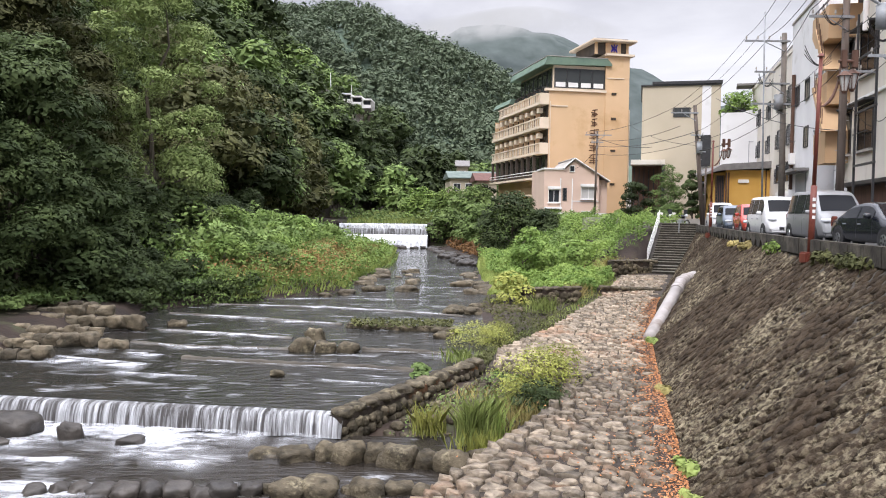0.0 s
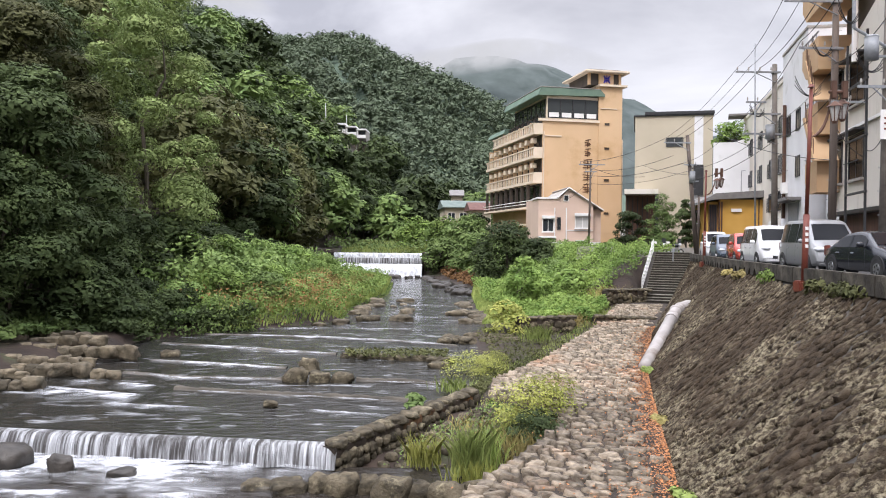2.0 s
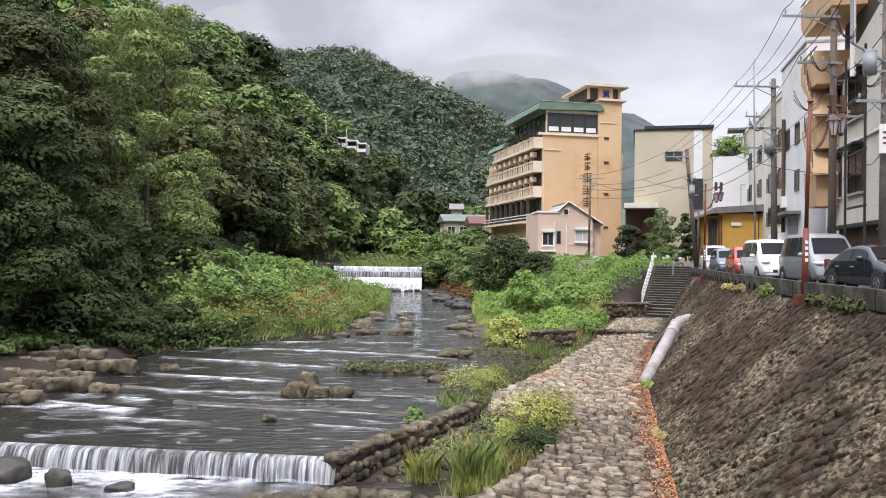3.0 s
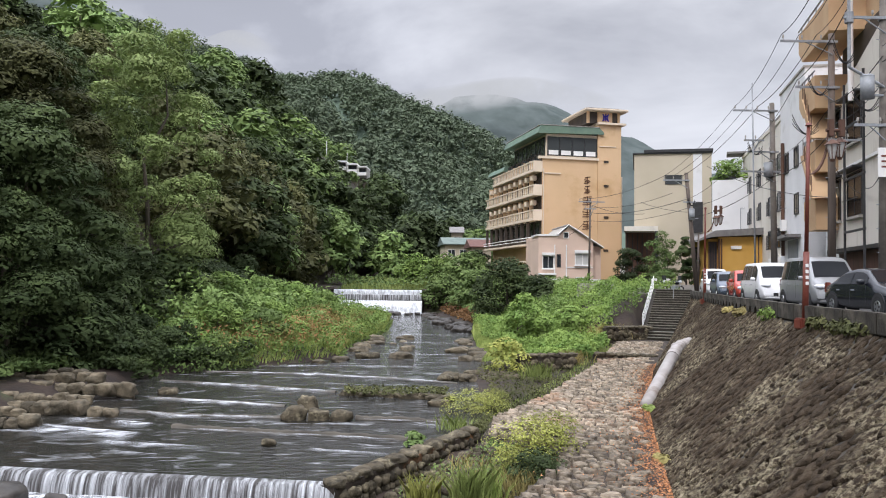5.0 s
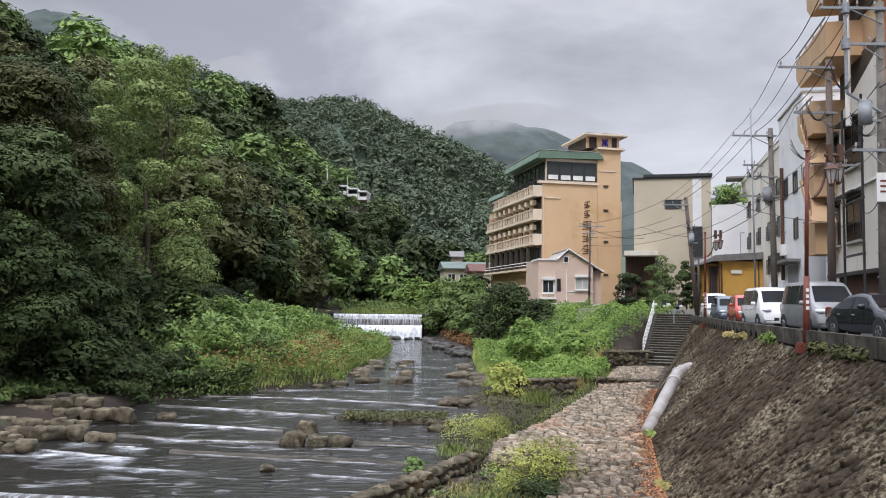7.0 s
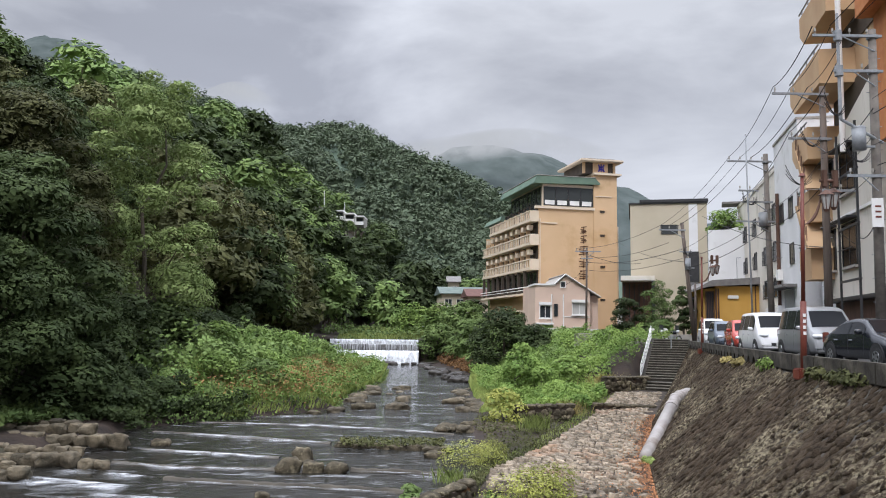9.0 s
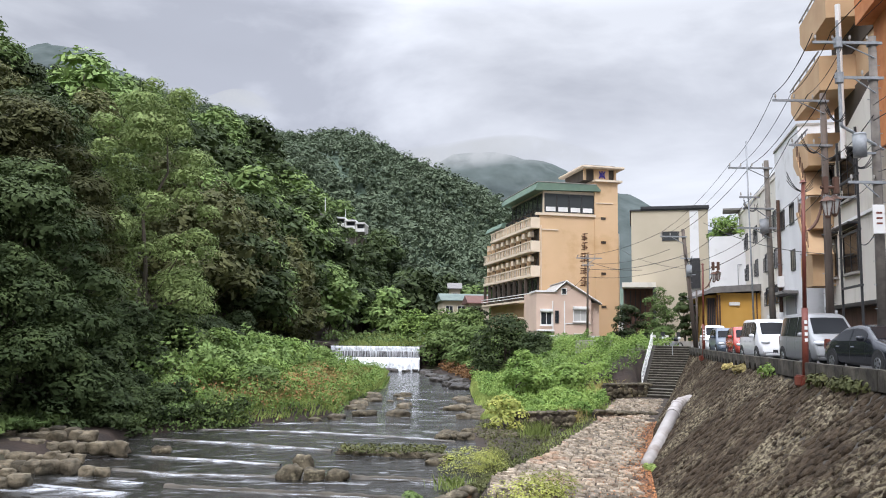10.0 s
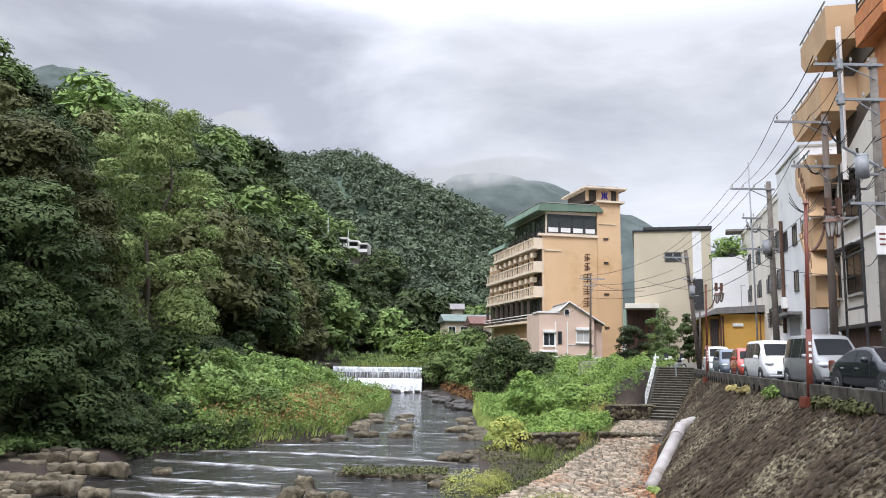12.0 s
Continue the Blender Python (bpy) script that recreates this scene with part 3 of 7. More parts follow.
far_kinds = [
    place(tree("broadleaf_tree", wood_label, 24, 13, 6.2, 17, 900, 0.38, M_LEAF_DARK, 0.38, group="hillside wood", core=620, shrink=0.82), -22, 118),
    place(tree("broadleaf_tree", wood_label, 25, 12, 6.2, 16, 900, 0.38, M_LEAF_MID, 0.38, flat=0.75, group="hillside wood", core=620, shrink=0.82), -28, 126)]
scatter_trees(mid_kinds, [q for q in spots if q[1] < 108], 4)
scatter_trees(far_kinds, [q for q in spots if q[1] >= 108], 14)
place(tree("willow_tree", "tall pale-green willow with fine feathery foliage", 31, 18.6, 5.4, 90, 36000, 0.08, M_LEAF_WILLOW, 0.06, 0.25, 0.5, 0.2, core=9000, shrink=0.8, dome=False), -19.0, 52.5)
shrub = place(tree("shrub", "spreading dark-green riverside shrub with layered leaves", 41, 4.0, 2.5, 24, 3600, 0.11, M_LEAF_DARK, 0.05, 0.2, 0.3, 0.7, 0.09, group="riverside shrubs", core=1400, shrink=0.82), -18.0, 46.5)
shrub2 = place(tree("shrub", "spreading green riverside shrub with layered leaves", 42, 3.6, 2.5, 24, 3600, 0.11, M_LEAF_DARK, 0.05, 0.2, 0.3, 0.7, 0.09, group="riverside shrubs", core=1400, shrink=0.82), -17.2, 51)
scatter_trees([shrub, shrub2], [(-17.6, 38, 0.95), (-17.0, 41.5, 0.8), (-20.3, 35, 0.9), (-18.2, 57, 1.1), (-17.6, 63, 1.0), (-17.2, 70, 0.9), (-16.6, 78, 0.9), (-16.6, 87, 0.9), (-17, 96, 0.9), (-17.5, 103, 0.8), (-22.4, 32, 0.9), (-16.0, 43.5, 0.45), (-15.4, 40.6, 0.5), (-16.2, 38.6, 0.55), (-14.4, 42.6, 0.45), (-15.8, 39.5, 0.55)], 6)


# ---- mountains ----
def ridge_sheet(name, label, y_foot, y_top, x0, x1, top, z_foot, material, nx=120, ny=40, rough=4.0, back=0.35):
    """A hillside that climbs from its foot to an uneven crest and falls away behind it."""
    xs = np.linspace(x0, x1, nx)
    rows = np.linspace(0, 1 + back, ny)
    v = []
    for u in rows:
        for x in xs:
            zt = float(np.interp(x, [p[0] for p in top], [p[1] for p in top]))
            k = math.sin(min(u, 1.0) * math.pi / 2) if u <= 1 else 1 - 1.2 * (u - 1)
            y = y_foot + (y_top - y_foot) * u
            p = Vector((x * 0.02, y * 0.02, 1.0))
            z = z_foot + (zt - z_foot) * k + rough * 3 * noise.noise(p) * min(1, 2.2 - 2 * abs(u - 0.5)) * 0.8
            v.append((x * (0.55 + 0.45 * min(u, 1.0)) if name == "wooded_mountain" else x, y, z))
    i = (np.arange(ny - 1)[:, None] * nx + np.arange(nx - 1)[None, :]).ravel()
    f = np.stack([i, i + 1, i + nx + 1, i + nx], 1)
    return tagged(from_arrays(name, v, f, material, True), label, "mountain", kind="structure"), np.array(v).reshape(ny, nx, 3)


CREST = [(-320, 130), (-240, 130), (-170, 121), (-137, 111), (-97, 103), (-70, 97), (-44, 95), (-21, 86), (0, 77), (22, 64), (37, 55), (48, 42), (70, 34), (140, 22), (260, 16)]
mountain, mg = ridge_sheet("wooded_mountain", "steep mountainside under dense green forest", 215, 400, -320, 260, CREST, 8, mat("mountain_floor", (0.05, 0.08, 0.055), (0.075, 0.11, 0.075), 0.1))

# forest green turned blue-grey: the haze of distance is painted into the colour
M_HAZE_HILL = mat("forest_with_haze_colour", (0.062, 0.076, 0.072), (0.100, 0.118, 0.114), 0.03, rough=1.0, spec=0.0, bump=1.0, bump_scale=0.12)
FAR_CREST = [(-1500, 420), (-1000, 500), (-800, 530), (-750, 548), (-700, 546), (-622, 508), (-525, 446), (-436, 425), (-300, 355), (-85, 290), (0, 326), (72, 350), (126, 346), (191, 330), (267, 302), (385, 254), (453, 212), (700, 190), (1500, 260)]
ridge_sheet("far_mountain", "distant forested mountain veiled by low cloud", 1100, 1500, -1500, 1500, FAR_CREST, 20, M_HAZE_HILL, 160, 24, 6.0)


def far_woods(seed, count, leaves, size):
    """Crowns of the forest that covers the mountainside, joined."""
    r = np.random.default_rng(seed)
    ny, nx = mg.shape[:2]
    vs, fs, n0 = [], [], 0
    for _ in range(count):
        a, b = r.random() * (ny * 0.80), r.random() * (nx - 1)
        p = mg[int(a), int(b)] + (mg[min(int(a) + 1, ny - 1), int(b)] - mg[int(a), int(b)]) * (a % 1) + (mg[int(a), min(int(b) + 1, nx - 1)] - mg[int(a), int(b)]) * (b % 1)
        if not -0.40 < p[0] / p[1] < 0.16:
            continue
        s = 3.4 + 2.8 * r.random()
        blobs = [(p[0] + r.normal() * 0.38 * s, p[1] + r.normal() * 0.38 * s, p[2] + s * (0.35 + 0.8 * r.random()), s * (0.30 + 0.25 * r.random()), s * (0.30 + 0.25 * r.random()), s * (0.28 + 0.22 * r.random())) for _ in range(5)]
        v, f = leaf_cloud(r, blobs, leaves, size, 0, 0.7)
        v2, f2 = inner_leaves(r, blobs, 0.82, 46, size * 2.0)
        v, f = np.concatenate([v, v2]), np.concatenate([f, f2 + len(v)])
        vs.append(v)
        fs.append(f + n0)
        n0 += len(v)
    return np.concatenate(vs), np.concatenate(fs)


fv, ff = far_woods(77, 6000, 84, 0.44)
tagged(from_arrays("forest", fv, ff, M_FAR_WOODS), "dense green forest covering the mountainside", "forest", kind="stuff")

# ---- low cloud on the far summits ----
def cloud_material():
    m = bpy.data.materials.new("low_cloud")
    m.use_nodes = True
    nt = m.node_tree
    nt.nodes.remove(nt.nodes["Principled BSDF"])
    # daylight on the cloud is put in as emission, near the sky's brightness
    em = nt.nodes.new("ShaderNodeEmission")
    em.inputs["Color"].default_value, em.inputs["Strength"].default_value = (0.90, 0.945, 1.0, 1), 0.51
    tr = nt.nodes.new("ShaderNodeBsdfTransparent")
    co = nt.nodes.new("ShaderNodeTexCoord")
    n = nt.nodes.new("ShaderNodeTexNoise")
    n.inputs["Scale"].default_value, n.inputs["Detail"].default_value, n.inputs["Roughness"].default_value = 0.014, 6.0, 0.55
    link(nt, co.outputs["Object"], n.inputs["Vector"])
    r = nt.nodes.new("ShaderNodeMapRange")
    r.inputs["From Min"].default_value, r.inputs["From Max"].default_value = 0.25, 0.60
    link(nt, n.outputs["Fac"], r.inputs["Value"])
    at = nt.nodes.new("ShaderNodeAttribute")
    at.attribute_name = "thickness"
    mu = nt.nodes.new("ShaderNodeMath")
    mu.operation = "MULTIPLY"
    link(nt, r.outputs["Result"], mu.inputs[0])
    link(nt, at.outputs["Fac"], mu.inputs[1])
    mx = nt.nodes.new("ShaderNodeMixShader")
    link(nt, mu.outputs["Value"], mx.inputs["Fac"])
    link(nt, tr.outputs["BSDF"], mx.inputs[1])
    link(nt, em.outputs["Emission"], mx.inputs[2])
    link(nt, mx.outputs["Shader"], nt.nodes["Material Output"].inputs["Surface"])
    return m


M_CLOUD = cloud_material()


def low_cloud(x, y, z, half, high):
    """A self-glowing sheet for a soft bank of cloud bulging towards the valley, thinning out to nothing at its rim."""
    us, ws = np.linspace(-1, 1, 33), np.linspace(-1, 1, 17)
    U, W = np.meshgrid(us, ws)
    d = np.clip(1 - U ** 2 - W ** 2, 0, 1)
    v = np.stack([x + U * half, y - 60 * d, z + W * high + 8 * np.sin(U * 5 + x)], -1).reshape(-1, 3)
    i = (np.arange(16)[:, None] * 33 + np.arange(32)[None, :]).ravel()
    ob = from_arrays("backdrop_cloud", v, np.stack([i, i + 1, i + 34, i + 33], 1), M_CLOUD, True)
    ob.data.attributes.new("thickness", "FLOAT", "POINT").data.foreach_set("value", (0.95 * sm(0.3, 0.95, d)).astype(np.float32).ravel())
    return tagged(ob, "low grey cloud resting on the mountain summit", "cloud", kind="structure")


low_cloud(95, 1300, 300, 250, 34)
low_cloud(-345, 1300, 376, 110, 26)

# ---- weirs and falls ----
def fall_sheet(name, label, a, b, z_top, z_low, throw, material, nx=80, curve=0.12):
    """A thin sheet of water bending over a sill from a to b and dropping."""
    v = []
    prof = [(0.35, 0.0), (0.0, 0.0), (-0.35 * throw, -0.10), (-0.75 * throw, -0.45), (-throw, -1.0)]
    ax, ay = a
    bx, by = b
    ln = math.hypot(bx - ax, by - ay)
    nxv, nyv = (by - ay) / ln, -(bx - ax) / ln
    for u in np.linspace(0, 1, nx):
        w = curve * noise.noise(Vector((u * ln * 1.6, 0, z_top)))
        for d, h in prof:
            d2 = d - (w if d < 0 else 0)
            v.append((ax + (bx - ax) * u - nxv * d2, ay + (by - ay) * u - nyv * d2, z_top + h * (z_top - z_low) + 0.02))
    k = len(prof)
    i = (np.arange(nx - 1)[:, None] * k + np.arange(k - 1)[None, :]).ravel()
    f = np.stack([i, i + 1, i + k + 1, i + k], 1)
    return tagged(from_arrays(name, v, f, material, True), label, "waterfall", kind="structure")


def sill(label, a, b, z0, z1, thick=0.5):
    d = Vector((b[0] - a[0], b[1] - a[1], 0))
    bm = box(bm0(), 0, d.length, 0.03, thick, z0, z1, 0.04)
    ob = part("weir_sill", bm, M_CONCRETE)
    ob.matrix_basis = pose(a[0], a[1], 0, 0, 0, math.degrees(math.atan2(d.y, d.x)))
    return tagged(ob, label, "weir", kind="structure")


sill("dark wet concrete sill of the low weir", (-17, 21.95), (-2.3, 19.92), -0.5, 0.80)
fall_sheet("waterfall", "thin curtain of white water falling over the low weir", (-17, 21.95), (-2.42, 19.92), 0.86, 0.33, 0.28, M_FALL, 200)


def foam_band(label, pts, width, z, material, seed, nx=110, power=1.0):
    """A low, uneven ridge of white water along a line, thick at the step and thinning downstream."""
    v, dens = [], []
    L = np.array(pts, dtype=float)
    t = np.linspace(0, len(L) - 1, nx)
    px, py = np.interp(t, range(len(L)), L[:, 0]), np.interp(t, range(len(L)), L[:, 1])
    prof = ((0.22, 0.0, 0.0), (0.08, 0.018, 1.0), (-0.10, 0.02, 0.95), (-0.40, 0.015, 0.55), (-0.75, 0.012, 0.22), (-1.1, 0.01, 0.0))
    for i in range(nx):
        e = min(1.0, 5.0 * i / nx, 5.0 * (nx - 1 - i) / nx)
        g = 0.60 + 1.1 * noise.noise(Vector((px[i] * 0.55, seed * 1.7, 0))) + 0.5 * noise.noise(Vector((px[i] * 1.8, seed * 2.3, 0)))
        w = width * (0.7 + 0.6 * noise.noise(Vector((px[i] * 0.9, seed, 0))))
        wob = 0.12 * noise.noise(Vector((px[i] * 0.8, seed, 5)))
        for o, h, d in prof:
            v.append((px[i], py[i] + o * w + wob, z + h + 0.012 * noise.noise(Vector((px[i] * 1.5, o * 3, seed)))))
            dens.append(min(1.0, max(0.0, d * e * g * power)))
    k = len(prof)
    i = (np.arange(nx - 1)[:, None] * k + np.arange(k - 1)[None, :]).ravel()
    f = np.stack([i, i + 1, i + k + 1, i + k], 1)
    ob = from_arrays("white_water", v, f, material, True)
    ob.data.attributes.new("foam", "FLOAT", "POINT").data.foreach_set("value", np.array(dens, dtype=np.float32))
    return tagged(ob, label, "water", kind="structure")


foam_band("churning white water at the foot of the weir", [(-17, 21.7), (-10, 20.75), (-2.5, 19.7)], 2.8, 0.40, M_SPRAY, 3, 160, 2.1)
foam_band("boiling white water below the weir", [(-17, 21.2), (-10, 20.3), (-4.5, 19.7)], 3.4, 0.41, M_SPRAY, 4, 160, 2.6)
foam_band("churning white water at the foot of the weir", [(-14, 20.6), (-9, 20.0), (-6, 19.6)], 2.2, 0.40, M_SPRAY, 6, 120, 1.6)


def river_step(label, pts, z, high, seed, nx=90):
    """A low, worn lip of stones in mortar across the bed, rough along its top."""
    L = np.array(pts, dtype=float)
    t = np.linspace(0, len(L) - 1, nx)
    px, py = np.interp(t, range(len(L)), L[:, 0]), np.interp(t, range(len(L)), L[:, 1])
    v = []
    for i in range(nx):
        h = high * (0.75 + 0.5 * noise.noise(Vector((px[i] * 1.9, seed, 0))) + 0.35 * noise.noise(Vector((px[i] * 5.0, seed, 2))))
        w = 0.10 * noise.noise(Vector((px[i] * 1.3, seed, 7)))
        for o, k in ((-0.16, -1.2), (-0.12, 0.75), (-0.02, 1.0), (0.14, 0.95), (0.34, -0.6)):
            v.append((px[i], py[i] + o + w, z + k * h))
    i = (np.arange(nx - 1)[:, None] * 5 + np.arange(4)[None, :]).ravel()
    return tagged(from_arrays("weir_sill", v, np.stack([i, i + 1, i + 6, i + 5], 1), M_CONCRETE, True), label, "weir", kind="structure")


STEPS = [
    ([(-12.3, 41.9), (-6.5, 41.2), (-2.3, 40.0), (1.0, 38.2)], 1.06, 0.03, 1.5, 1.5), ([(-13.1, 38.3), (-8.7, 36.9), (-4.4, 35.2)], 1.02, 0.04, 1.7, 1.9),
    ([(-11.8, 33.2), (-8.8, 32.5), (-5.9, 31.5)], 0.97, 0.04, 1.5, 1.6), ([(-11.8, 30.25), (-9.4, 29.3), (-5.5, 29.1)], 0.95, 0.05, 1.2, 1.3),
    ([(-2.9, 29.1), (-0.8, 28.8), (1.2, 28.1)], 0.93, 0.12, 0.5, 1.0), ([(-8.9, 27.2), (-5.3, 26.4), (-3.0, 26.05), (-0.8, 25.5)], 0.90, 0.12, 0.6, 1.3)]
for k, (pts, z, high, w, pw) in enumerate(STEPS):
    river_step("dark worn stone step across the shallow river", pts, z, high, 20 + k)
    foam_band("line of white water below a stone step", [(x, y - 0.10) for x, y in pts], w * 0.8, z + 0.02, M_SPRAY, 20 + k, 120, pw)
for k, (pts, w, z, pw) in enumerate([
        ([(-13.4, 27.3), (-11.3, 26.4), (-9.4, 25.8)], 2.3, 0.92, 2.2), ([(-13.0, 28.5), (-11.0, 28.0), (-9.6, 27.6)], 1.4, 0.93, 1.5), ([(-10.6, 24.9), (-8.3, 24.4), (-6.5, 24.1)], 1.0, 0.90, 0.9), ([(-3.9, 24.1), (-1.3, 23.4)], 0.5, 0.90, 0.9),
        ([(-12, 44), (-6, 45), (2, 44.6)], 1.2, 1.10, 0.7), ([(-4, 52), (0, 51.5), (2.4, 52)], 1.2, 1.14, 0.7), ([(-4.2, 60), (-1, 61), (2, 60)], 1.4, 1.17, 0.6), ([(-4, 68), (-1, 69), (2.4, 68)], 1.4, 1.21, 0.6),
        ([(-10.5, 17.9), (-7, 17.5), (-5, 17.6)], 1.3, 0.37, 1.3), ([(-13, 16.4), (-9, 16.1), (-6.5, 15.9)], 1.6, 0.37, 1.7), ([(-9, 15.0), (-6, 15.1), (-4, 14.9)], 1.0, 0.37, 1.4)]):
    foam_band("streak of white water in the current", pts, w, z, M_SPRAY, 40 + k, 110, pw)

# the far two-step waterfall
sill("dark stone sill of the far waterfall", (-13.9, 107.6), (-2.1, 107.6), 2.0, 4.36, 1.2)
sill("dark stone step of the far waterfall", (-13.7, 105.8), (-2.0, 105.8), 0.5, 3.05, 1.9)
fall_sheet("waterfall", "upper white fall over the broken far sill", (-13.9, 107.6), (-2.1, 107.6), 4.42, 3.78, 0.2, M_FALL_WHITE, 90)
sill("grey stone shelf between the two far falls", (-13.8, 106.9), (-2.05, 106.9), 1.5, 3.74, 0.9)
fall_sheet("waterfall", "thin grey film of water over the middle shelf", (-13.8, 106.4), (-2.05, 106.4), 3.80, 3.06, 0.2, M_FALL, 90)
fall_sheet("waterfall", "broad white lower fall spreading over stone steps", (-13.4, 105.6), (-2.0, 105.6), 3.02, 1.30, 1.5, M_FALL_WHITE, 90)

# ---- path ----
py_ = np.arange(6, 61, 0.5)
pv = []
for y in py_:
    a, b, z = float(lerp_line(PATH_L, y)), float(lerp_line(FOOT, y)), float(lerp_line(PATH_Z, y))
    for x, dz in ((a - 0.5, -0.75), (a - 0.12, -0.1), (a + (b - a) * 0.25, 0.0), (a + (b - a) * 0.5, 0.02), (a + (b - a) * 0.75, 0.0), (b + 0.1, 0.02)):
        pv.append((x, y, z + dz))
i = (np.arange(len(py_) - 1)[:, None] * 6 + np.arange(5)[None, :]).ravel()
pavement = tagged(from_arrays("pavement", pv, np.stack([i, i + 1, i + 7, i + 6], 1), M_MORTAR, True), "riverside path of rough cobbles with brown litter", "path", kind="structure")


def cobble_mesh(name, seed, sides=8):
    """A worn flat stone with an uneven outline and a domed top."""
    r = np.random.default_rng(seed)
    bm = bm0()
    rings = []
    rad = 0.5 * (1 + 0.11 * r.normal(size=sides))
    for k, (s, h) in enumerate(((1.0, -0.10), (0.97, 0.018), (0.85, 0.046))):
        rings.append([bm.verts.new((rad[i] * s * math.cos(6.283 * i / sides), rad[i] * s * math.sin(6.283 * i / sides), h + 0.012 * r.normal() * k)) for i in range(sides)])
    for a, b in zip(rings, rings[1:]):
        for i in range(sides):
            bm.faces.new((a[i], a[(i + 1) % sides], b[(i + 1) % sides], b[i]))
    bm.faces.new(rings[-1])
    me = bpy.data.meshes.new(name)
    bm.normal_update()
    bm.to_mesh(me)
    bm.free()
    me.polygons.foreach_set("use_smooth", [True] * len(me.polygons))
    return me


def raw(me):
    v = np.empty(len(me.vertices) * 3, dtype=np.float32)
    me.vertices.foreach_get("co", v)
    return v.reshape(-1, 3), [list(p.vertices) for p in me.polygons]


def join_copies(name, meshes, mats_list, material, parent, smooth=True):
    """Copies of small meshes, joined into one."""
    verts, faces, n0 = [], [], 0
    raws = [raw(m) for m in meshes]
    for k, m in mats_list:
        v, f = raws[k]
        mm = np.array(m)
        verts.append(v @ mm[:3, :3].T + mm[:3, 3])
        faces += [[a + n0 for a in g] for g in f]
        n0 += len(v)
    me = bpy.data.meshes.new(name)
    me.from_pydata(np.concatenate(verts).tolist(), [], faces)
    me.polygons.foreach_set("use_smooth", [smooth] * len(me.polygons))
    me.materials.append(material)
    ob = new(name, me)
    ob.parent = parent
    return tagged(ob, kind="stuff")


cobbles = [cobble_mesh("cobble", 100 + k, 7 + k % 3) for k in range(10)]
for me in cobbles:
    me.materials.append(M_COBBLE)
rng = np.random.default_rng(8)
cobble_spots = []
y = 10.5
while y < 53:
    a, b, z = float(lerp_line(PATH_L, y)), float(lerp_line(FOOT, y)), float(lerp_line(PATH_Z, y))
    depth = 0.29 + 0.09 * rng.random()
    x = a - 0.1 + rng.random() * 0.2
    while x < b - 0.35:
        w = 0.22 + 0.34 * rng.random()
        if x + w < b - 0.12 - 0.4 * rng.random():
            m = pose(x + w / 2, y + rng.normal() * 0.03, z + 0.02 + 0.012 * rng.normal(), rng.normal() * 3, rng.normal() * 3, 14 + rng.normal() * 9) @ Matrix.Diagonal((w * 0.98, depth * (0.80 + 0.30 * rng.random()), 0.8 + 0.8 * rng.random(), 1))
            cobble_spots.append((int(rng.integers(10)), m))
        x += w + 0.015
    y += depth + 0.005

# ---- retaining wall ----
wy = np.arange(2, 54.1, 0.5)
wv = []
for y in wy:
    a, b, z = float(lerp_line(FOOT, y)), float(lerp_line(TOP, y)), float(lerp_line(PATH_Z, y)) - 0.05
    for x, zz in ((a, z), (a + (b - a) / 3, z + (4.98 - z) / 3), (a + (b - a) * 2 / 3, z + (4.98 - z) * 2 / 3), (b, 4.98), (b + 0.5, 4.98), (b + 0.5, 0.5)):
        wv.append((x, y, zz))
i = (np.arange(len(wy) - 1)[:, None] * 6 + np.arange(5)[None, :]).ravel()
wall = tagged(from_arrays("retaining_wall", wv, np.stack([i, i + 1, i + 7, i + 6], 1), M_WALLJOINT), "sloping dark rubble-stone retaining wall with lichen", "wall", kind="structure")


def wall_point(y, u):
    a, b, z = float(lerp_line(FOOT, y)), float(lerp_line(TOP, y)), float(lerp_line(PATH_Z, y))
    return Vector((a + (b - a) * u, y, z + (4.96 - z) * u))


def wall_stone_mesh(name, seed):
    """A rough squarish stone on one corner, its face bulging."""
    r = np.random.default_rng(seed)
    bm = bm0()
    pts = [(0.5, 0.0), (0.30, 0.27), (0.0, 0.5), (-0.27, 0.28), (-0.5, 0.0), (-0.28, -0.27), (0.0, -0.5), (0.28, -0.26)]
    jit = 1 + 0.10 * r.normal(size=8)
    rings = []
    for s, h in ((1.0, -0.08), (0.96, 0.05), (0.72, 0.10)):
        rings.append([bm.verts.new((p[0] * s * jit[i], p[1] * s * jit[i], h + 0.02 * r.normal())) for i, p in enumerate(pts)])
    for a, b in zip(rings, rings[1:]):
        for i in range(8):
            bm.faces.new((a[i], a[(i + 1) % 8], b[(i + 1) % 8], b[i]))
    bm.faces.new(rings[-1])
    me = bpy.data.meshes.new(name)
    bm.normal_update()
    bm.to_mesh(me)
    bm.free()
    me.polygons.foreach_set("use_smooth", [True] * len(me.polygons))
    return me


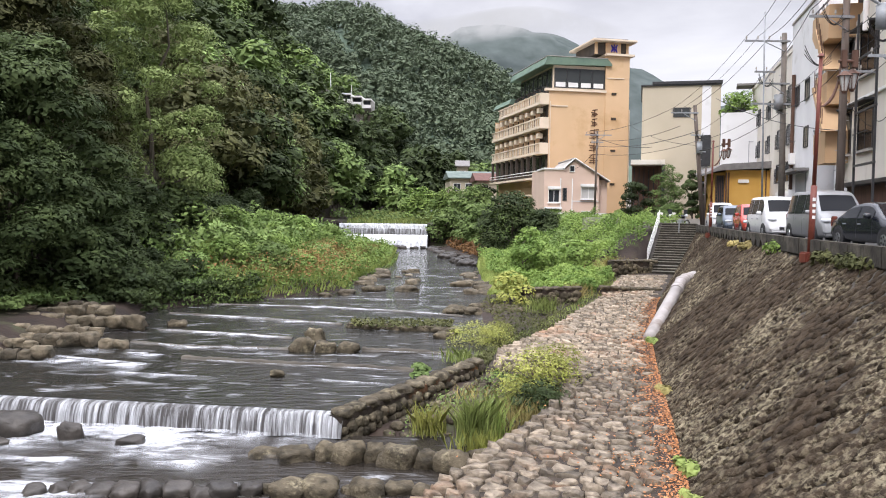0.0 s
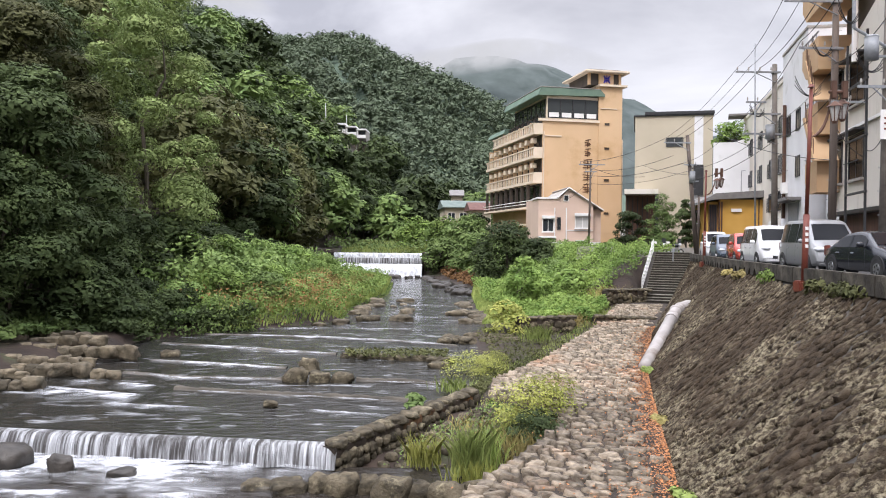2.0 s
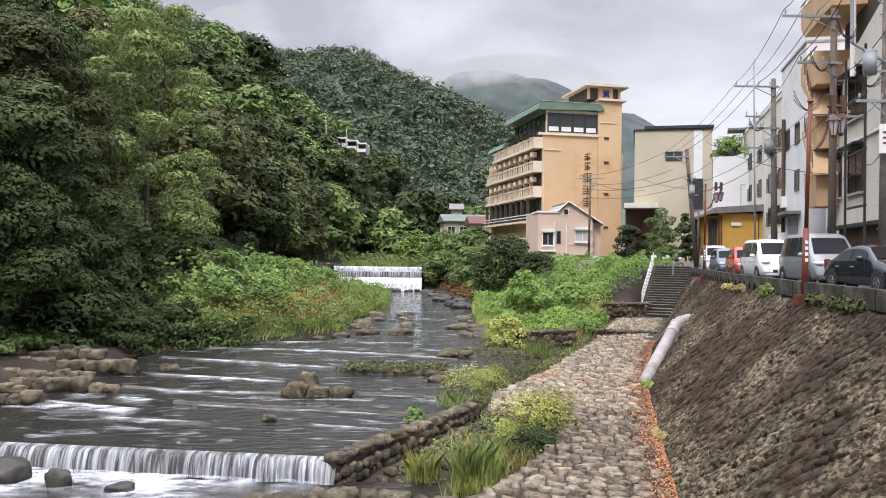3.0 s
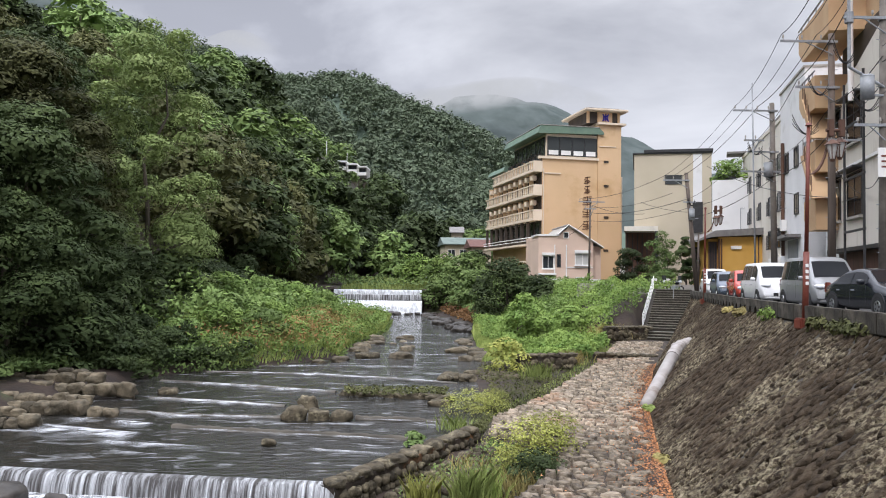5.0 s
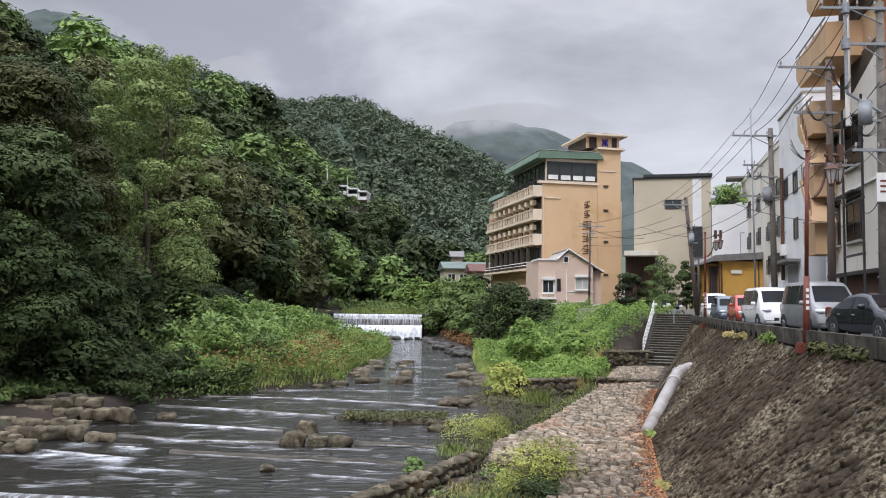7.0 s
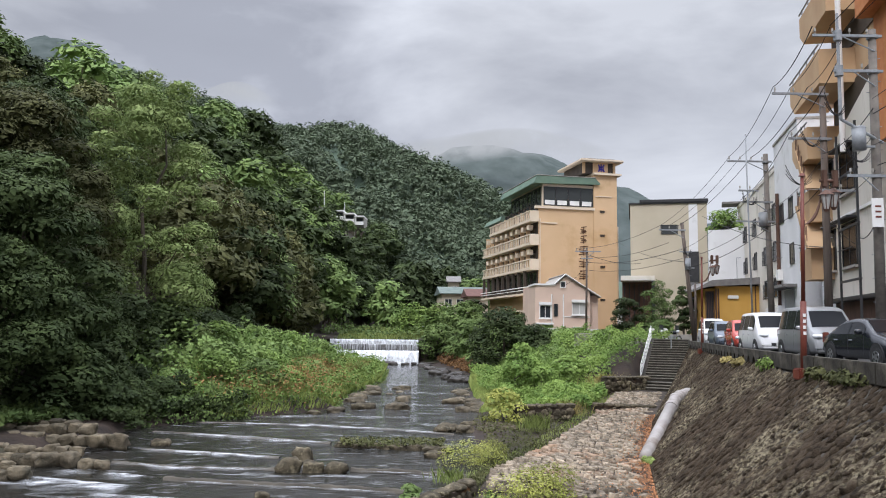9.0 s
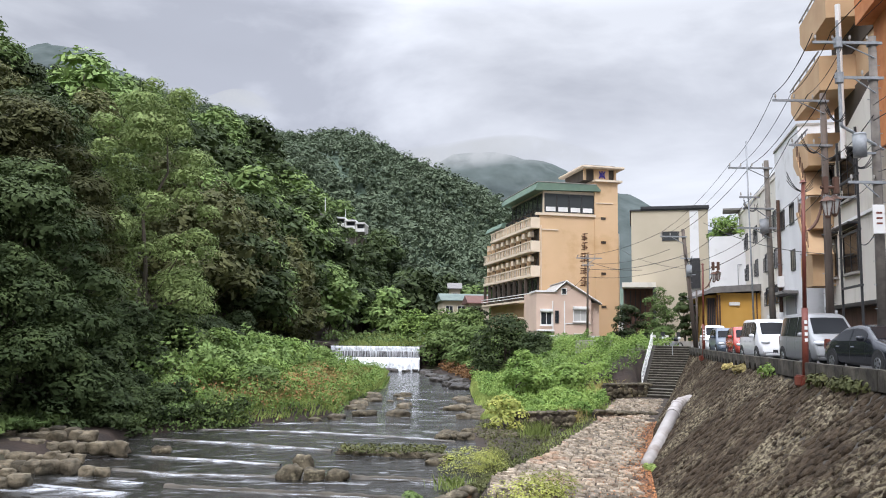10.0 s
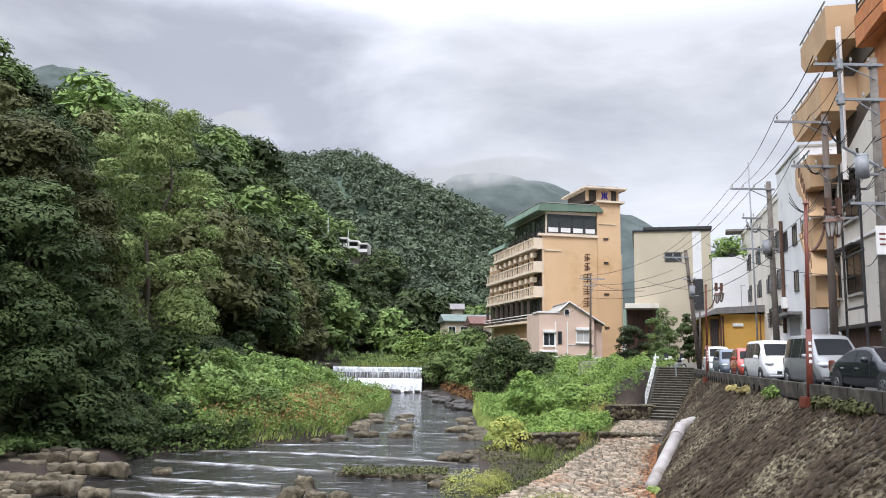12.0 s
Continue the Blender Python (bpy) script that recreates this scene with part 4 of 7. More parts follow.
wall_stones = [wall_stone_mesh("stone", 200 + k) for k in range(10)]
for me in wall_stones:
    me.materials.append(M_WALLSTONE)
rng = np.random.default_rng(9)
stone_spots = []
step = 0.24
for row in range(0, 28):
    y = 7.5 + (row % 2) * step * 0.78
    while y < 53.9:
        ft, tp = wall_point(y, 0), wall_point(y, 1)
        slope = (tp - ft).length
        s = row * step * 0.92 + 0.05
        if s < slope - 0.1:
            yy = y + rng.normal() * 0.05
            o = wall_point(yy, (s + rng.normal() * 0.02) / slope)
            ex = (wall_point(yy + 0.5, s / slope) - wall_point(yy - 0.5, s / slope)).normalized()
            ey = (tp - ft).normalized()
            ez = ex.cross(ey).normalized()
            if ez.x > 0:
                ez = -ez
            ey = ez.cross(ex)
            k = 1.0 + 0.12 * rng.normal()
            m = Matrix(((ex.x, ey.x, ez.x, o.x), (ex.y, ey.y, ez.y, o.y), (ex.z, ey.z, ez.z, o.z), (0, 0, 0, 1))) @ pose(0, 0, 0, 0, 0, rng.normal() * 14) @ Matrix.Diagonal((step * 1.46 * k, step * 1.84 * k, 0.3 + 0.45 * rng.random(), 1))
            stone_spots.append((int(rng.integers(10)), m))
        y += step * 1.56

# parapet: low concrete kerb with half-round drains
def parapet():
    root = thing("parapet", 0, 0, 0, 0, "low mossy concrete parapet on top of the stone wall", "parapet", kind="structure")
    ys = np.arange(4.6, 53, 2.0)
    for n, y in enumerate(ys):
        a, b = Vector((float(lerp_line(TOP, y)), y, 4.94)), Vector((float(lerp_line(TOP, y + 2)), y + 2, 4.94))
        d = (b - a).length
        bm = bm0()
        if y >= 24:
            pts = [(0, 0)] + [(d / 4 + 0.24 * -math.cos(t), 0.24 * math.sin(t)) for t in np.linspace(0, math.pi, 6)] + [(3 * d / 4 + 0.24 * -math.cos(t), 0.24 * math.sin(t)) for t in np.linspace(0, math.pi, 6)] + [(d, 0), (d, 0.46), (0, 0.46)]
            prism(bm, pts, -0.13, 0.13)
        else:
            box(bm, 0, d - 0.012, -0.13, 0.13, 0, 0.46, 0.02)
        ob = part("kerb", bm, M_KERB, root)
        ob.matrix_basis = Matrix.Translation(a) @ pose(0, 0, 0, 0, 0, math.degrees(math.atan2(b.y - a.y, b.x - a.x)))
    return root


parapet()

# road behind the parapet
ry = np.concatenate([np.arange(-30, 70, 4.0), np.linspace(72, 200, 12)])
rv = []
for y in ry:
    t = float(lerp_line(TOP, y))
    for x, z in ((t + 0.05, ROAD_Z), (t + 4, ROAD_Z + 0.03), (t + 11, ROAD_Z)):
        rv.append((x, y, z + 0.6 * float(sm(75, 110, y))))
i = (np.arange(len(ry) - 1)[:, None] * 3 + np.arange(2)[None, :]).ravel()
tagged(from_arrays("road", rv, np.stack([i, i + 1, i + 4, i + 3], 1), M_ASPHALT), "grey asphalt street above the river wall", "road", kind="structure")

# ---- stairs at the end of the path ----
def stairs():
    root = thing("stairs", 13.2, 54.9, 0, -24, "worn stone stairs with a white rail up to the street", "stairs", kind="structure")
    z = 2.05
    n = 0
    for k in range(3):
        st = part("step", box(bm0(), 1.2, 4.0, k * 0.34, 3.2, z - 0.6, z + 0.11, 0.02), M_RISER, root)
        part("tread", box(bm0(), 1.2, 4.0, k * 0.34 - 0.04, k * 0.34 + 0.4, z + 0.112, z + 0.17, 0.015), M_TREAD, st)
        z += 0.17
    y = 2.6
    for k in range(17):
        st = part("step", box(bm0(), 0.7, 3.3, y, y + 0.5, z - 0.8, z + 0.12, 0.01), M_RISER, root)
        part("tread", box(bm0(), 0.7, 3.3, y - 0.04, y + 0.5, z + 0.122, z + 0.168, 0.012), M_TREAD, st)
        z += 0.168
        y += 0.29
    bm = prism(bm0(), [(2.3, 1.8), (7.9, 1.8), (7.9, 5.45), (7.6, 5.45), (2.5, 2.62), (2.3, 2.62)], 0, 0.3)
    cheek = part("side_wall", bm, M_WALLJOINT, root)
    cheek.matrix_basis = pose(0.7, 0, 0, 0, 0, 90)
    for k in range(4):
        bm = cyl(bm0(), (0.45, 2.5, 2.75 + 0.27 * k), (0.45, 7.5, 5.6 + 0.27 * k), 0.024, None, 6)
        part("rail", bm, M_WHITE, root)
    for k in range(5):
        yy = 2.5 + k * 1.25
        part("post", cyl(bm0(), (0.45, yy, 2.6 + k * 0.7), (0.45, yy, 3.6 + k * 0.7), 0.022, None, 6), M_WHITE, root)
    part("hand_rail_post", cyl(bm0(), (2.1, 6.2, 4.4), (2.1, 6.2, 5.7), 0.04, None, 6), M_GALV, root)
    return root


stairs()


# ---- buildings ----
def window(parent, bm_pos, turn, w, h, frame_mat, pane_mat, bars=1, sill_mat=None, depth=0.12, hood=None):
    """A framed window set on a wall: frame, panes, mullions and sill; bm_pos is its lower left corner, facing local -y."""
    root = new("window")
    root.parent = parent
    root.matrix_basis = Matrix.Translation(bm_pos) @ pose(0, 0, 0, 0, 0, turn)
    t = 0.07
    bm = bm0()
    box(bm, -t, 0, -0.05, depth, -t, h + t)
    box(bm, w, w + t, -0.05, depth, -t, h + t)
    box(bm, 0, w, -0.05, depth, -t, 0)
    box(bm, 0, w, -0.05, depth, h, h + t)
    for k in range(1, bars + 1):
        box(bm, w * k / (bars + 1) - 0.025, w * k / (bars + 1) + 0.025, -0.03, 0.02, 0, h)
    part("frame", bm, frame_mat, root)
    for k in range(bars + 1):
        part("pane", box(bm0(), w * k / (bars + 1) + 0.02, w * (k + 1) / (bars + 1) - 0.02, -0.012, 0.0, 0.0, h), pane_mat, root)
    if sill_mat:
        part("sill", box(bm0(), -0.15, w + 0.15, -0.22, 0.05, -t - 0.1, -t), sill_mat, root)
    if hood:
        part("shutter_box", box(bm0(), -0.12, w + 0.12, -0.3, 0.02, h + t, h + t + 0.32, 0.03), hood, root)
    return root


def slab(parent, name, x0, x1, y0, y1, z0, z1, m, bevel=0.0, label=""):
    return part(name, box(bm0(), x0, x1, y0, y1, z0, z1, bevel), m, parent, label)


def hotel():
    W, L = 10.3, 21.5
    h = thing("hotel_building", 12.6, 97.0, 0, 12, "apricot riverside hotel with stacked balconies and a stair tower", "building")
    slab(h, "wall", 0, 7.2, 0.0, L, 3.5, 21.0, M_HOTEL)
    slab(h, "tower", 7.2, W, -0.12, 7, 3.5, 25.6, M_HOTEL)
    slab(h, "upper_storey", 0.55, 7.2, 0.15, 13.0, 21.0, 24.0, M_HOTEL_PALE)
    slab(h, "ledge", -0.5, 7.3, -0.22, 0.3, 20.85, 21.15, M_HOTEL_PALE)
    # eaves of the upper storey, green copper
    # thin dark sheet over the river wall: balcony shade put in as colour
    slab(h, "shade_sheet", -0.06, 0.0, 0.1, L - 0.1, 10.5, 20.9, M_HOTEL_DARK)
    bm = prism(bm0(), [(-0.7, 24.0), (-0.35, 24.85), (7.3, 24.9), (7.9, 24.3), (7.9, 24.1), (-0.7, 23.9)], -0.4, 14.0)
    part("roof", bm, M_ROOF_GREEN, h, "green copper roof with deep eaves")
    slab(h, "roof_edge", -0.4, 7.35, -0.45, 14.05, 24.9, 24.98, M_PALE_CONCRETE)
    bm = prism(bm0(), [(-0.9, 21.0), (-0.5, 21.7), (4, 21.9), (4, 21.0)], 13.8, 21.8)
    part("low_roof", bm, M_ROOF_GREEN, h)
    # big windows of the top floor
    for k in range(4):
        window(h, Vector((0.75 + k * 1.62, 0.12, 21.35)), 0, 1.5, 2.2, M_DARK, M_GLASS_BLUE, 0)
        slab(h, "curtain", 0.85 + k * 1.62, 2.1 + k * 1.62, 0.085, 0.1, 21.4, 21.95, M_WHITE)
    for k in range(7):
        window(h, Vector((0.5, 12.6 - k * 1.75, 21.35)), -90, 1.5, 2.2, M_DARK, M_GLASS_BLUE, 0)
    # tower lantern and its wide flat roof
    slab(h, "lantern", 6.0, W - 0.2, 0.3, 6.8, 25.6, 27.0, M_HOTEL_DARK)
    for x in (5.9, 7.25, W - 0.35):
        slab(h, "pier", x, x + 0.3, 0.15, 0.45, 25.6, 27.0, M_HOTEL)
    slab(h, "pier", 7.4, 9.2, 0.1, 0.4, 25.55, 27.05, M_HOTEL)
    slab(h, "cornice", 7.1, W + 0.5, -0.5, 7.2, 25.35, 25.6, M_HOTEL_PALE)
    slab(h, "tower_roof", 5.3, W + 0.75, -0.7, 7.6, 27.0, 27.3, M_HOTEL_PALE, 0.08)
    slab(h, "tower_ridge", 6.0, W - 0.1, 0.2, 6.5, 27.3, 27.55, M_ROOF_GREY, 0.05)
    # blue crest: two curved strokes and a cross
    bm = bm0()
    for s in (-1, 1):
        for k in range(5):
            a0, a1 = -0.8 + k * 0.32, -0.8 + (k + 1) * 0.32
            cyl(bm, (8.3 + s * (0.75 - 0.5 * math.cos(a0)), 0.06, 26.3 + 0.6 * math.sin(a0)), (8.3 + s * (0.75 - 0.5 * math.cos(a1)), 0.06, 26.3 + 0.6 * math.sin(a1)), 0.07, None, 6)
        cyl(bm, (8.3 - 0.4 * s, 0.06, 25.85), (8.3 + 0.4 * s, 0.06, 26.75), 0.07, None, 6)
    cyl(bm, (8.3, 0.06, 25.85), (8.3, 0.06, 26.8), 0.07, None, 6)
    part("crest", bm, M_BLUE, h, "blue painted crest")
    # brush letters as plain bars, one under another
    for k, (z, w, hh) in enumerate(((17.9, 0.8, 0.9), (16.7, 0.8, 1.0), (15.2, 1.2, 1.2), (13.7, 1.2, 1.25), (12.2, 1.2, 1.2))):
        bm = bm0()
        for j in range(4):
            zz = z + hh * (0.1 + 0.26 * j)
            cyl(bm, (5.85 - w / 2 + 0.1 * (j % 2), -0.03, zz), (5.85 + w / 2 - 0.12 * ((j + 1) % 2), -0.03, zz + 0.12 * (1 - j % 3)), 0.05, None, 6)
        cyl(bm, (5.85, -0.03, z), (5.85 + 0.05, -0.03, z + hh), 0.055, None, 6)
        part("letter_bar", bm, M_CALLIG, h, "dark brush-stroke sign bar")
    for z in (20.6, 17.6, 13.7, 9.6, 5.9):
        slab(h, "vent", 8.0, 8.6, -0.2, -0.1, z, z + 0.28, M_HOTEL_DARK)
        slab(h, "vent_hood", 7.95, 8.65, -0.26, -0.1, z + 0.28, z + 0.34, M_HOTEL)
    # balconies of the river side
    for z in (11.4, 13.45, 16.5, 19.4):
        deep = 1.15
        if z > 12:
            slab(h, "balcony_floor", -deep, 0.0, -0.1, L - (3.5 if z > 19 else 0), z - 0.2, z, M_HOTEL_PALE)
            end = L - (3.5 if z > 19 else 0)
            n = int(end / 0.72)
            slab(h, "rail_band", -deep, -deep + 0.12, 0, end, z, z + 0.12, M_HOTEL_PALE)
            slab(h, "rail_top", -deep - 0.03, -deep + 0.15, -0.1, end, z + 1.0, z + 1.14, M_HOTEL_PALE)
            for k in range(n):
                slab(h, "baluster", -deep + 0.02, -deep + 0.1, k * end / n, k * end / n + 0.26, z + 0.12, z + 1.0, M_HOTEL_PALE)
            slab(h, "rail_end", -deep, 0.0, -0.1, 0.05, z, z + 1.14, M_HOTEL_PALE)
            for k in range(9):
                yy = 0.9 + k * 2.3
                if yy > end - 2:
                    break
                window(h, Vector((-0.08, yy + 1.8, z + 0.1)), -90, 1.7, 1.95, M_HOTEL_DARK, M_GLASS, 1)
                slab(h, "partition", -deep + 0.5, 0, yy + 1.95, yy + 2.1, z, z + (1.5 if z > 19 else 2.75), M_HOTEL)
                if z < 19:
                    slab(h, "cooling_unit", -0.95, -0.35, yy + 0.1, yy + 0.9, z + 1.75, z + 2.35, M_HOTEL_PALE, 0.03)
    for k in range(9):
        yy = 0.4 + k * 2.35
        window(h, Vector((-0.08, yy + 2.0, 11.0)), -90, 1.9, 2.1, M_HOTEL_DARK, M_GLASS, 1)
        slab(h, "column", -1.1, -0.75, yy + 2.0, yy + 2.3, 10.4, 13.2, M_HOTEL_DARK)
    slab(h, "lower_terrace", -1.4, 0, -0.2, L, 10.2, 10.45, M_HOTEL_PALE)
    for k in range(2):
        part("terrace_rail", cyl(bm0(), (-1.4, -0.2, 10.8 + 0.35 * k), (-1.4, L, 10.8 + 0.35 * k), 0.05, None, 6), M_WHITE, h)
    slab(h, "annex", -3.4, 0.0, -3.0, 4.0, 3.5, 8.0, M_HOTEL)
    slab(h, "annex_roof", -3.8, 0.2, -3.4, 4.2, 8.0, 8.2, M_HOTEL_PALE)
    window(h, Vector((-3.0, -3.02, 6.3)), 0, 1.6, 1.2, M_BROWN, M_GLASS, 1)
    slab(h, "ledge_pipe", 0.3, 2.4, -0.12, 0.0, 19.0, 19.15, M_HOTEL_PALE)
    part("corner_pipe", cyl(bm0(), (0.15, -0.08, 6), (0.15, -0.08, 19.6), 0.07, None, 8), M_HOTEL_PALE, h)
    slab(h, "tower_pipe", 7.4, 9.6, -0.2, -0.1, 22.6, 22.7, M_HOTEL_PALE)
    # down pipes and service gear on the tower flank
    for x in (W + 0.12, W + 0.4):
        part("down_pipe", cyl(bm0(), (x, 0.6, 5), (x, 0.6, 19), 0.09, None, 8), M_HOTEL_PALE, h)
    for k in range(5):
        window(h, Vector((W + 0.02, 1.2, 7.5 + k * 3)), 90, 1.2, 1.5, M_DARK, M_GLASS, 0)
    slab(h, "meter_box", W - 0.1, W + 0.4, -0.4, -0.1, 6.6, 8.0, M_WHITE, 0.03)
    return h


hotel()


def pink_house():
    h = thing("gabled_house", 10.7, 85.0, 0, 3, "pink rendered house with a gable and white trim", "house")
    bm = prism(bm0(), [(0, 4.0), (5.9, 4.0), (5.9, 10.1), (3.3, 11.75), (2.1, 10.75), (0, 10.75)], 0, 8.0)
    part("wall", bm, M_PINK, h)
    for a, b in (((3.0, 11.9), (7.0, 9.45)), ((3.35, 11.9), (2.0, 10.8))):
        bm = bm0()
        d = Vector((b[0] - a[0], 0, b[1] - a[1]))
        n = Vector((-d.z, 0, d.x)).normalized() * 0.09
        if n.z < 0:
            n = -n
        prism(bm, [(a[0], a[1]), (b[0], b[1]), (b[0] + n.x, b[1] + n.z), (a[0] + n.x, a[1] + n.z)], -0.25, 8.2)
        part("roof", bm, M_PALE_CONCRETE, h)
    bm = bm0()
    cyl(bm, (3.2, -0.28, 11.95), (7.0, -0.28, 9.55), 0.06, None, 6)
    cyl(bm, (3.2, -0.28, 11.95), (2.0, -0.28, 10.85), 0.06, None, 6)
    part("barge_board", bm, M_WHITE, h)
    slab(h, "flat_roof_edge", -0.1, 2.2, -0.12, 4, 10.72, 10.9, M_WHITE)
    slab(h, "side_wall", 5.9, 6.9, 0.6, 7.8, 4.0, 9.7, M_PINK)
    slab(h, "string_course", 3.0, 5.85, -0.05, 0.01, 7.35, 7.45, M_WHITE)
    window(h, Vector((0.5, -0.02, 7.3)), 0, 1.1, 1.25, M_WHITE, M_GLASS, 1, M_WHITE, 0.1, M_WHITE)
    window(h, Vector((2.05, -0.02, 7.5)), 0, 0.3, 1.2, M_DARK, M_GLASS, 0)
    window(h, Vector((4.0, -0.02, 7.7)), 0, 1.5, 1.15, M_WHITE, M_CURTAIN, 1, M_WHITE, 0.1, M_WHITE)
    window(h, Vector((4.1, -0.02, 5.6)), 0, 0.9, 0.7, M_WHITE, M_GLASS, 1, M_WHITE)
    window(h, Vector((2.75, -0.02, 10.55)), 0, 0.45, 0.55, M_WHITE, M_GLASS, 0)
    for x in (1.75, 3.0):
        part("down_pipe", cyl(bm0(), (x, -0.06, 4.5), (x, -0.06, 9.8), 0.06, None, 8), M_WHITE, h)
    slab(h, "awning", 0.0, 1.8, -0.8, 0, 6.55, 6.75, M_WHITE, 0.03)
    slab(h, "garden_wall", -0.4, 6.4, -1.6, -1.4, 4.0, 6.15, M_WHITE)
    for k in range(3):
        window(h, Vector((6.92, 1.5 + k * 2, 6.4)), 90, 0.9, 2.2, M_DARK, M_GLASS, 0)
    return h


pink_house()


def beige_building():
    h = thing("beige_block", 21.0, 85.4, 0, -14, "beige rendered block with a white stripe and flat roof", "building")
    slab(h, "wall", 0, 7.9, 0, 12, 4.5, 19.6, M_BEIGE)
    slab(h, "stripe", 6.05, 6.95, -0.02, 0.2, 6.0, 19.55, M_WHITE_WALL)
    slab(h, "roof_edge", -0.15, 8.0, -0.15, 12.1, 19.6, 19.75, M_DARK)
    slab(h, "roof_cap", 1.0, 8.05, -0.25, 10, 19.75, 20.05, M_DARK)
    window(h, Vector((3.25, -0.02, 16.4)), 0, 1.6, 0.85, M_DARK, M_GLASS_BLUE, 1)
    slab(h, "sign_board", 6.0, 7.0, -0.35, -0.1, 11.2, 14.4, M_DARK)
    slab(h, "porch_roof", -1.0, 2.4, -3.0, 0, 11.2, 11.7, M_CREAM)
    slab(h, "porch_wall", -0.9, 2.3, -0.3, -0.05, 5.0, 11.2, M_BROWN)
    slab(h, "porch_column", 2.1, 2.4, -3.0, -2.7, 5.0, 11.2, M_DARK)
    for k in range(5):
        slab(h, "door_slat", -0.7 + k * 0.5, -0.62 + k * 0.5, -0.36, -0.3, 5.0, 11.0, M_DARK)
    return h


beige_building()


def curved_wall():
    h = thing("white_annex", 26.85, 78.0, 0, -19, "white annex wall with a sweeping top and roof garden", "building")
    pts = [(0, 16.0), (1.9, 16.0), (3.3, 16.4), (4.8, 17.2), (6.6, 18.6), (6.6, 4.5), (0, 4.5)]
    part("wall", prism(bm0(), pts, 0.0, 5.0), M_WHITE_WALL, h)
    slab(h, "planter", 0.1, 5.6, 1.0, 4.0, 15.2, 16.4, M_DARK)
    slab(h, "garden_room", 3.4, 5.4, 2.5, 4.5, 16.0, 18.9, M_PALE_CONCRETE)
    slab(h, "garden_roof", 1.4, 5.8, 2.2, 4.8, 18.9, 19.1, M_ROOF_GREY)
    part("aerial", cyl(bm0(), (2.6, -0.1, 10.5), (2.6, -0.1, 13.2), 0.03, None, 5), M_GALV, h)
    part("aerial_arm", cyl(bm0(), (2.6, -0.1, 13.2), (3.0, -0.1, 13.2), 0.03, None, 5), M_GALV, h)
    return h


curved_wall()


def mustard_house():
    h = thing("mustard_house", 23.75, 70.0, 0, -7, "single-storey mustard house with dark lattice windows", "house")
    slab(h, "wall", 0.9, 4.6, 0, 7, 4.5, 10.0, M_MUSTARD)
    slab(h, "side_wall", 0, 0.9, 0.4, 7, 4.5, 9.8, M_MUSTARD)
    bm = prism(bm0(), [(-0.9, 9.75), (0.5, 10.5), (4.9, 10.8), (4.9, 10.2), (0.2, 9.95), (-0.9, 9.6)], -0.6, 7.5)
    part("roof", bm, M_ROOF_GREY, h, "dark grey tiled roof")
    for k, x in enumerate((-0.35, 0.85, 1.05)):
        slab(h, "post", x, x + 0.12, -0.1, 0.02, 4.5, 9.8, M_BROWN)
    window(h, Vector((-0.02, 5.8, 6.6)), -90, 2.0, 2.6, M_BROWN, M_GLASS, 7)
    window(h, Vector((0.15, 0.36, 6.6)), 0, 0.62, 2.9, M_BROWN, M_GLASS, 3)
    slab(h, "sill_board", -0.2, 0.95, 0.1, 0.4, 6.2, 6.4, M_CREAM)
    slab(h, "wall_lamp", 1.9, 2.8, -0.15, 0, 8.9, 9.2, M_WHITE, 0.03)
    slab(h, "corner_trim", 4.2, 4.3, -0.03, 0.05, 4.5, 10.0, M_BROWN)
    return h


mustard_house()

# street row: local x runs away along the street, local +y faces the street
SX, SY = 19.6, 31.85


def street(name, s, label):
    return thing(name, SX + 0.225 * s, SY + 0.974 * s, 0, 77, label, "building")


def side_window(h, s0, s1, z0, z1, bars=1, frame_mat=None, pane=None, y=0.0):
    return window(h, Vector((s1, y + 0.02, z0)), 180, s1 - s0, z1 - z0, frame_mat or M_DARK, pane or M_GLASS, bars)


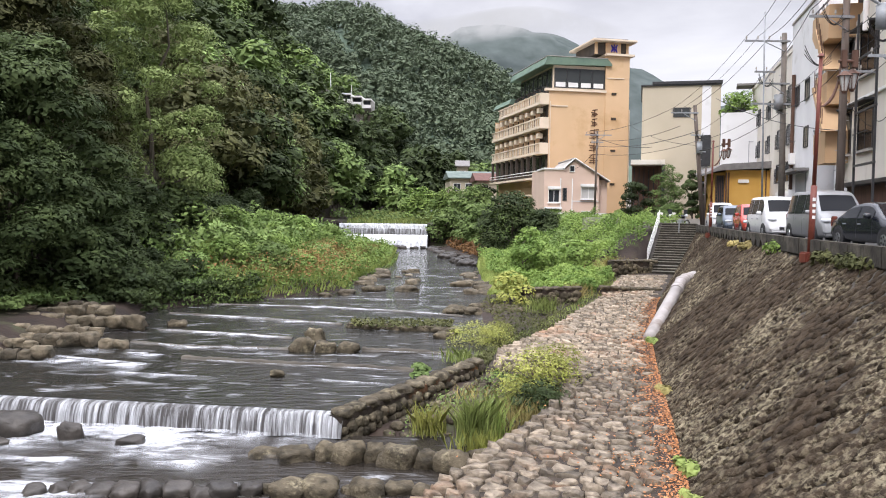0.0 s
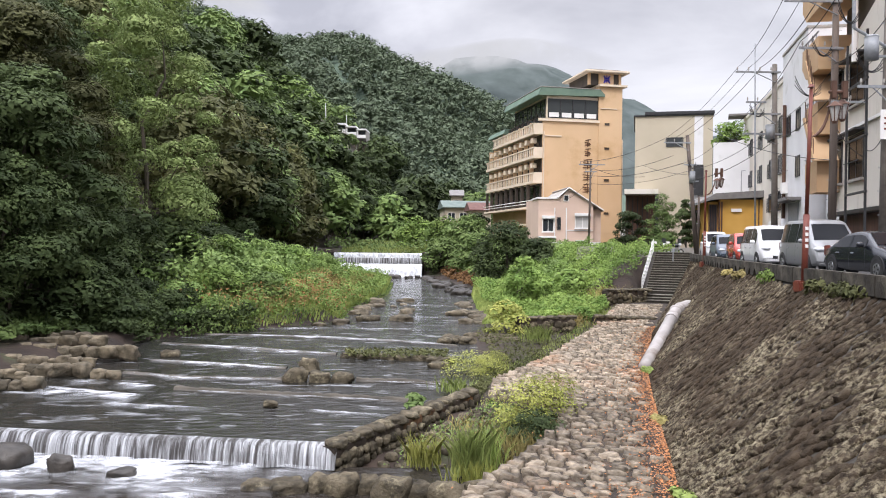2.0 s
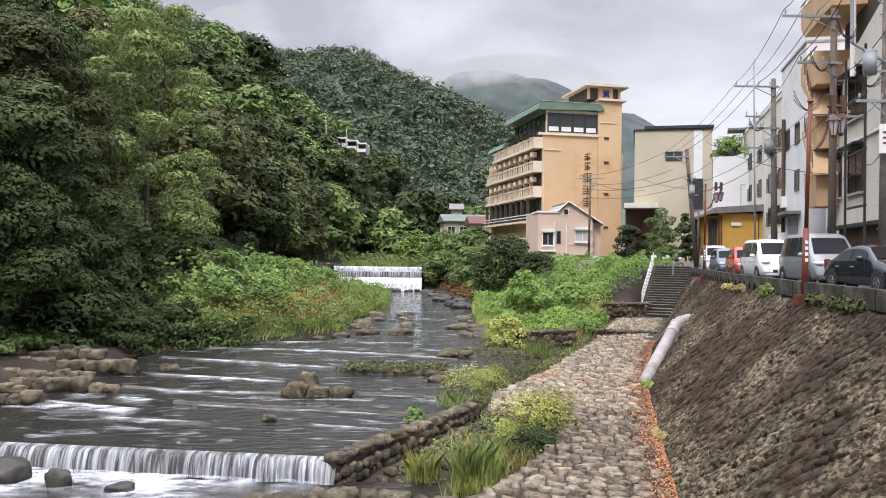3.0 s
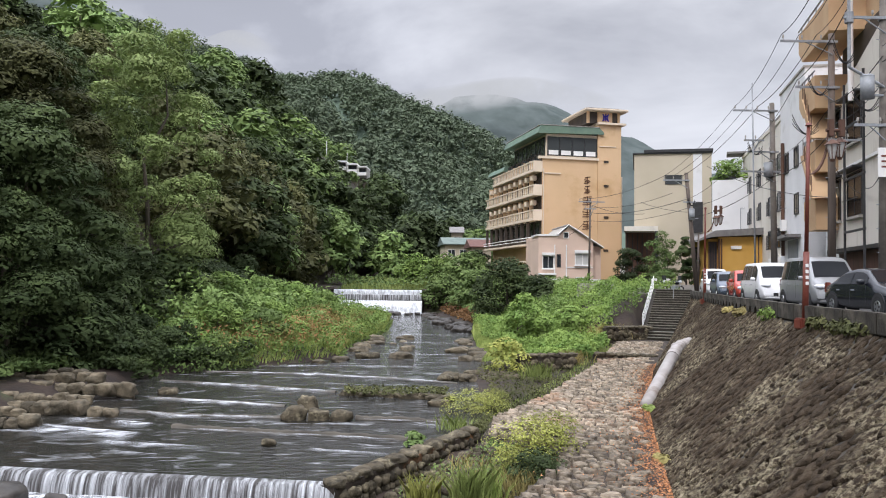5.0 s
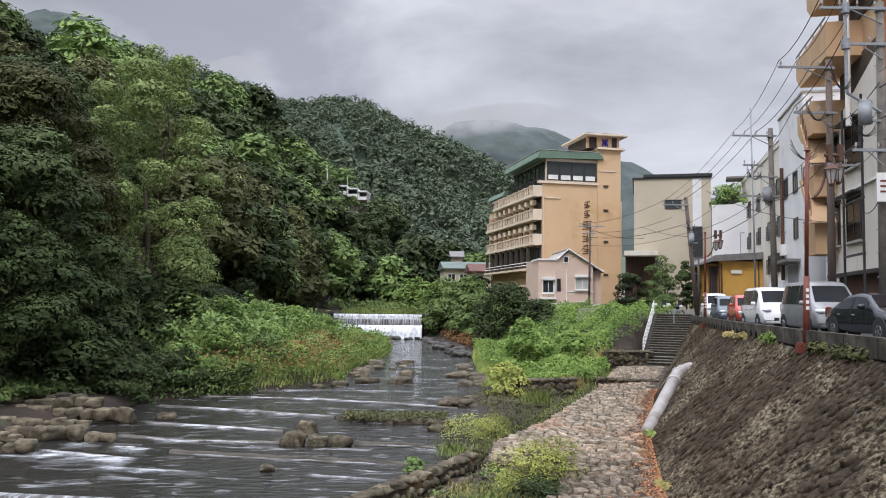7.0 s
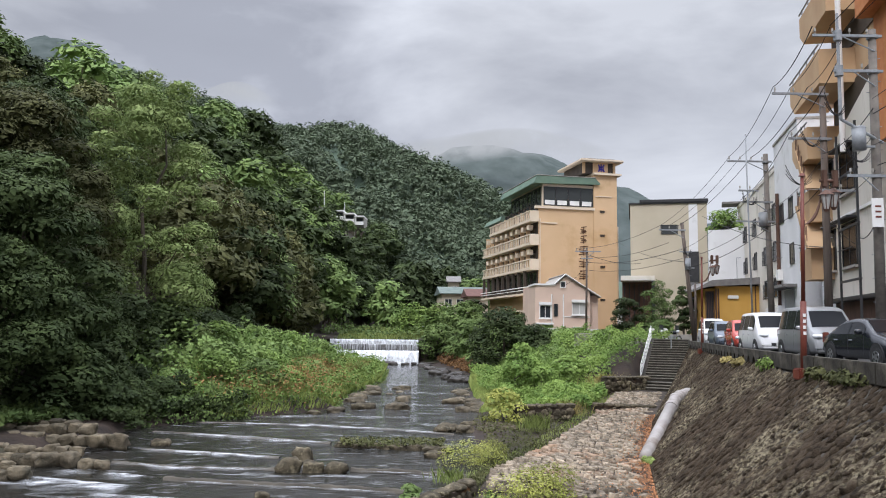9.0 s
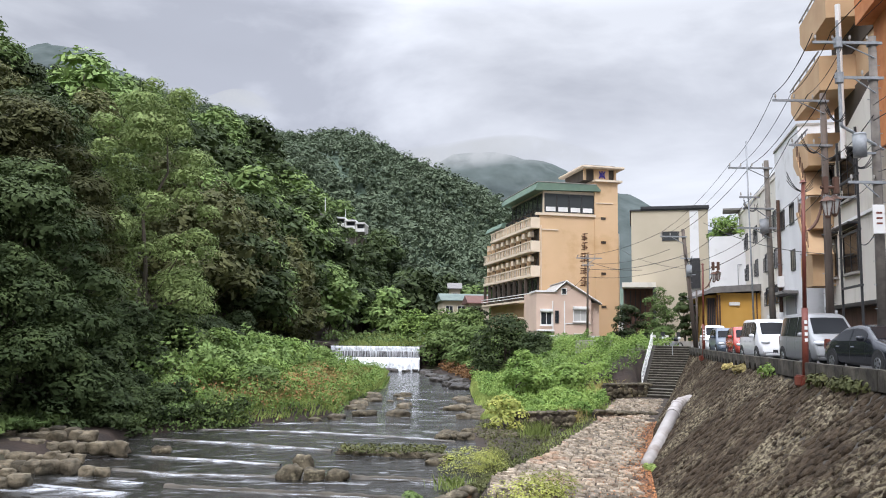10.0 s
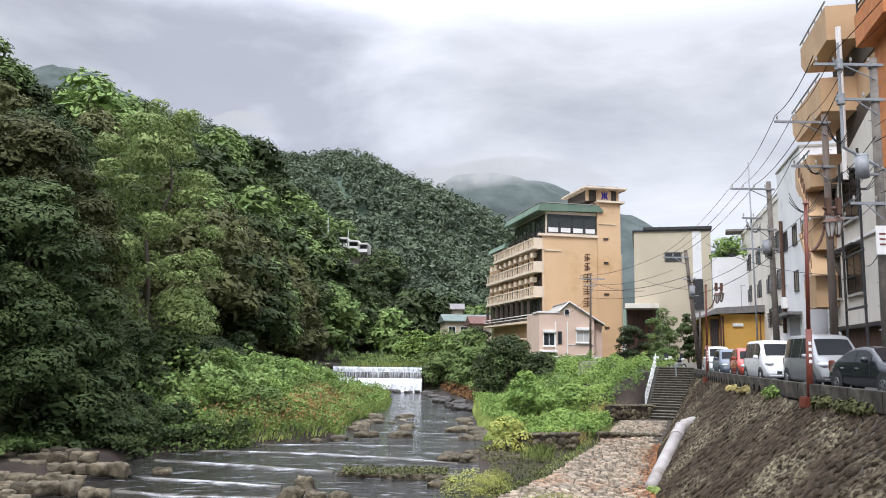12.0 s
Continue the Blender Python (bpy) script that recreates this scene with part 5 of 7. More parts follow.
def row_buildings():
    g = street("cream_block", 29.0, "cream rendered block with small barred windows")
    slab(g, "wall", 0, 21.0, -9, 0, 4.5, 18.6, M_CREAM)
    slab(g, "parapet_wall", -0.05, 21.1, -9, 0.08, 18.5, 18.8, M_CREAM)
    slab(g, "tile_roof", 0, 6, -8, -0.2, 18.8, 19.3, M_ROOF_GREY)
    for s in (1.2, 5.3, 10.2, 15.6):
        for z in (8.8, 11.6, 14.6):
            side_window(g, s, s + 1.1, z, z + 1.4, 1)
            for k in range(4):
                part("window_bar", cyl(bm0(), (s + 0.1 + 0.3 * k, 0.22, z - 0.1), (s + 0.1 + 0.3 * k, 0.22, z + 1.1), 0.02, None, 5), M_DARK, g)
    slab(g, "end_wall_pipe", -0.12, -0.02, -0.6, -0.4, 5, 18, M_CREAM)
    for k in range(4):
        c = slab(g, "cooling_unit", 0.6 + 1.0 * k, 1.4 + 1.0 * k, 0.05, 0.4, 7.3, 7.95, M_WHITE, 0.03)
    w = street("white_block", 20.6, "tall white rendered block beside the street")
    slab(w, "wall", 0, 8.3, -9, 0.25, 4.5, 20.2, M_WHITE_WALL)
    slab(w, "coping", -0.05, 8.35, -9.1, 0.33, 20.2, 20.35, M_PALE_CONCRETE)
    part("down_pipe", cyl(bm0(), (6.7, 0.4, 8), (6.7, 0.4, 16.3), 0.13, None, 8), M_BROWN, w)
    slab(w, "shutter", 2.2, 5.4, 0.25, 0.32, 7.2, 9.0, M_GALV)
    slab(w, "canopy", 1.4, 6.8, 0.25, 1.2, 9.1, 9.3, M_ROOF_GREY)
    slab(w, "vent_box", 6.0, 6.8, 0.25, 0.6, 9.8, 10.6, M_WHITE, 0.02)
    for s, z in ((2.0, 10.8), (2.0, 14.0), (5.2, 14.0)):
        side_window(w, s, s + 1.2, z, z + 1.3, 1, None, None, 0.25)
    b = street("balcony_block", 5.0, "cream apartment block with tan balconies and orange tiles")
    part("wall", prism(bm0(), [(0, 7.9), (10.6, 7.9), (10.6, 15.6), (8.0, 16.6), (0, 18.6)], -9, 0), M_CREAM, b)
    slab(b, "ground_floor", 0, 10.4, -9, -0.5, 4.5, 7.9, M_BROWN)
    slab(b, "slab_edge", -0.05, 10.65, -9, 0.1, 7.75, 7.95, M_DARK)
    slab(b, "upper_wall", -2.2, 8.6, -9, -0.3, 15.6, 24.6, M_TAN)
    # dark slabs on the tan wall paint the shade under balconies and stairs
    for z in (16.4, 19.9):
        slab(b, "stair_shade", 0.4, 8.2, -0.32, -0.22, z + 1.3, z + 2.9, M_HOTEL_DARK)
    slab(b, "orange_band", -6.0, -2.2, -9, 0.6, 14.5, 20.3, M_ORANGE)
    slab(b, "orange_balcony", -6.0, -2.0, -9, 1.3, 20.3, 21.8, M_ORANGE)
    for k in range(8):
        part("roof_rail", cyl(bm0(), (-6, 1.2, 22.0 + 0.24 * k), (-2.1, 1.2, 22.0 + 0.24 * k), 0.035, None, 5), M_DARK, b)
    for k in range(4):
        part("roof_rail_post", cyl(bm0(), (-5.6 + 1.15 * k, 1.2, 21.8), (-5.6 + 1.15 * k, 1.2, 23.8), 0.05, None, 5), M_DARK, b)
    # stepped tan balconies
    for s0, s1, out, z in ((2.6, 8.6, 1.4, 22.9), (4.0, 11.2, 1.5, 19.5), (7.6, 11.6, 1.4, 16.2), (8.4, 11.4, 1.2, 12.7), (8.4, 11.4, 1.2, 9.4)):
        bm = prism(bm0(), [(s0, z - 0.35), (s1 - 1.0, z - 0.35), (s1, z + 0.4), (s1, z + 1.5), (s0, z + 1.5)], -0.4, out)
        part("balcony", bm, M_TAN, b, "tan rendered balcony")
        part("balcony_rail", cyl(bm0(), (s0, out, z + 1.75), (s1, out, z + 1.75), 0.05, None, 6), M_GALV, b)
        for k in range(4):
            ss = s0 + (s1 - s0) * (k + 0.5) / 4
            part("balcony_rail_post", cyl(bm0(), (ss, out, z + 1.5), (ss, out, z + 1.75), 0.04, None, 5), M_GALV, b)
    for z in (9.4, 12.8):
        part("stair_flight", prism(bm0(), [(7.8, z + 1.4), (8.3, z + 1.4), (10.9, z + 4.2), (10.4, z + 4.2)], 0.2, 1.5), M_TAN, b)
        for k in range(7):
            part("stair_bar", cyl(bm0(), (8.2 + 0.36 * k, 1.45, z + 1.7 + 0.4 * k), (8.2 + 0.36 * k, 1.45, z + 2.7 + 0.4 * k), 0.025, None, 5), M_BROWN, b)
    slab(b, "blue_gable", 10.62, 15.2, -6, -0.9, 4.5, 17.0, M_WHITE_WALL)
    for z in (9.6, 13.5):
        for s in (3.5, 7.6):
            window(b, Vector((s + 2.9, 0.02, z)), 180, 2.6, 2.2, M_DARK, M_CAR_GLASS, 1)
            slab(b, "window_sill", s + 0.1, s + 3.1, 0, 0.22, z - 0.2, z - 0.08, M_PALE_CONCRETE)
            slab(b, "eave", s, s + 3.2, 0, 0.55, z + 2.35, z + 2.45, M_DARK)
            slab(b, "window_bars", s + 0.2, s + 3.0, 0.25, 0.3, z + 0.8, z + 0.85, M_DARK)
    slab(b, "string_course", 0, 10.55, 0, 0.12, 12.2, 12.35, M_WHITE)
    part("flue", cyl(bm0(), (-0.4, 1.6, 14.5), (-0.4, 1.6, 22.0), 0.13, None, 10), M_WHITE, b)
    for k in range(3):
        slab(b, "step_frame", -0.5, 3.0, 1.0, 1.1, 8.5 + k * 2.6, 8.6 + k * 2.6, M_DARK)
    for s in (-0.4, 2.9):
        slab(b, "frame_post", s, s + 0.1, 1.0, 1.1, 4.9, 16.0, M_DARK)


row_buildings()


def hillside_hotel():
    h = thing("hillside_building", -32.9, 230, 0, -4, "white concrete terrace building stepping down among the trees", "building")
    for k in range(4):
        x, z, y = 3.08 * k, 40.5 - 0.72 * k, 0.5 * k
        w = 3.0 if k < 3 else 2.6
        slab(h, "wall", x, x + w, y + 0.8, y + 7, 26, z - 0.4, M_PALE_CONCRETE)
        slab(h, "roof", x - 0.12, x + w + 0.05, y - 0.5, y + 7.2, z - 0.4, z, M_WHITE)
        slab(h, "rail_band", x - 0.05, x + w, y - 0.4, y - 0.2, z - 2.7, z - 1.75, M_WHITE)
        slab(h, "balcony_floor", x, x + w, y - 0.3, y + 0.8, z - 2.8, z - 2.62, M_PALE_CONCRETE)
        slab(h, "pier", x, x + 0.28, y - 0.35, y + 0.8, z - 2.6, z - 0.4, M_WHITE)
        window(h, Vector((x + 0.5, y + 0.78, z - 2.5)), 0, w - 0.9, 1.9, M_HOTEL_DARK, M_GLASS, 1)
        # dark sheet on the wall below the balcony, its shade given as colour
        slab(h, "shade_panel", x + 0.1, x + w - 0.1, y + 0.7, y + 0.79, z - 6.5, z - 3.3, M_HOTEL_DARK)
    part("mast", cyl(bm0(), (0.3, 1, 40), (0.1, 1, 45.6), 0.1, None, 6), M_WHITE, h)
    part("mast", cyl(bm0(), (6.2, 1, 39), (6.2, 1, 42.2), 0.07, None, 6), M_WHITE, h)
    return h


hillside_hotel()


def far_house(x, y, w, d, z0, z1, roof, turn, label):
    h = thing("far_house", x, y, 0, turn, label, "house")
    slab(h, "wall", 0, w, 0, d, z0, z1, M_BEIGE)
    bm = bm0()
    ends = [[bm.verts.new((x, yy, zz)) for yy, zz in ((-0.6, z1), (-0.6, z1 + 0.15), (d * 0.5, z1 + 1.5), (d + 0.6, z1 + 0.15), (d + 0.6, z1))] for x in (-0.4, w + 0.4)]
    bm.faces.new(ends[0][::-1])
    bm.faces.new(ends[1])
    for i in range(5):
        bm.faces.new((ends[0][i], ends[0][(i + 1) % 5], ends[1][(i + 1) % 5], ends[1][i]))
    bmesh.ops.recalc_face_normals(bm, faces=bm.faces[:])
    part("roof", bm, roof, h)
    for k in range(max(1, int(w / 2.2))):
        window(h, Vector((0.6 + k * 2.1, -0.02, z1 - 2.1)), 0, 1.2, 1.2, M_WHITE, M_GLASS, 1)
    return h


far_house(1.2, 140, 8.2, 8, 3, 12.0, mat("faded_green_roof", (0.10, 0.135, 0.12), (0.15, 0.185, 0.165), 1.0), 6, "low house with a pale green roof above the river")
far_house(5.6, 133, 3.2, 6, 3, 11.3, mat("rust_roof", (0.10, 0.05, 0.042), (0.15, 0.075, 0.06), 2), 6, "small house with a rust-red roof")
far_house(2.8, 170, 2.4, 6, 8, 15.8, M_ROOF_GREY, 0, "pale house among the far trees")
far_house(24.6, 130, 5, 8, 4, 19, M_PALE_CONCRETE, 10, "distant pale apartment house")


# ---- ground cover ----
def cover(name, label, seed, count, size, material, area, height=0.4, hump=0.8, flat=0.7, category="plants"):
    """Leafy ground cover: sprays over soft hummocks; area gives (x0, x1) at a y, and y0, y1."""
    r = np.random.default_rng(seed)
    fn, y0, y1 = area
    y = y0 + (y1 - y0) * r.random(count)
    lo, hi = fn(y)
    x = lo + (hi - lo) * r.random(count)
    h = np.array([noise.noise(Vector((a * 0.55, b * 0.55, seed))) for a, b in zip(x, y)])
    z = ground_z(x, y) + np.clip(h + 0.35, 0, 1) * hump + height * r.random(count)
    blobs = np.stack([x, y, z, np.full(count, 0.01), np.full(count, 0.01), np.full(count, 0.01)], 1)
    c = blobs[:, :3]
    up = np.array([0, -0.25, flat]) + 0.5 * r.normal(size=(count, 3))
    up /= np.linalg.norm(up, axis=1)[:, None]
    t = np.cross(up, r.normal(size=(count, 3)))
    t /= np.linalg.norm(t, axis=1)[:, None]
    b = np.cross(up, t)
    s = size * (0.6 + 0.8 * r.random(count))[:, None]
    v = np.stack([c - t * s, c - b * s * 0.5, c + t * s, c + b * s * 0.5 - up * s * 0.2], 1).reshape(-1, 3)
    return tagged(from_arrays(name, v, np.arange(count * 4).reshape(-1, 4), material), label, category, kind="stuff")


def blades(name, label, seed, spots, height, width, material, lean=0.35):
    """Grass: tapering bent blades rooted at the spots (x, y, z)."""
    r = np.random.default_rng(seed)
    p = np.asarray(spots, dtype=float)
    n = len(p)
    h = height * (0.5 + 0.8 * r.random(n))
    a = r.random(n) * 6.283
    d = np.stack([np.cos(a), np.sin(a), np.zeros(n)], 1)
    o = d * (lean * h * (0.4 + r.random(n)))[:, None]
    a2 = r.random(n) * 6.283
    sd = np.stack([np.cos(a2), np.sin(a2), np.zeros(n)], 1) * width
    up = np.stack([np.zeros(n), np.zeros(n), h], 1)
    v = np.stack([p - sd, p + sd, p + o * 0.35 + up * 0.6 + sd * 0.7, p + o + up * 0.98, p + o * 0.35 + up * 0.6 - sd * 0.7], 1).reshape(-1, 3)
    return tagged(from_arrays(name, v, np.arange(n * 5).reshape(-1, 5), material), label, "grass", kind="stuff")


def area_spots(seed, n, fn, y0, y1):
    r = np.random.default_rng(seed)
    y = y0 + (y1 - y0) * r.random(n)
    lo, hi = fn(y)
    x = lo + (hi - lo) * r.random(n)
    return np.stack([x, y, ground_z(x, y) - 0.05], 1)


def left_bank(y):
    return lerp_line(BANK_L, y) - 9.0, lerp_line(BANK_L, y) + 0.15


def right_slope(y):
    return lerp_line(BANK_R, y) + 0.6, lerp_line(EDGE_R, y) + 1.2


M_GRASS_DRY = leaf("tawny_grass", (0.20, 0.20, 0.075), (0.34, 0.31, 0.13))
M_RUST_LEAF = leaf("rusty_weeds", (0.16, 0.09, 0.04), (0.22, 0.14, 0.06))
blades("grass", "tall fresh-green grass on the low river bank", 51, area_spots(51, 36000, left_bank, 42.5, 104), 0.7, 0.035, M_GRASS)
blades("grass", "tawny grass heads on the low river bank", 52, area_spots(52, 13000, lambda y: (lerp_line(BANK_L, y) - 5.5, lerp_line(BANK_L, y) - 1.5), 47, 80), 0.8, 0.03, M_GRASS_DRY)
cover("weeds", "bright green weeds and creepers on the low bank", 53, 18000, 0.10, M_LEAF_LIGHT, (left_bank, 42, 104), 0.5, 1.2)
cover("weeds", "mid-green weeds under the trees of the bank", 54, 9000, 0.17, M_LEAF_MID, (lambda y: (lerp_line(BANK_L, y) - 11, lerp_line(BANK_L, y) - 5), 44, 104), 0.9, 1.8)
cover("weeds", "low undergrowth along the shaded shore", 55, 5000, 0.14, M_LEAF_MID, (lambda y: (lerp_line(BANK_L, y) - 6, lerp_line(BANK_L, y) - 2.2), 32, 42), 0.3, 0.5)
cover("weeds", "fresh weeds hanging over the water edge", 50, 6000, 0.085, M_LEAF_LIGHT, (lambda y: (lerp_line(BANK_L, y) - 1.6, lerp_line(BANK_L, y) + 0.35), 42, 92), 0.45, 0.5)
cover("weeds", "rusty dying weeds along the shore", 56, 1300, 0.08, M_RUST_LEAF, (lambda y: (lerp_line(BANK_L, y) - 3.5, lerp_line(BANK_L, y) + 0.1), 43, 62), 0.9, 0.9)
cover("weeds", "dark undergrowth hanging over the shaded shore", 57, 6500, 0.12, M_LEAF_DARK, (lambda y: (lerp_line(BANK_L, y) - 4.5, lerp_line(BANK_L, y) + 0.1), 37.5, 44), 0.5, 0.9)
cover("weeds", "green sprays drooping to the shaded water edge", 58, 2600, 0.10, M_LEAF_MID, (lambda y: (lerp_line(BANK_L, y) - 2.0, lerp_line(BANK_L, y) + 0.3), 39, 44), 0.6, 0.9)
lb = place(tree("bush", "bright green bush among the bank grasses", 131, 1.9, 1.5, 12, 2400, 0.10, M_LEAF_LIGHT, 0.05, 0.1, 0, 0.6, 0.04, group="bank bushes"), -12.6, 47.0)
lb2 = place(tree("bush", "mid-green bush among the bank grasses", 132, 1.7, 1.5, 12, 2400, 0.10, M_LEAF_MID, 0.05, 0.1, 0, 0.6, 0.04, group="bank bushes"), -10.4, 48.6)
scatter_trees([lb, lb2], [(-14.2, 44.6, 0.8), (-13.2, 51, 1.1), (-11.2, 54, 0.9), (-12.8, 58, 1.2), (-9.2, 60, 0.8), (-11.8, 66, 1.2), (-10.2, 72, 1.0), (-12.5, 76, 1.2), (-9.0, 51.5, 0.6), (-14.6, 55, 1.3), (-14.0, 64, 1.3), (-12.0, 84, 1.0), (-8.4, 67, 0.8), (-12.6, 43.9, 0.6), (-10.8, 45.2, 0.5)], 17)
# right bank: creepers from the river up to the street
cover("creeper", "bright green creeper carpeting the stony bank", 61, 26000, 0.085, M_LEAF_LIGHT, (lambda y: (lerp_line(BANK_R, y) + 1.5, np.minimum(lerp_line(PATH_L, y) - 0.6, 14.5)), 45, 58), 0.4, 0.9)
cover("creeper", "bright green creeper over the slope below the street", 62, 34000, 0.09, M_LEAF_LIGHT, (right_slope, 57, 76), 0.5, 1.4)
cover("creeper", "green creeper over the slope below the houses", 63, 20000, 0.17, M_LEAF_MID, (lambda y: (lerp_line(BANK_R, y) + 3, lerp_line(EDGE_R, y) + 2.0), 66, 104), 0.45, 0.9)
blades("grass", "grass along the river edge of the stony bank", 64, area_spots(64, 5000, lambda y: (lerp_line(BANK_R, y) + 0.1, lerp_line(BANK_R, y) + 2.4), 47, 72), 0.7, 0.035, M_GRASS)
cover("weeds", "brownish weeds over the rubble bank", 65, 3500, 0.15, M_RUST_LEAF, (lambda y: (lerp_line(BANK_R, y) + 1.6, lerp_line(BANK_R, y) + 4), 74, 104), 0.3, 0.6)
blades("grass", "reeds filling the river bed above the waterfall", 66, area_spots(66, 6000, lambda y: (lerp_line(BANK_L, y), lerp_line(BANK_R, y) + 4), 112, 150) + np.array([0, 0, 0.5]), 1.5, 0.06, M_GRASS)

cover("weeds", "rank green growth on the island above the waterfall", 67, 5000, 0.20, M_LEAF_MID, (lambda y: (lerp_line(BANK_L, y) - 2, lerp_line(BANK_R, y) + 5), 110, 150), 0.9, 1.9)
# trees and bushes of the right side
sh = "green bush"
place(tree("broadleaf_tree", "wide dark-green tree in front of the hotel", 71, 6.2, 3.8, 40, 8000, 0.17, M_LEAF_DARK, 0.1, 0.1, 0.3, 0.75, 0.16), 7.0, 80, 0, 1, -0.5)
place(tree("broadleaf_tree", "dark-green tree on the bank below the house", 72, 3.0, 2.2, 20, 3600, 0.16, M_LEAF_DARK, 0.1, 0.1, 0.2, 0.7, 0.12), 9.4, 76)
place(tree("sapling_tree", "light-green young tree on the creeper bank", 73, 3.8, 1.7, 20, 3200, 0.13, M_LEAF_LIGHT, 0.1, 0.3, 0.2, 0.4, 0.06), 6.2, 57)
place(tree("bush", "rounded bright-green bush on the bank", 74, 1.9, 1.5, 12, 2200, 0.14, M_LEAF_LIGHT, 0.15, 0.1, 0, 0.6, 0.05), 9.6, 58)
for k, (x, y, hgt, rad, m) in enumerate(((13.2, 78, 1.3, 1.8, M_LEAF_MID), (16.2, 76, 1.3, 1.8, M_LEAF_MID), (18.5, 78, 1.8, 1.6, M_LEAF_OLIVE), (-3.5, 128, 6.5, 3.2, M_LEAF_LIGHT), (1.0, 120, 4.6, 3.0, M_LEAF_LIGHT), (4.5, 112, 4.2, 3.0, M_LEAF_MID), (1.0, 106, 4.5, 3, M_LEAF_MID),
                                       (4.6, 96, 4.0, 3.0, M_LEAF_MID), (5.8, 118, 4.6, 2.4, M_LEAF_DARK))):
    place(tree("bush", "leafy green bush on the slope above the river", 80 + k, hgt, rad, 16, 2600, 0.24, m, 0.08, 0.15, 0.1, 0.6, 0.08), x, y)
for k, (x, y, hgt, rad, m) in enumerate(((18.4, 76, 4.4, 1.8, M_LEAF_DARK), (21.5, 76.5, 6.0, 1.7, M_LEAF_MID), (23.1, 74, 5.6, 1.0, M_LEAF_DARK), (20.9, 73, 2.4, 1.3, M_LEAF_MID))):
    place(tree("garden_tree", "clipped dark-green garden tree by the street", 90 + k, hgt, rad, 18, 6000, 0.10, m, 0.12, 0.1, 0.1, 0.55, 0.1), x, y)
rg = tree("garden_tree", "green shrub in the roof garden", 95, 3.0, 2.4, 12, 2000, 0.2, M_LEAF_LIGHT, 0.1, 0.1, 0.6, 0.6, 0.06)
rg.matrix_basis = pose(29.0, 78.6, 16.0)
rg.scale = (0.8, 0.8, 0.8)
rg2 = copy_thing(rg, pose(32.0, 77.6, 16.4, 0, 0, 80))
rg2.scale = (0.55, 0.55, 0.6)
# woods behind the falls and on the far side of the valley
spots = []
rng = np.random.default_rng(15)
for y in np.arange(150, 250, 9.0):
    for x in np.arange(-16, 60, 8.0):
        if 0.13 < x / y or not (x < -2 or y > 175):
            continue
        spots.append((x + rng.normal() * 2, y + rng.normal() * 2, 0.7 + 0.4 * rng.random()))
spots += [(-30, 222, 0.3), (-24, 222, 0.3), (-19, 224, 0.35), (-35, 223, 0.35), (-26, 246, 0.6), (-34, 246, 0.6), (-18, 244, 0.6)]
scatter_trees(far_kinds, spots, 16)

# plants between the river wall and the path
cover("weeds", "low weeds among the stones beside the path", 58, 5000, 0.06, M_LEAF_OLIVE, (lambda y: (lerp_line(BANK_R, y) + 0.4, lerp_line(PATH_L, y) - 0.1), 26, 44), 0.18, 0.25)
blades("grass", "short grass along the edge of the path", 59, area_spots(59, 900, lambda y: (lerp_line(PATH_L, y) - 1.0, lerp_line(PATH_L, y) - 0.05), 25, 52) + np.array([0, 0, 0.1]), 0.3, 0.012, M_GRASS)
cover("weeds", "weeds on the floor of the sunken corner", 60, 1500, 0.05, M_LEAF_MID, (lambda y: (lerp_line(COPING, y) + 0.5, lerp_line(PATH_L, y) - 0.1), 19.8, 25.2), 0.25, 0.2)
sb = place(tree("shrub", "yellow-green shrub beside the cobbled path", 101, 1.35, 1.15, 22, 2600, 0.042, M_LEAF_YELLOW, 0.25, 0.1, 0.05, 0.75, 0.025, group="path shrubs", dome=False), 1.35, 31.0, 0, 0.95, 0.2)
for x, y, s in ((2.7, 22.9, 1.0), (3.3, 23.4, 0.95), (2.2, 22.2, 0.6), (1.9, 29.8, 0.6), (2.3, 31.9, 0.5)):
    c = copy_thing(sb, pose(x, y, float(ground_z(x, y)) + 0.05, 0, 0, x * 70))
    c.scale = (s, s, s)
place(tree("shrub", "dark-green shrub beside the river wall", 102, 1.0, 0.6, 10, 900, 0.08, M_LEAF_MID, 0.1, 0.1, 0, 0.5, 0.02), -0.6, 25.0)
place(tree("shrub", "dense dark-green shrub in the corner below the path", 103, 1.2, 0.9, 26, 3400, 0.05, M_LEAF_DARK, 0.1, 0.1, 0, 0.5, 0.03), 2.7, 21.2)
place(tree("shrub", "reddish green shrub at the end of the small wall", 104, 1.8, 1.3, 12, 1300, 0.11, M_LEAF_YELLOW, 0.1, 0.1, 0, 0.5, 0.03), 3.8, 42.5)


def tuft(x, y, z, n, height, label, seed, spread=0.35, material=None):
    r = np.random.default_rng(seed)
    s = np.stack([x + r.normal(size=n) * spread, y + r.normal(size=n) * spread, np.full(n, z)], 1)
    return blades("grass_tuft", label, seed, s, height, 0.018, material or M_GRASS, 0.5)


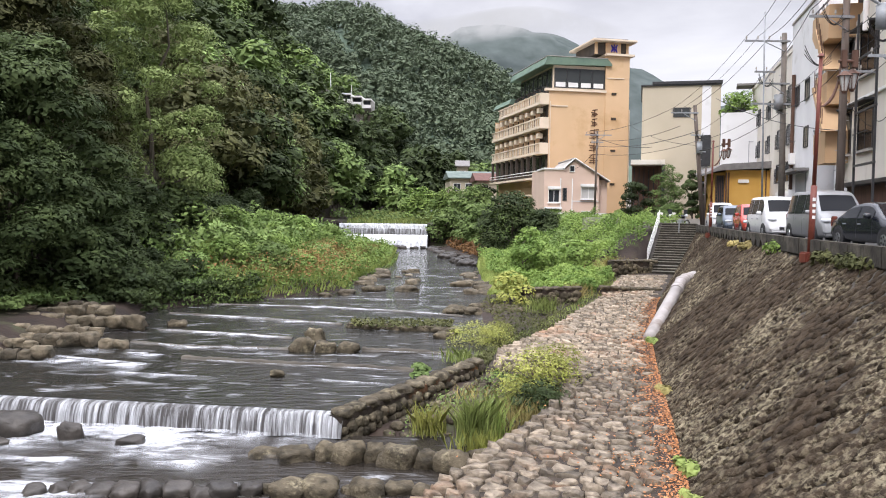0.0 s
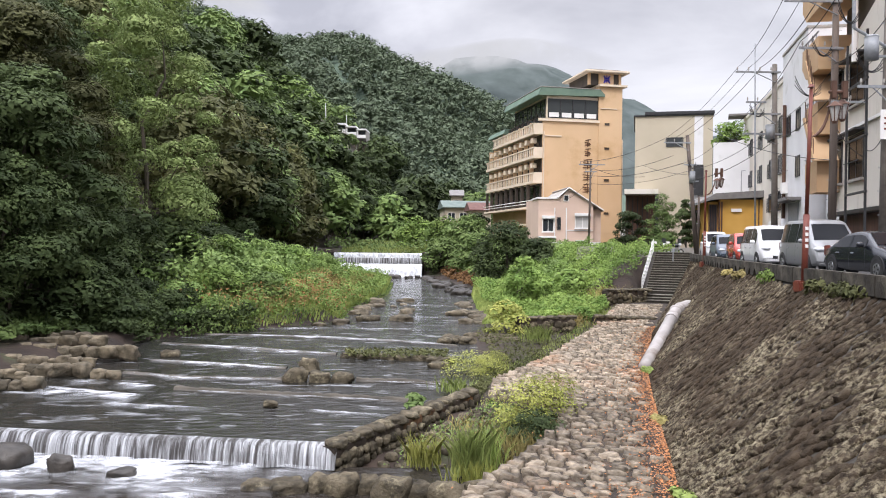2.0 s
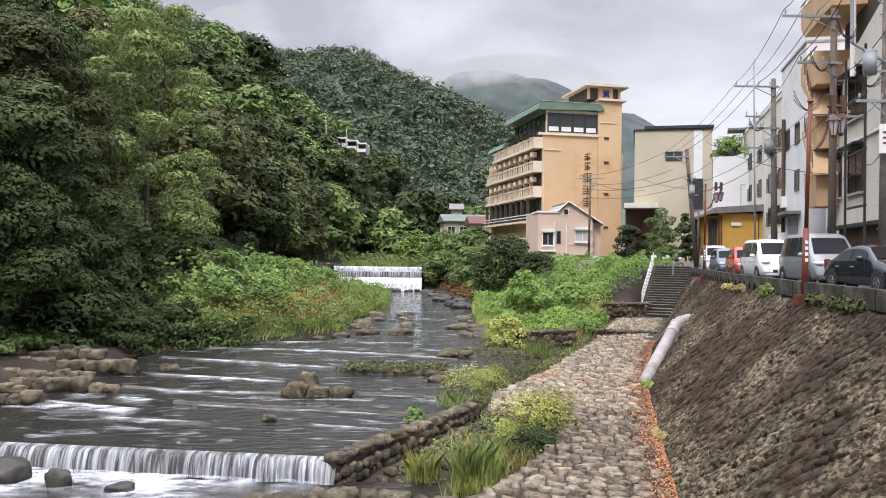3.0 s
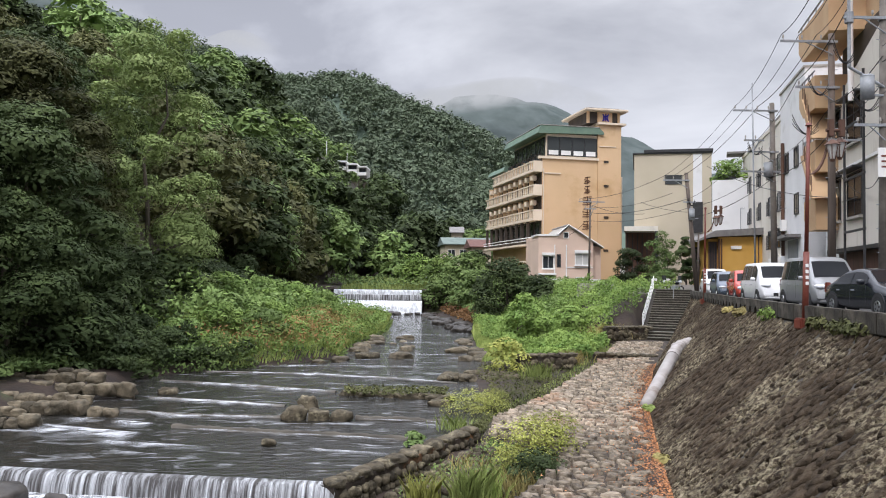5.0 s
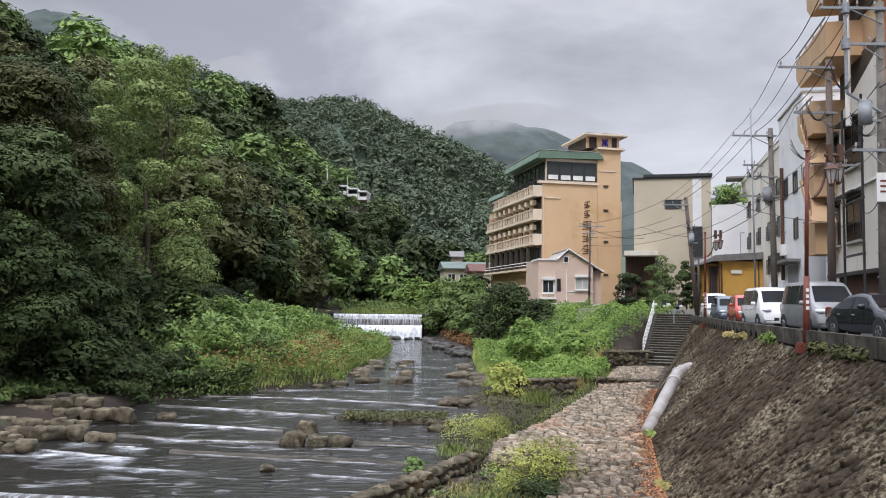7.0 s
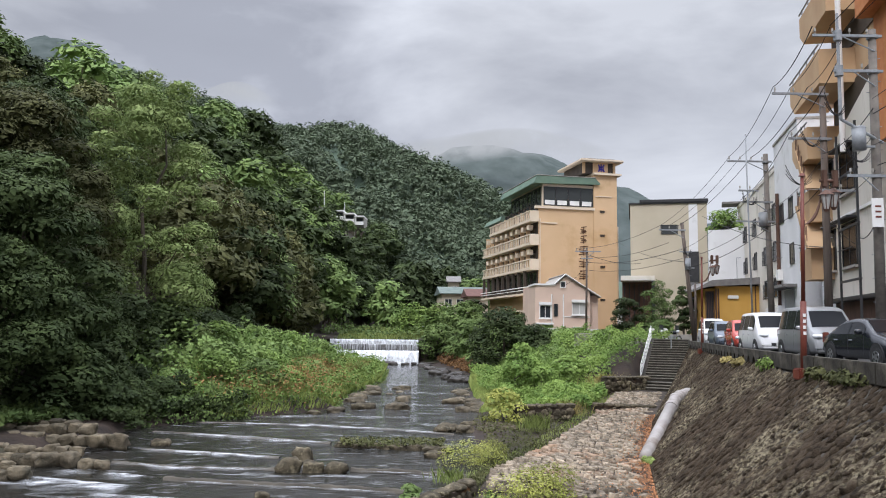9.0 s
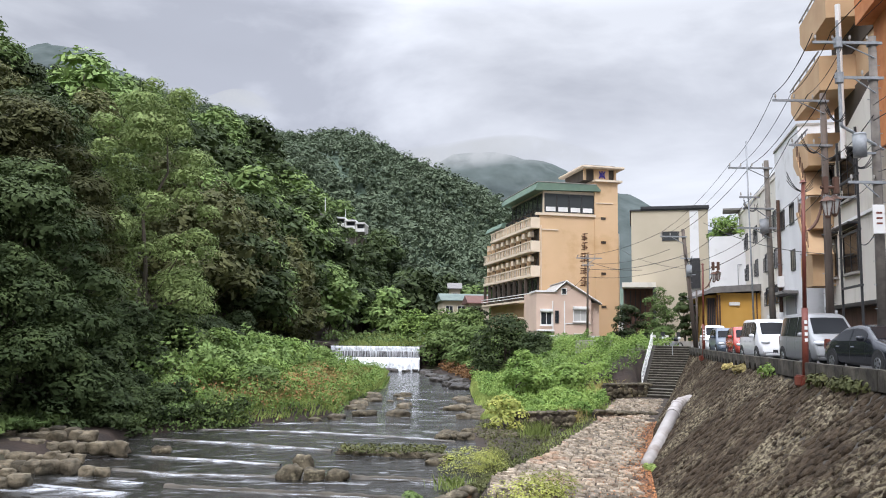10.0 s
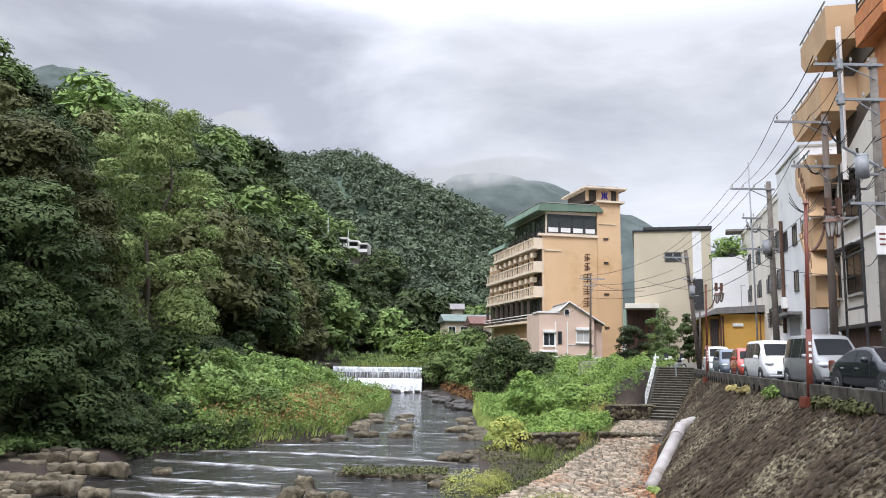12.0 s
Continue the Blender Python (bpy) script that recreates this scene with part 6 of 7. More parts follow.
for k, (x, y, z, n, hgt, sp, m) in enumerate(((0.80, 19.3, 0.40, 420, 1.0, 0.17, M_GRASS), (1.25, 19.7, 0.43, 220, 0.8, 0.2, M_GRASS), (-0.3, 20.0, 0.4, 150, 0.7, 0.2, M_LEAF_YELLOW), (1.0, 18.2, 0.45, 160, 0.5, 0.25, M_LEAF_YELLOW), (1.7, 19.8, 0.5, 60, 0.4, 0.25, M_GRASS_DRY),
                                              (2.2, 20.6, 0.6, 160, 0.5, 0.3, M_GRASS_DRY), (4.9, 39, 1.2, 250, 0.7, 0.4, M_GRASS), (7.5, 44.5, 1.4, 300, 0.7, 0.4, M_GRASS_DRY), (11.8, 55.5, 2.1, 300, 0.9, 0.6, M_GRASS_DRY), (0.6, 27.2, 0.95, 120, 0.4, 0.3, M_GRASS), (0.2, 21.6, 0.5, 50, 0.35, 0.35, M_GRASS), (1.0, 22.8, 0.6, 80, 0.4, 0.4, M_GRASS_DRY), (1.9, 21.4, 0.5, 120, 0.6, 0.3, M_GRASS))):
    tuft(x, y, z, n, hgt, "clump of long green grass beside the path", 110 + k, sp, m)
# weeds in the wall and on its top
for k, (y, u, s, m) in enumerate(((25.8, 1.0, 0.42, M_LEAF_LIGHT), (20.2, 1.0, 0.36, M_LEAF_OLIVE), (18.6, 1.0, 0.36, M_LEAF_OLIVE), (17.6, 1.0, 0.33, M_LEAF_OLIVE), (30.5, 0.97, 0.32, M_GRASS_DRY), (33.5, 0.97, 0.25, M_GRASS_DRY), (15.2, 0.03, 0.28, M_GRASS), (21.8, 0.02, 0.25, M_GRASS_DRY), (13.6, 0.02, 0.2, M_GRASS), (29.7, 0.02, 0.3, M_GRASS))):
    w = wall_point(y, u)
    r = np.random.default_rng(300 + k)
    v, f = leaf_cloud(r, [(w.x - 0.1, w.y - 0.25, w.z + s * 0.2, s * 0.6, s * 1.2, s * 0.6), (w.x - 0.15, w.y + 0.3, w.z + s * 0.1, s * 0.5, s, s * 0.45)], 320, 0.075, 0.1, 0.5)
    tagged(from_arrays("wall_weed", v, f, m), "green weed rooted in the stone wall", "plants")
# leaf litter along the foot of the wall
M_LITTER = mat("fallen_leaves", (0.32, 0.13, 0.05), (0.42, 0.20, 0.09), 3, rough=0.9, island=0.4)
r = np.random.default_rng(120)
n = 9000
yl = 11 + 32 * r.random(n) ** 1.2
xl = lerp_line(FOOT, yl) - 0.05 - np.abs(r.normal(size=n)) ** 1.5 * (0.40 + 0.45 * (np.sin(yl * 1.3) > 0.75))
zl = lerp_line(PATH_Z, yl) + 0.05 + 0.05 * r.random(n)
upn = np.array([0, 0, 1.0]) + 0.35 * r.normal(size=(n, 3))
tv = np.cross(upn, r.normal(size=(n, 3)))
tv /= np.linalg.norm(tv, axis=1)[:, None]
bv = np.cross(upn, tv) * 0.5
cc = np.stack([xl, yl, zl], 1)
tagged(from_arrays("leaf_litter", np.stack([cc - tv * 0.035, cc - bv * 0.035, cc + tv * 0.035, cc + bv * 0.035], 1).reshape(-1, 3), np.arange(n * 4).reshape(-1, 4), M_LITTER), "rust-brown fallen leaves along the wall foot", "leaves", kind="stuff")


# ---- rocks ----
def boulder(x, y, z, sx, sy, sz, seed, label="weathered grey river boulder", group="river boulders", turn=0.0, m=None, square=0.66):
    ob = part("boulder", rock(bm0(), 0, 0, 0, sx, sy, sz, seed, 0.24, square=square), m or M_STONE, None, label, True)
    ob.matrix_basis = pose(x, y, z, 0, 0, turn)
    return tagged(ob, "", "rock", group)


M_STONE_WET = mat("wet_stone", (0.020, 0.017, 0.014), (0.058, 0.050, 0.042), 3, rough=0.5, bump=0.5, bump_scale=9, random_ob=0.3)
rng = np.random.default_rng(21)
row = [(-4.05, 18.35, .36, .14), (-3.35, 18.2, .46, .20), (-2.62, 18.1, .27, .33), (-2.05, 17.95, .36, .36), (-1.45, 18.0, .25, .34), (-0.95, 17.75, .42, .36), (-0.32, 17.6, .26, .30), (0.28, 17.45, .40, .36), (0.85, 17.5, .27, .36), (1.3, 17.6, .28, .30)]
for k, (x, y, s, h) in enumerate(row):
    boulder(x, y, 0.30 + h * 0.3, s, s * 0.9, h, 400 + k, group="boulder row by the pool", turn=float(rng.normal() * 20))
x = -8.0
k = 0
while x < -0.3:
    s = 0.20 + 0.20 * rng.random()
    boulder(x, 15.75 + 0.08 * x + rng.normal() * 0.12 + 0.4, 0.28 + s * 0.15, s, s, s * 0.8, 430 + k, "dark wet boulder standing in the stream", "boulders in the stream", float(rng.normal() * 30), M_STONE_WET if x < -3.5 else M_STONE)
    x += s * 1.75
    k += 1
for k, (x, y, s, h) in enumerate(((-10.6, 19.5, .62, .42), (-9.0, 19.2, .26, .32), (-7.4, 18.9, .35, .16), (-10.5, 18.6, .3, .12), (-13.9, 19.0, .5, .3))):
    boulder(x, y, 0.36 + h * 0.4, s, s * 0.8, h, 460 + k, "dark wet boulder in the white water", "boulders in the stream", 10 * k, M_STONE_WET)
# stone courses on the shaded shore
k = 0
for y0, y1, x0, x1, s0, z in ((27.0, 26.9, -16.5, -13.3, .40, 1.02), (28.7, 28.3, -17.0, -14.2, .34, 1.10), (29.9, 29.0, -15.6, -11.2, .40, 1.08), (31.0, 30.3, -18.5, -13.0, .34, 1.28), (32.8, 33.1, -18.5, -12.3, .45, 1.34), (33.8, 34.0, -19.5, -14.0, .36, 1.62), (35.0, 35.0, -19.0, -15.0, .30, 1.70)):
    x = x0
    while x < x1:
        s = s0 * (0.58 + 0.42 * rng.random())
        y = y0 + (y1 - y0) * (x - x0) / (x1 - x0)
        boulder(x, y + rng.normal() * 0.12, z + rng.normal() * 0.04, s, s * 0.85, s * 0.72, 480 + k, "squared tan stone stacked on the shaded shore", "stones on the shore", float(rng.normal() * 14), M_STONE_TAN, 0.5)
        x += s * 1.95
        k += 1
# stepping stones, mossy bar, rapids
for k, (x, y, sx, sz) in enumerate(((-5.05, 28.9, .41, .36), (-4.2, 28.85, .40, .27), (-3.38, 28.75, .41, .28), (-4.9, 30.9, .38, .40), (0.15, 32.2, .42, .2), (-11.4, 34.2, .42, .24), (-5.1, 24.6, .22, .10))):
    boulder(x, y, 0.92 + sz * 0.35, sx, sx * 0.7, sz, 560 + k, "squared stone standing in the shallow river", "stepping stones")
for k in range(46):
    u = rng.random()
    y = 46 + 20 * u ** 0.9
    x = lerp_line(BANK_L, y) + 0.3 + abs(rng.normal()) * 1.6 if k % 2 else lerp_line(BANK_R, y) - abs(rng.normal()) * 0.8
    s = 0.20 + 0.36 * rng.random()
    boulder(float(x), float(y), 1.08 + s * 0.1, s * 1.4, s, s * 0.6, 580 + k, "water-worn rock at the river's edge", "river rocks", float(rng.random() * 180), M_STONE_TAN if k % 3 else M_STONE)
for k in range(40):
    y = 72 + 32 * rng.random()
    x = lerp_line(BANK_R, y) + rng.normal() * 0.6
    s = 0.25 + 0.35 * rng.random()
    boulder(float(x), float(y), 1.25 + s * 0.1, s * 1.3, s, s * 0.7, 640 + k, "dark rock along the foot of the rubble bank", "bank rocks", float(rng.random() * 180), M_STONE_WET)
for k in range(14):
    x = -9 + 7 * rng.random()
    s = 0.2 + 0.3 * rng.random()
    boulder(float(x), 103.5 + rng.normal() * 0.6, 1.4, s * 1.3, s, s * 0.7, 690 + k, "dark rock at the foot of the falls", "bank rocks", float(rng.random() * 180), M_STONE_WET)
for k in range(26):
    x = 0.2 + 3.6 * rng.random()
    s = 0.16 + 0.22 * rng.random()
    boulder(float(x), 39.6 + rng.normal() * 0.8 + 0.15 * x, 1.12, s * 1.4, s, s * 0.6, 720 + k, "pale rock on the stony spit", "spit rocks", float(rng.random() * 180))
for k in range(12):
    u = k / 11
    boulder(-3.7 + 4.1 * u, 34.6 - 1.0 * u + float(rng.normal()) * 0.1, 1.02, 0.42, 0.32, 0.16, 750 + k, "low mossy rock of the bar across the river", "rock bar")
moss = cover("moss", "green moss and weeds on the rock bar", 57, 900, 0.08, M_LEAF_OLIVE, (lambda y: (-3.9 + 0 * y, 0.5 + 0 * y), 33.5, 34.9), 0.22, 0.0)
moss.location.z += 0.62


def rubble_wall(label, a, b, z0a, z0b, z1a, z1b, thick, n_seed, stone=0.26, name="stone_wall"):
    """A wall of rounded stones in mortar with a flat coping, from a to b."""
    root = thing(name, a[0], a[1], 0, math.degrees(math.atan2(b[1] - a[1], b[0] - a[0])), label, "wall", kind="structure")
    L = math.hypot(b[0] - a[0], b[1] - a[1])
    part("core", prism(bm0(), [(0, z0a), (L, z0b), (L, z1b - 0.05), (0, z1a - 0.05)], 0.03, thick), M_MORTAR, root)
    r = np.random.default_rng(n_seed)
    x = 0.1
    k = 0
    while x < L:
        zb, zt = z0a + (z0b - z0a) * x / L, z1a + (z1b - z1a) * x / L
        z = zb + 0.08
        while z < zt - 0.22:
            s = stone * (0.75 + 0.5 * r.random())
            ob = part("stone", rock(bm0(), 0, 0, 0, s * 0.6, 0.12, s * 0.55, n_seed + k, 0.3, 2), M_STONE, root, "", True)
            ob.matrix_basis = pose(x + r.normal() * 0.03, 0.03, z, 0, r.normal() * 15, 0)
            z += s * 0.95
            k += 1
        x += stone * 1.05
    x = 0
    while x < L:
        w = 0.4 + 0.3 * r.random()
        z = z1a + (z1b - z1a) * (x + w / 2) / L
        ob = part("coping_stone", rock(bm0(), 0, 0, 0, w * 0.52, thick * 0.56, 0.12, n_seed + int(x * 10), 0.2), M_STONE, root, "", True)
        ob.matrix_basis = pose(x + w / 2, thick / 2, z - 0.02, 0, -math.degrees(math.atan2(z1b - z1a, L)), r.normal() * 4)
        x += w
    return root


rubble_wall("sloping rubble wall with a stone coping beside the weir", (-2.45, 19.7), (1.3, 25.3), 0.2, 0.7, 0.92, 1.25, 0.5, 800)
def stone_apron():
    """Rounded stones bedded in the sloping floor behind the river wall."""
    root = thing("stone_apron", 0, 0, 0, 0, "rough apron of dark rounded stones behind the river wall", "paving", kind="structure")
    shapes = []
    for k in range(8):
        me = part("stone", rock(bm0(), 0, 0, 0, 0.5, 0.5, 0.32, 1300 + k, 0.22, 2), M_STONE, None, "", True)
        shapes.append(me.data)
        bpy.data.objects.remove(me)
    r = np.random.default_rng(131)
    y = 18.75
    while y < 25.0:
        x = float(lerp_line(COPING, max(y, 19.71))) + 0.45
        while x < min(2.2, float(lerp_line(PATH_L, y)) - 0.3):
            s = 0.20 + 0.16 * r.random()
            ob = new("stone", shapes[int(r.integers(8))])
            ob.parent = root
            ob.matrix_basis = pose(x, y + r.normal() * 0.05, float(ground_z(x, y)) + 0.03, r.normal() * 8, r.normal() * 8, r.random() * 360) @ Matrix.Diagonal((s, s * (0.8 + 0.3 * r.random()), s * 1.1, 1))
            x += s * 1.06
        y += 0.27


stone_apron()
rubble_wall("low mossy rubble wall by the creepers", (4.3, 42.0), (7.3, 42.6), 0.9, 1.0, 2.0, 2.05, 0.6, 900, 0.34)
rubble_wall("dark stone edge of the raised path", (8.9, 44.4), (12.6, 45.8), 1.1, 1.4, 1.95, 1.72, 0.5, 1000, 0.34)
rubble_wall("dark stone block wall at the foot of the stairs", (11.6, 53.8), (14.3, 54.6), 1.6, 1.7, 2.85, 2.85, 1.0, 1100, 0.36)

pylon = thing("lattice_mast", -97, 398, 104, 0, "slim lattice mast on the mountain crest", "mast")
for sx, sy in ((-1, -1), (1, -1), (1, 1), (-1, 1)):
    part("leg", cyl(bm0(), (1.2 * sx, 1.2 * sy, 0), (0.2 * sx, 0.2 * sy, 13), 0.16, 0.1, 5), M_GALV, pylon)
for k in range(5):
    h = 2 + k * 2.3
    w = 1.2 - h / 13
    part("brace", cyl(bm0(), (-w, -w, h), (w, -w, h + 1.6), 0.1, None, 5), M_GALV, pylon)


# ---- vehicles ----
def paint(name, c, rough=0.25, metal=0.0):
    m = mat(name, tuple(v * 0.92 for v in c), c, 1.5, rough=rough, metal=metal, spec=0.4)
    m.node_tree.nodes["Principled BSDF"].inputs["Coat Weight"].default_value = 0.4
    return m


M_TYRE = mat("tyre_rubber", (0.02, 0.02, 0.02), (0.03, 0.03, 0.03), 6, rough=0.85)
M_RIM = mat("alloy_rim", (0.45, 0.46, 0.48), (0.55, 0.56, 0.58), 6, rough=0.3, metal=0.9)
M_LAMP = mat("headlamp", (0.60, 0.62, 0.65), (0.75, 0.77, 0.8), 8, rough=0.1)
M_TRIM = mat("black_plastic", (0.02, 0.02, 0.022), (0.03, 0.03, 0.032), 5, rough=0.6)
M_PLATE = mat("plate", (0.6, 0.6, 0.58), None, 3, rough=0.5)


M_SIDE_GLASS = glass("side_glass", (0.02, 0.022, 0.024), 0.1)


class Shell:
    """The skin of a car: half width, sill, belt line and top line along its length; front along +x."""

    def __init__(self, L, W, top, belt, tumble):
        self.L, self.w, self.belt, self.tumble = L, W / 2, belt, tumble
        self.xs = np.linspace(-L / 2, L / 2, 61)
        z = np.interp(self.xs, [p[0] for p in top], [p[1] for p in top])
        for _ in range(2):
            z[1:-1] = 0.25 * z[:-2] + 0.5 * z[1:-1] + 0.25 * z[2:]
        self.z = z

    def top(self, x):
        return float(np.interp(x, self.xs, self.z))

    def half(self, x):
        return self.w * (1 - 0.13 * abs(2 * x / self.L) ** 5)

    def low(self, x):
        return 0.22 + 0.10 * abs(2 * x / self.L) ** 8

    def section(self, x):
        """Points of the half section from the sill to the middle of the top."""
        w, t, z0 = self.half(x), self.top(x), self.low(x)
        zb = min(self.belt, t - 0.07)
        k = max(0.0, t - zb - 0.07)
        wr = w * 0.96 - self.tumble * k
        return [(w * 0.90, z0), (w * 0.985, z0 + 0.10), (w, z0 + (zb - z0) * 0.55), (w * 0.975, zb), (w * 0.96 - self.tumble * k * 0.5, zb + k * 0.5), (wr, t - 0.06), (wr * 0.90, t - 0.015), (wr * 0.55, t + 0.005), (0.0, t + 0.012)]

    def side(self, x, v, s, off=0.012):
        """A point on the flank above the belt, v from the belt line to the roof edge."""
        p = self.section(x)
        y, z = np.interp(v, [0, 0.5, 1], [p[3][0], p[4][0], p[5][0]]), np.interp(v, [0, 0.5, 1], [p[3][1], p[4][1], p[5][1]])
        return (x, s * (y + off), z)

    def over(self, x, u, off=0.012):
        """A point on the upper skin, u from -1 to 1 across."""
        p = self.section(x)
        return (x + off * 0.6, u * p[6][0], np.interp(abs(u), [0, 0.6, 1], [p[8][1], p[7][1], p[6][1]]) + off)


def skin(fn, us, vs):
    """A sheet of four-cornered faces through the points fn(u, v)."""
    bm = bm0()
    rows = [[bm.verts.new(fn(u, v)) for v in vs] for u in us]
    for r0, r1 in zip(rows, rows[1:]):
        for k in range(len(vs) - 1):
            bm.faces.new((r0[k], r0[k + 1], r1[k + 1], r1[k]))
    bmesh.ops.recalc_face_normals(bm, faces=bm.faces[:])
    return bm


def car(label, x, y, turn, L, W, top, belt, tumble, screen, rear, cabin, colour, wheel_r=0.31, category="car", side_windows=3):
    """A parked car: rounded shell, panes, lamps, mirrors, grille, wheels in dark arches; screen, rear and cabin are stretches of its length."""
    c = thing("car", x, y, ROAD_Z + 0.03, turn, label, category, "parked cars")
    sh = Shell(L, W, top, belt, tumble)
    w = W / 2
    bm = bm0()
    rings = []
    for xx in sh.xs:
        half = sh.section(float(xx))
        rings.append([bm.verts.new((xx, -p[0], p[1])) for p in half] + [bm.verts.new((xx, p[0], p[1])) for p in half[-2::-1]])
    n = len(rings[0])
    for r0, r1 in zip(rings, rings[1:]):
        for k in range(n - 1):
            bm.faces.new((r0[k], r0[k + 1], r1[k + 1], r1[k]))
        bm.faces.new((r0[n - 1], r0[0], r1[0], r1[n - 1]))
    bm.faces.new(rings[0])
    bm.faces.new(rings[-1])
    bmesh.ops.recalc_face_normals(bm, faces=bm.faces[:])
    part("body", bm, colour, c, "", True)
    part("windscreen", skin(lambda a, b: sh.over(a, b), np.linspace(screen[0], screen[1], 8), np.linspace(-0.93, 0.93, 7)), M_CAR_GLASS, c, "", True)
    part("rear_window", skin(lambda a, b: sh.over(a, b), np.linspace(rear[0], rear[1], 5), np.linspace(-0.88, 0.88, 7)), M_CAR_GLASS, c, "", True)
    for s in (-1, 1):
        for k in range(side_windows):
            u0 = cabin[0] + (cabin[1] - cabin[0]) * k / side_windows
            u1 = cabin[0] + (cabin[1] - cabin[0]) * (k + 1) / side_windows - 0.06
            part("side_window", skin(lambda a, b: sh.side(a, b, s), np.linspace(u0, u1, 7), np.linspace(0.06, 0.90, 4)), M_SIDE_GLASS, c, "", True)
            part("door_seam", skin(lambda a, b: (a, s * (np.interp(b, [0, 0.55, 1], [w * 0.985, w, w * 0.975]) * sh.half(u1) / w + 0.004), 0.36 + (belt - 0.36) * b), (u1 + 0.02, u1 + 0.035), np.linspace(0, 1, 5)), M_TRIM, c)
            part("door_handle", box(bm0(), u0 + 0.06, u0 + 0.24, s * w - 0.02, s * w + 0.025, belt - 0.17, belt - 0.13, 0.008), M_GALV, c)
        hx = L / 2 - 0.30
        hz = sh.top(hx)
        part("headlight", rock(bm0(), hx + 0.06, s * sh.half(hx) * 0.76, hz - 0.15, 0.24, 0.19, 0.085, 2, 0.0, 2), M_LAMP, c, "", True)
        part("tail_light", box(bm0(), -L / 2 - 0.005, -L / 2 + 0.16, s * w * 0.78 - 0.09, s * w * 0.78 + 0.09, belt - 0.28, belt + 0.08, 0.03), M_RED, c)
        part("mirror", rock(bm0(), cabin[1] - 0.12, s * (w + 0.09), belt + 0.10, 0.09, 0.11, 0.085, 3, 0.0, 2), colour, c, "", True)
        for cx in (-L / 2 + 0.80, L / 2 - 0.85):
            part("wheel_arch", cyl(bm0(), (cx, s * (w - 0.25), wheel_r + 0.03), (cx, s * (w + 0.003), wheel_r + 0.03), wheel_r + 0.07, None, 24), M_TRIM, c)
            wh = part("wheel", cyl(bm0(), (cx, s * (w - 0.20), wheel_r), (cx, s * (w + 0.012), wheel_r), wheel_r, None, 24), M_TYRE, c, "black tyre")
            part("rim", cyl(bm0(), (cx, s * (w - 0.1), wheel_r), (cx, s * (w + 0.022), wheel_r), wheel_r * 0.66, wheel_r * 0.58, 16), M_RIM, wh, "alloy rim")
            for k in range(5):
                t = k * 1.2566
                part("spoke_gap", cyl(bm0(), (cx + wheel_r * 0.38 * math.cos(t), s * (w + 0.015), wheel_r + wheel_r * 0.38 * math.sin(t)), (cx + wheel_r * 0.38 * math.cos(t), s * (w + 0.026), wheel_r + wheel_r * 0.38 * math.sin(t)), wheel_r * 0.13, None, 6), M_TRIM, wh)
    gz = sh.top(L / 2 - 0.05)
    part("grille", box(bm0(), L / 2 - 0.08, L / 2 + 0.006, -w * 0.45, w * 0.45, gz - 0.26, gz - 0.10, 0.02), M_TRIM, c)
    part("bumper", box(bm0(), L / 2 - 0.12, L / 2 + 0.03, -w * 0.84, w * 0.84, 0.27, 0.42, 0.05), colour, c)
    part("number_plate", box(bm0(), L / 2 + 0.03, L / 2 + 0.045, -0.17, 0.17, 0.40, 0.56), M_PLATE, c)
    return c


def saloon_top(L):
    return [(-L / 2, 0.60), (-L / 2 + 0.06, 0.92), (-L / 2 + 0.60, 1.00), (-L / 2 + 1.35, 1.38), (-0.25, 1.46), (0.35, 1.42), (1.15, 1.00), (L / 2 - 0.55, 0.88), (L / 2 - 0.12, 0.72), (L / 2, 0.45)]


def van_top(L, H):
    return [(-L / 2, 0.75), (-L / 2 + 0.04, 1.2), (-L / 2 + 0.22, H - 0.10), (-L / 2 + 0.55, H), (0.5, H), (L / 2 - 1.35, H - 0.07), (L / 2 - 0.55, 1.14), (L / 2 - 0.12, 0.92), (L / 2, 0.5)]


def hatch_top(L, H):
    return [(-L / 2, 0.65), (-L / 2 + 0.05, 1.0), (-L / 2 + 0.40, H - 0.12), (-L / 2 + 0.9, H), (0.1, H), (L / 2 - 1.5, H - 0.12), (L / 2 - 0.85, 1.0), (L / 2 - 0.15, 0.80), (L / 2, 0.48)]


M_PAINT_BLACK = paint("dark_blue_black_paint", (0.012, 0.014, 0.019))
M_PAINT_SILVER = paint("silver_paint", (0.24, 0.245, 0.25), 0.35, 0.2)
M_PAINT_WHITE = paint("white_car_paint", (0.72, 0.72, 0.73))
M_PAINT_RED = paint("red_car_paint", (0.45, 0.06, 0.04))
M_PAINT_BLUE = paint("slate_blue_paint", (0.10, 0.13, 0.17), 0.3)
L = 4.55
car("dark blue-black saloon parked behind the parapet", 13.75, 24.6, -92, L, 1.78, saloon_top(L), 0.93, 0.42, (0.42, 1.10), (-L / 2 + 0.68, -L / 2 + 1.28), (-L / 2 + 1.05, 0.72), M_PAINT_BLACK, 0.31, "car", 2)
L = 4.5
car("silver-grey people carrier parked in the row", 14.65, 30.7, -97, L, 1.75, van_top(L, 1.98), 1.06, 0.20, (L / 2 - 1.22, L / 2 - 0.60), (-L / 2 + 0.05, -L / 2 + 0.20), (-L / 2 + 0.30, L / 2 - 1.05), M_PAINT_SILVER, 0.31, "van")
L = 4.3
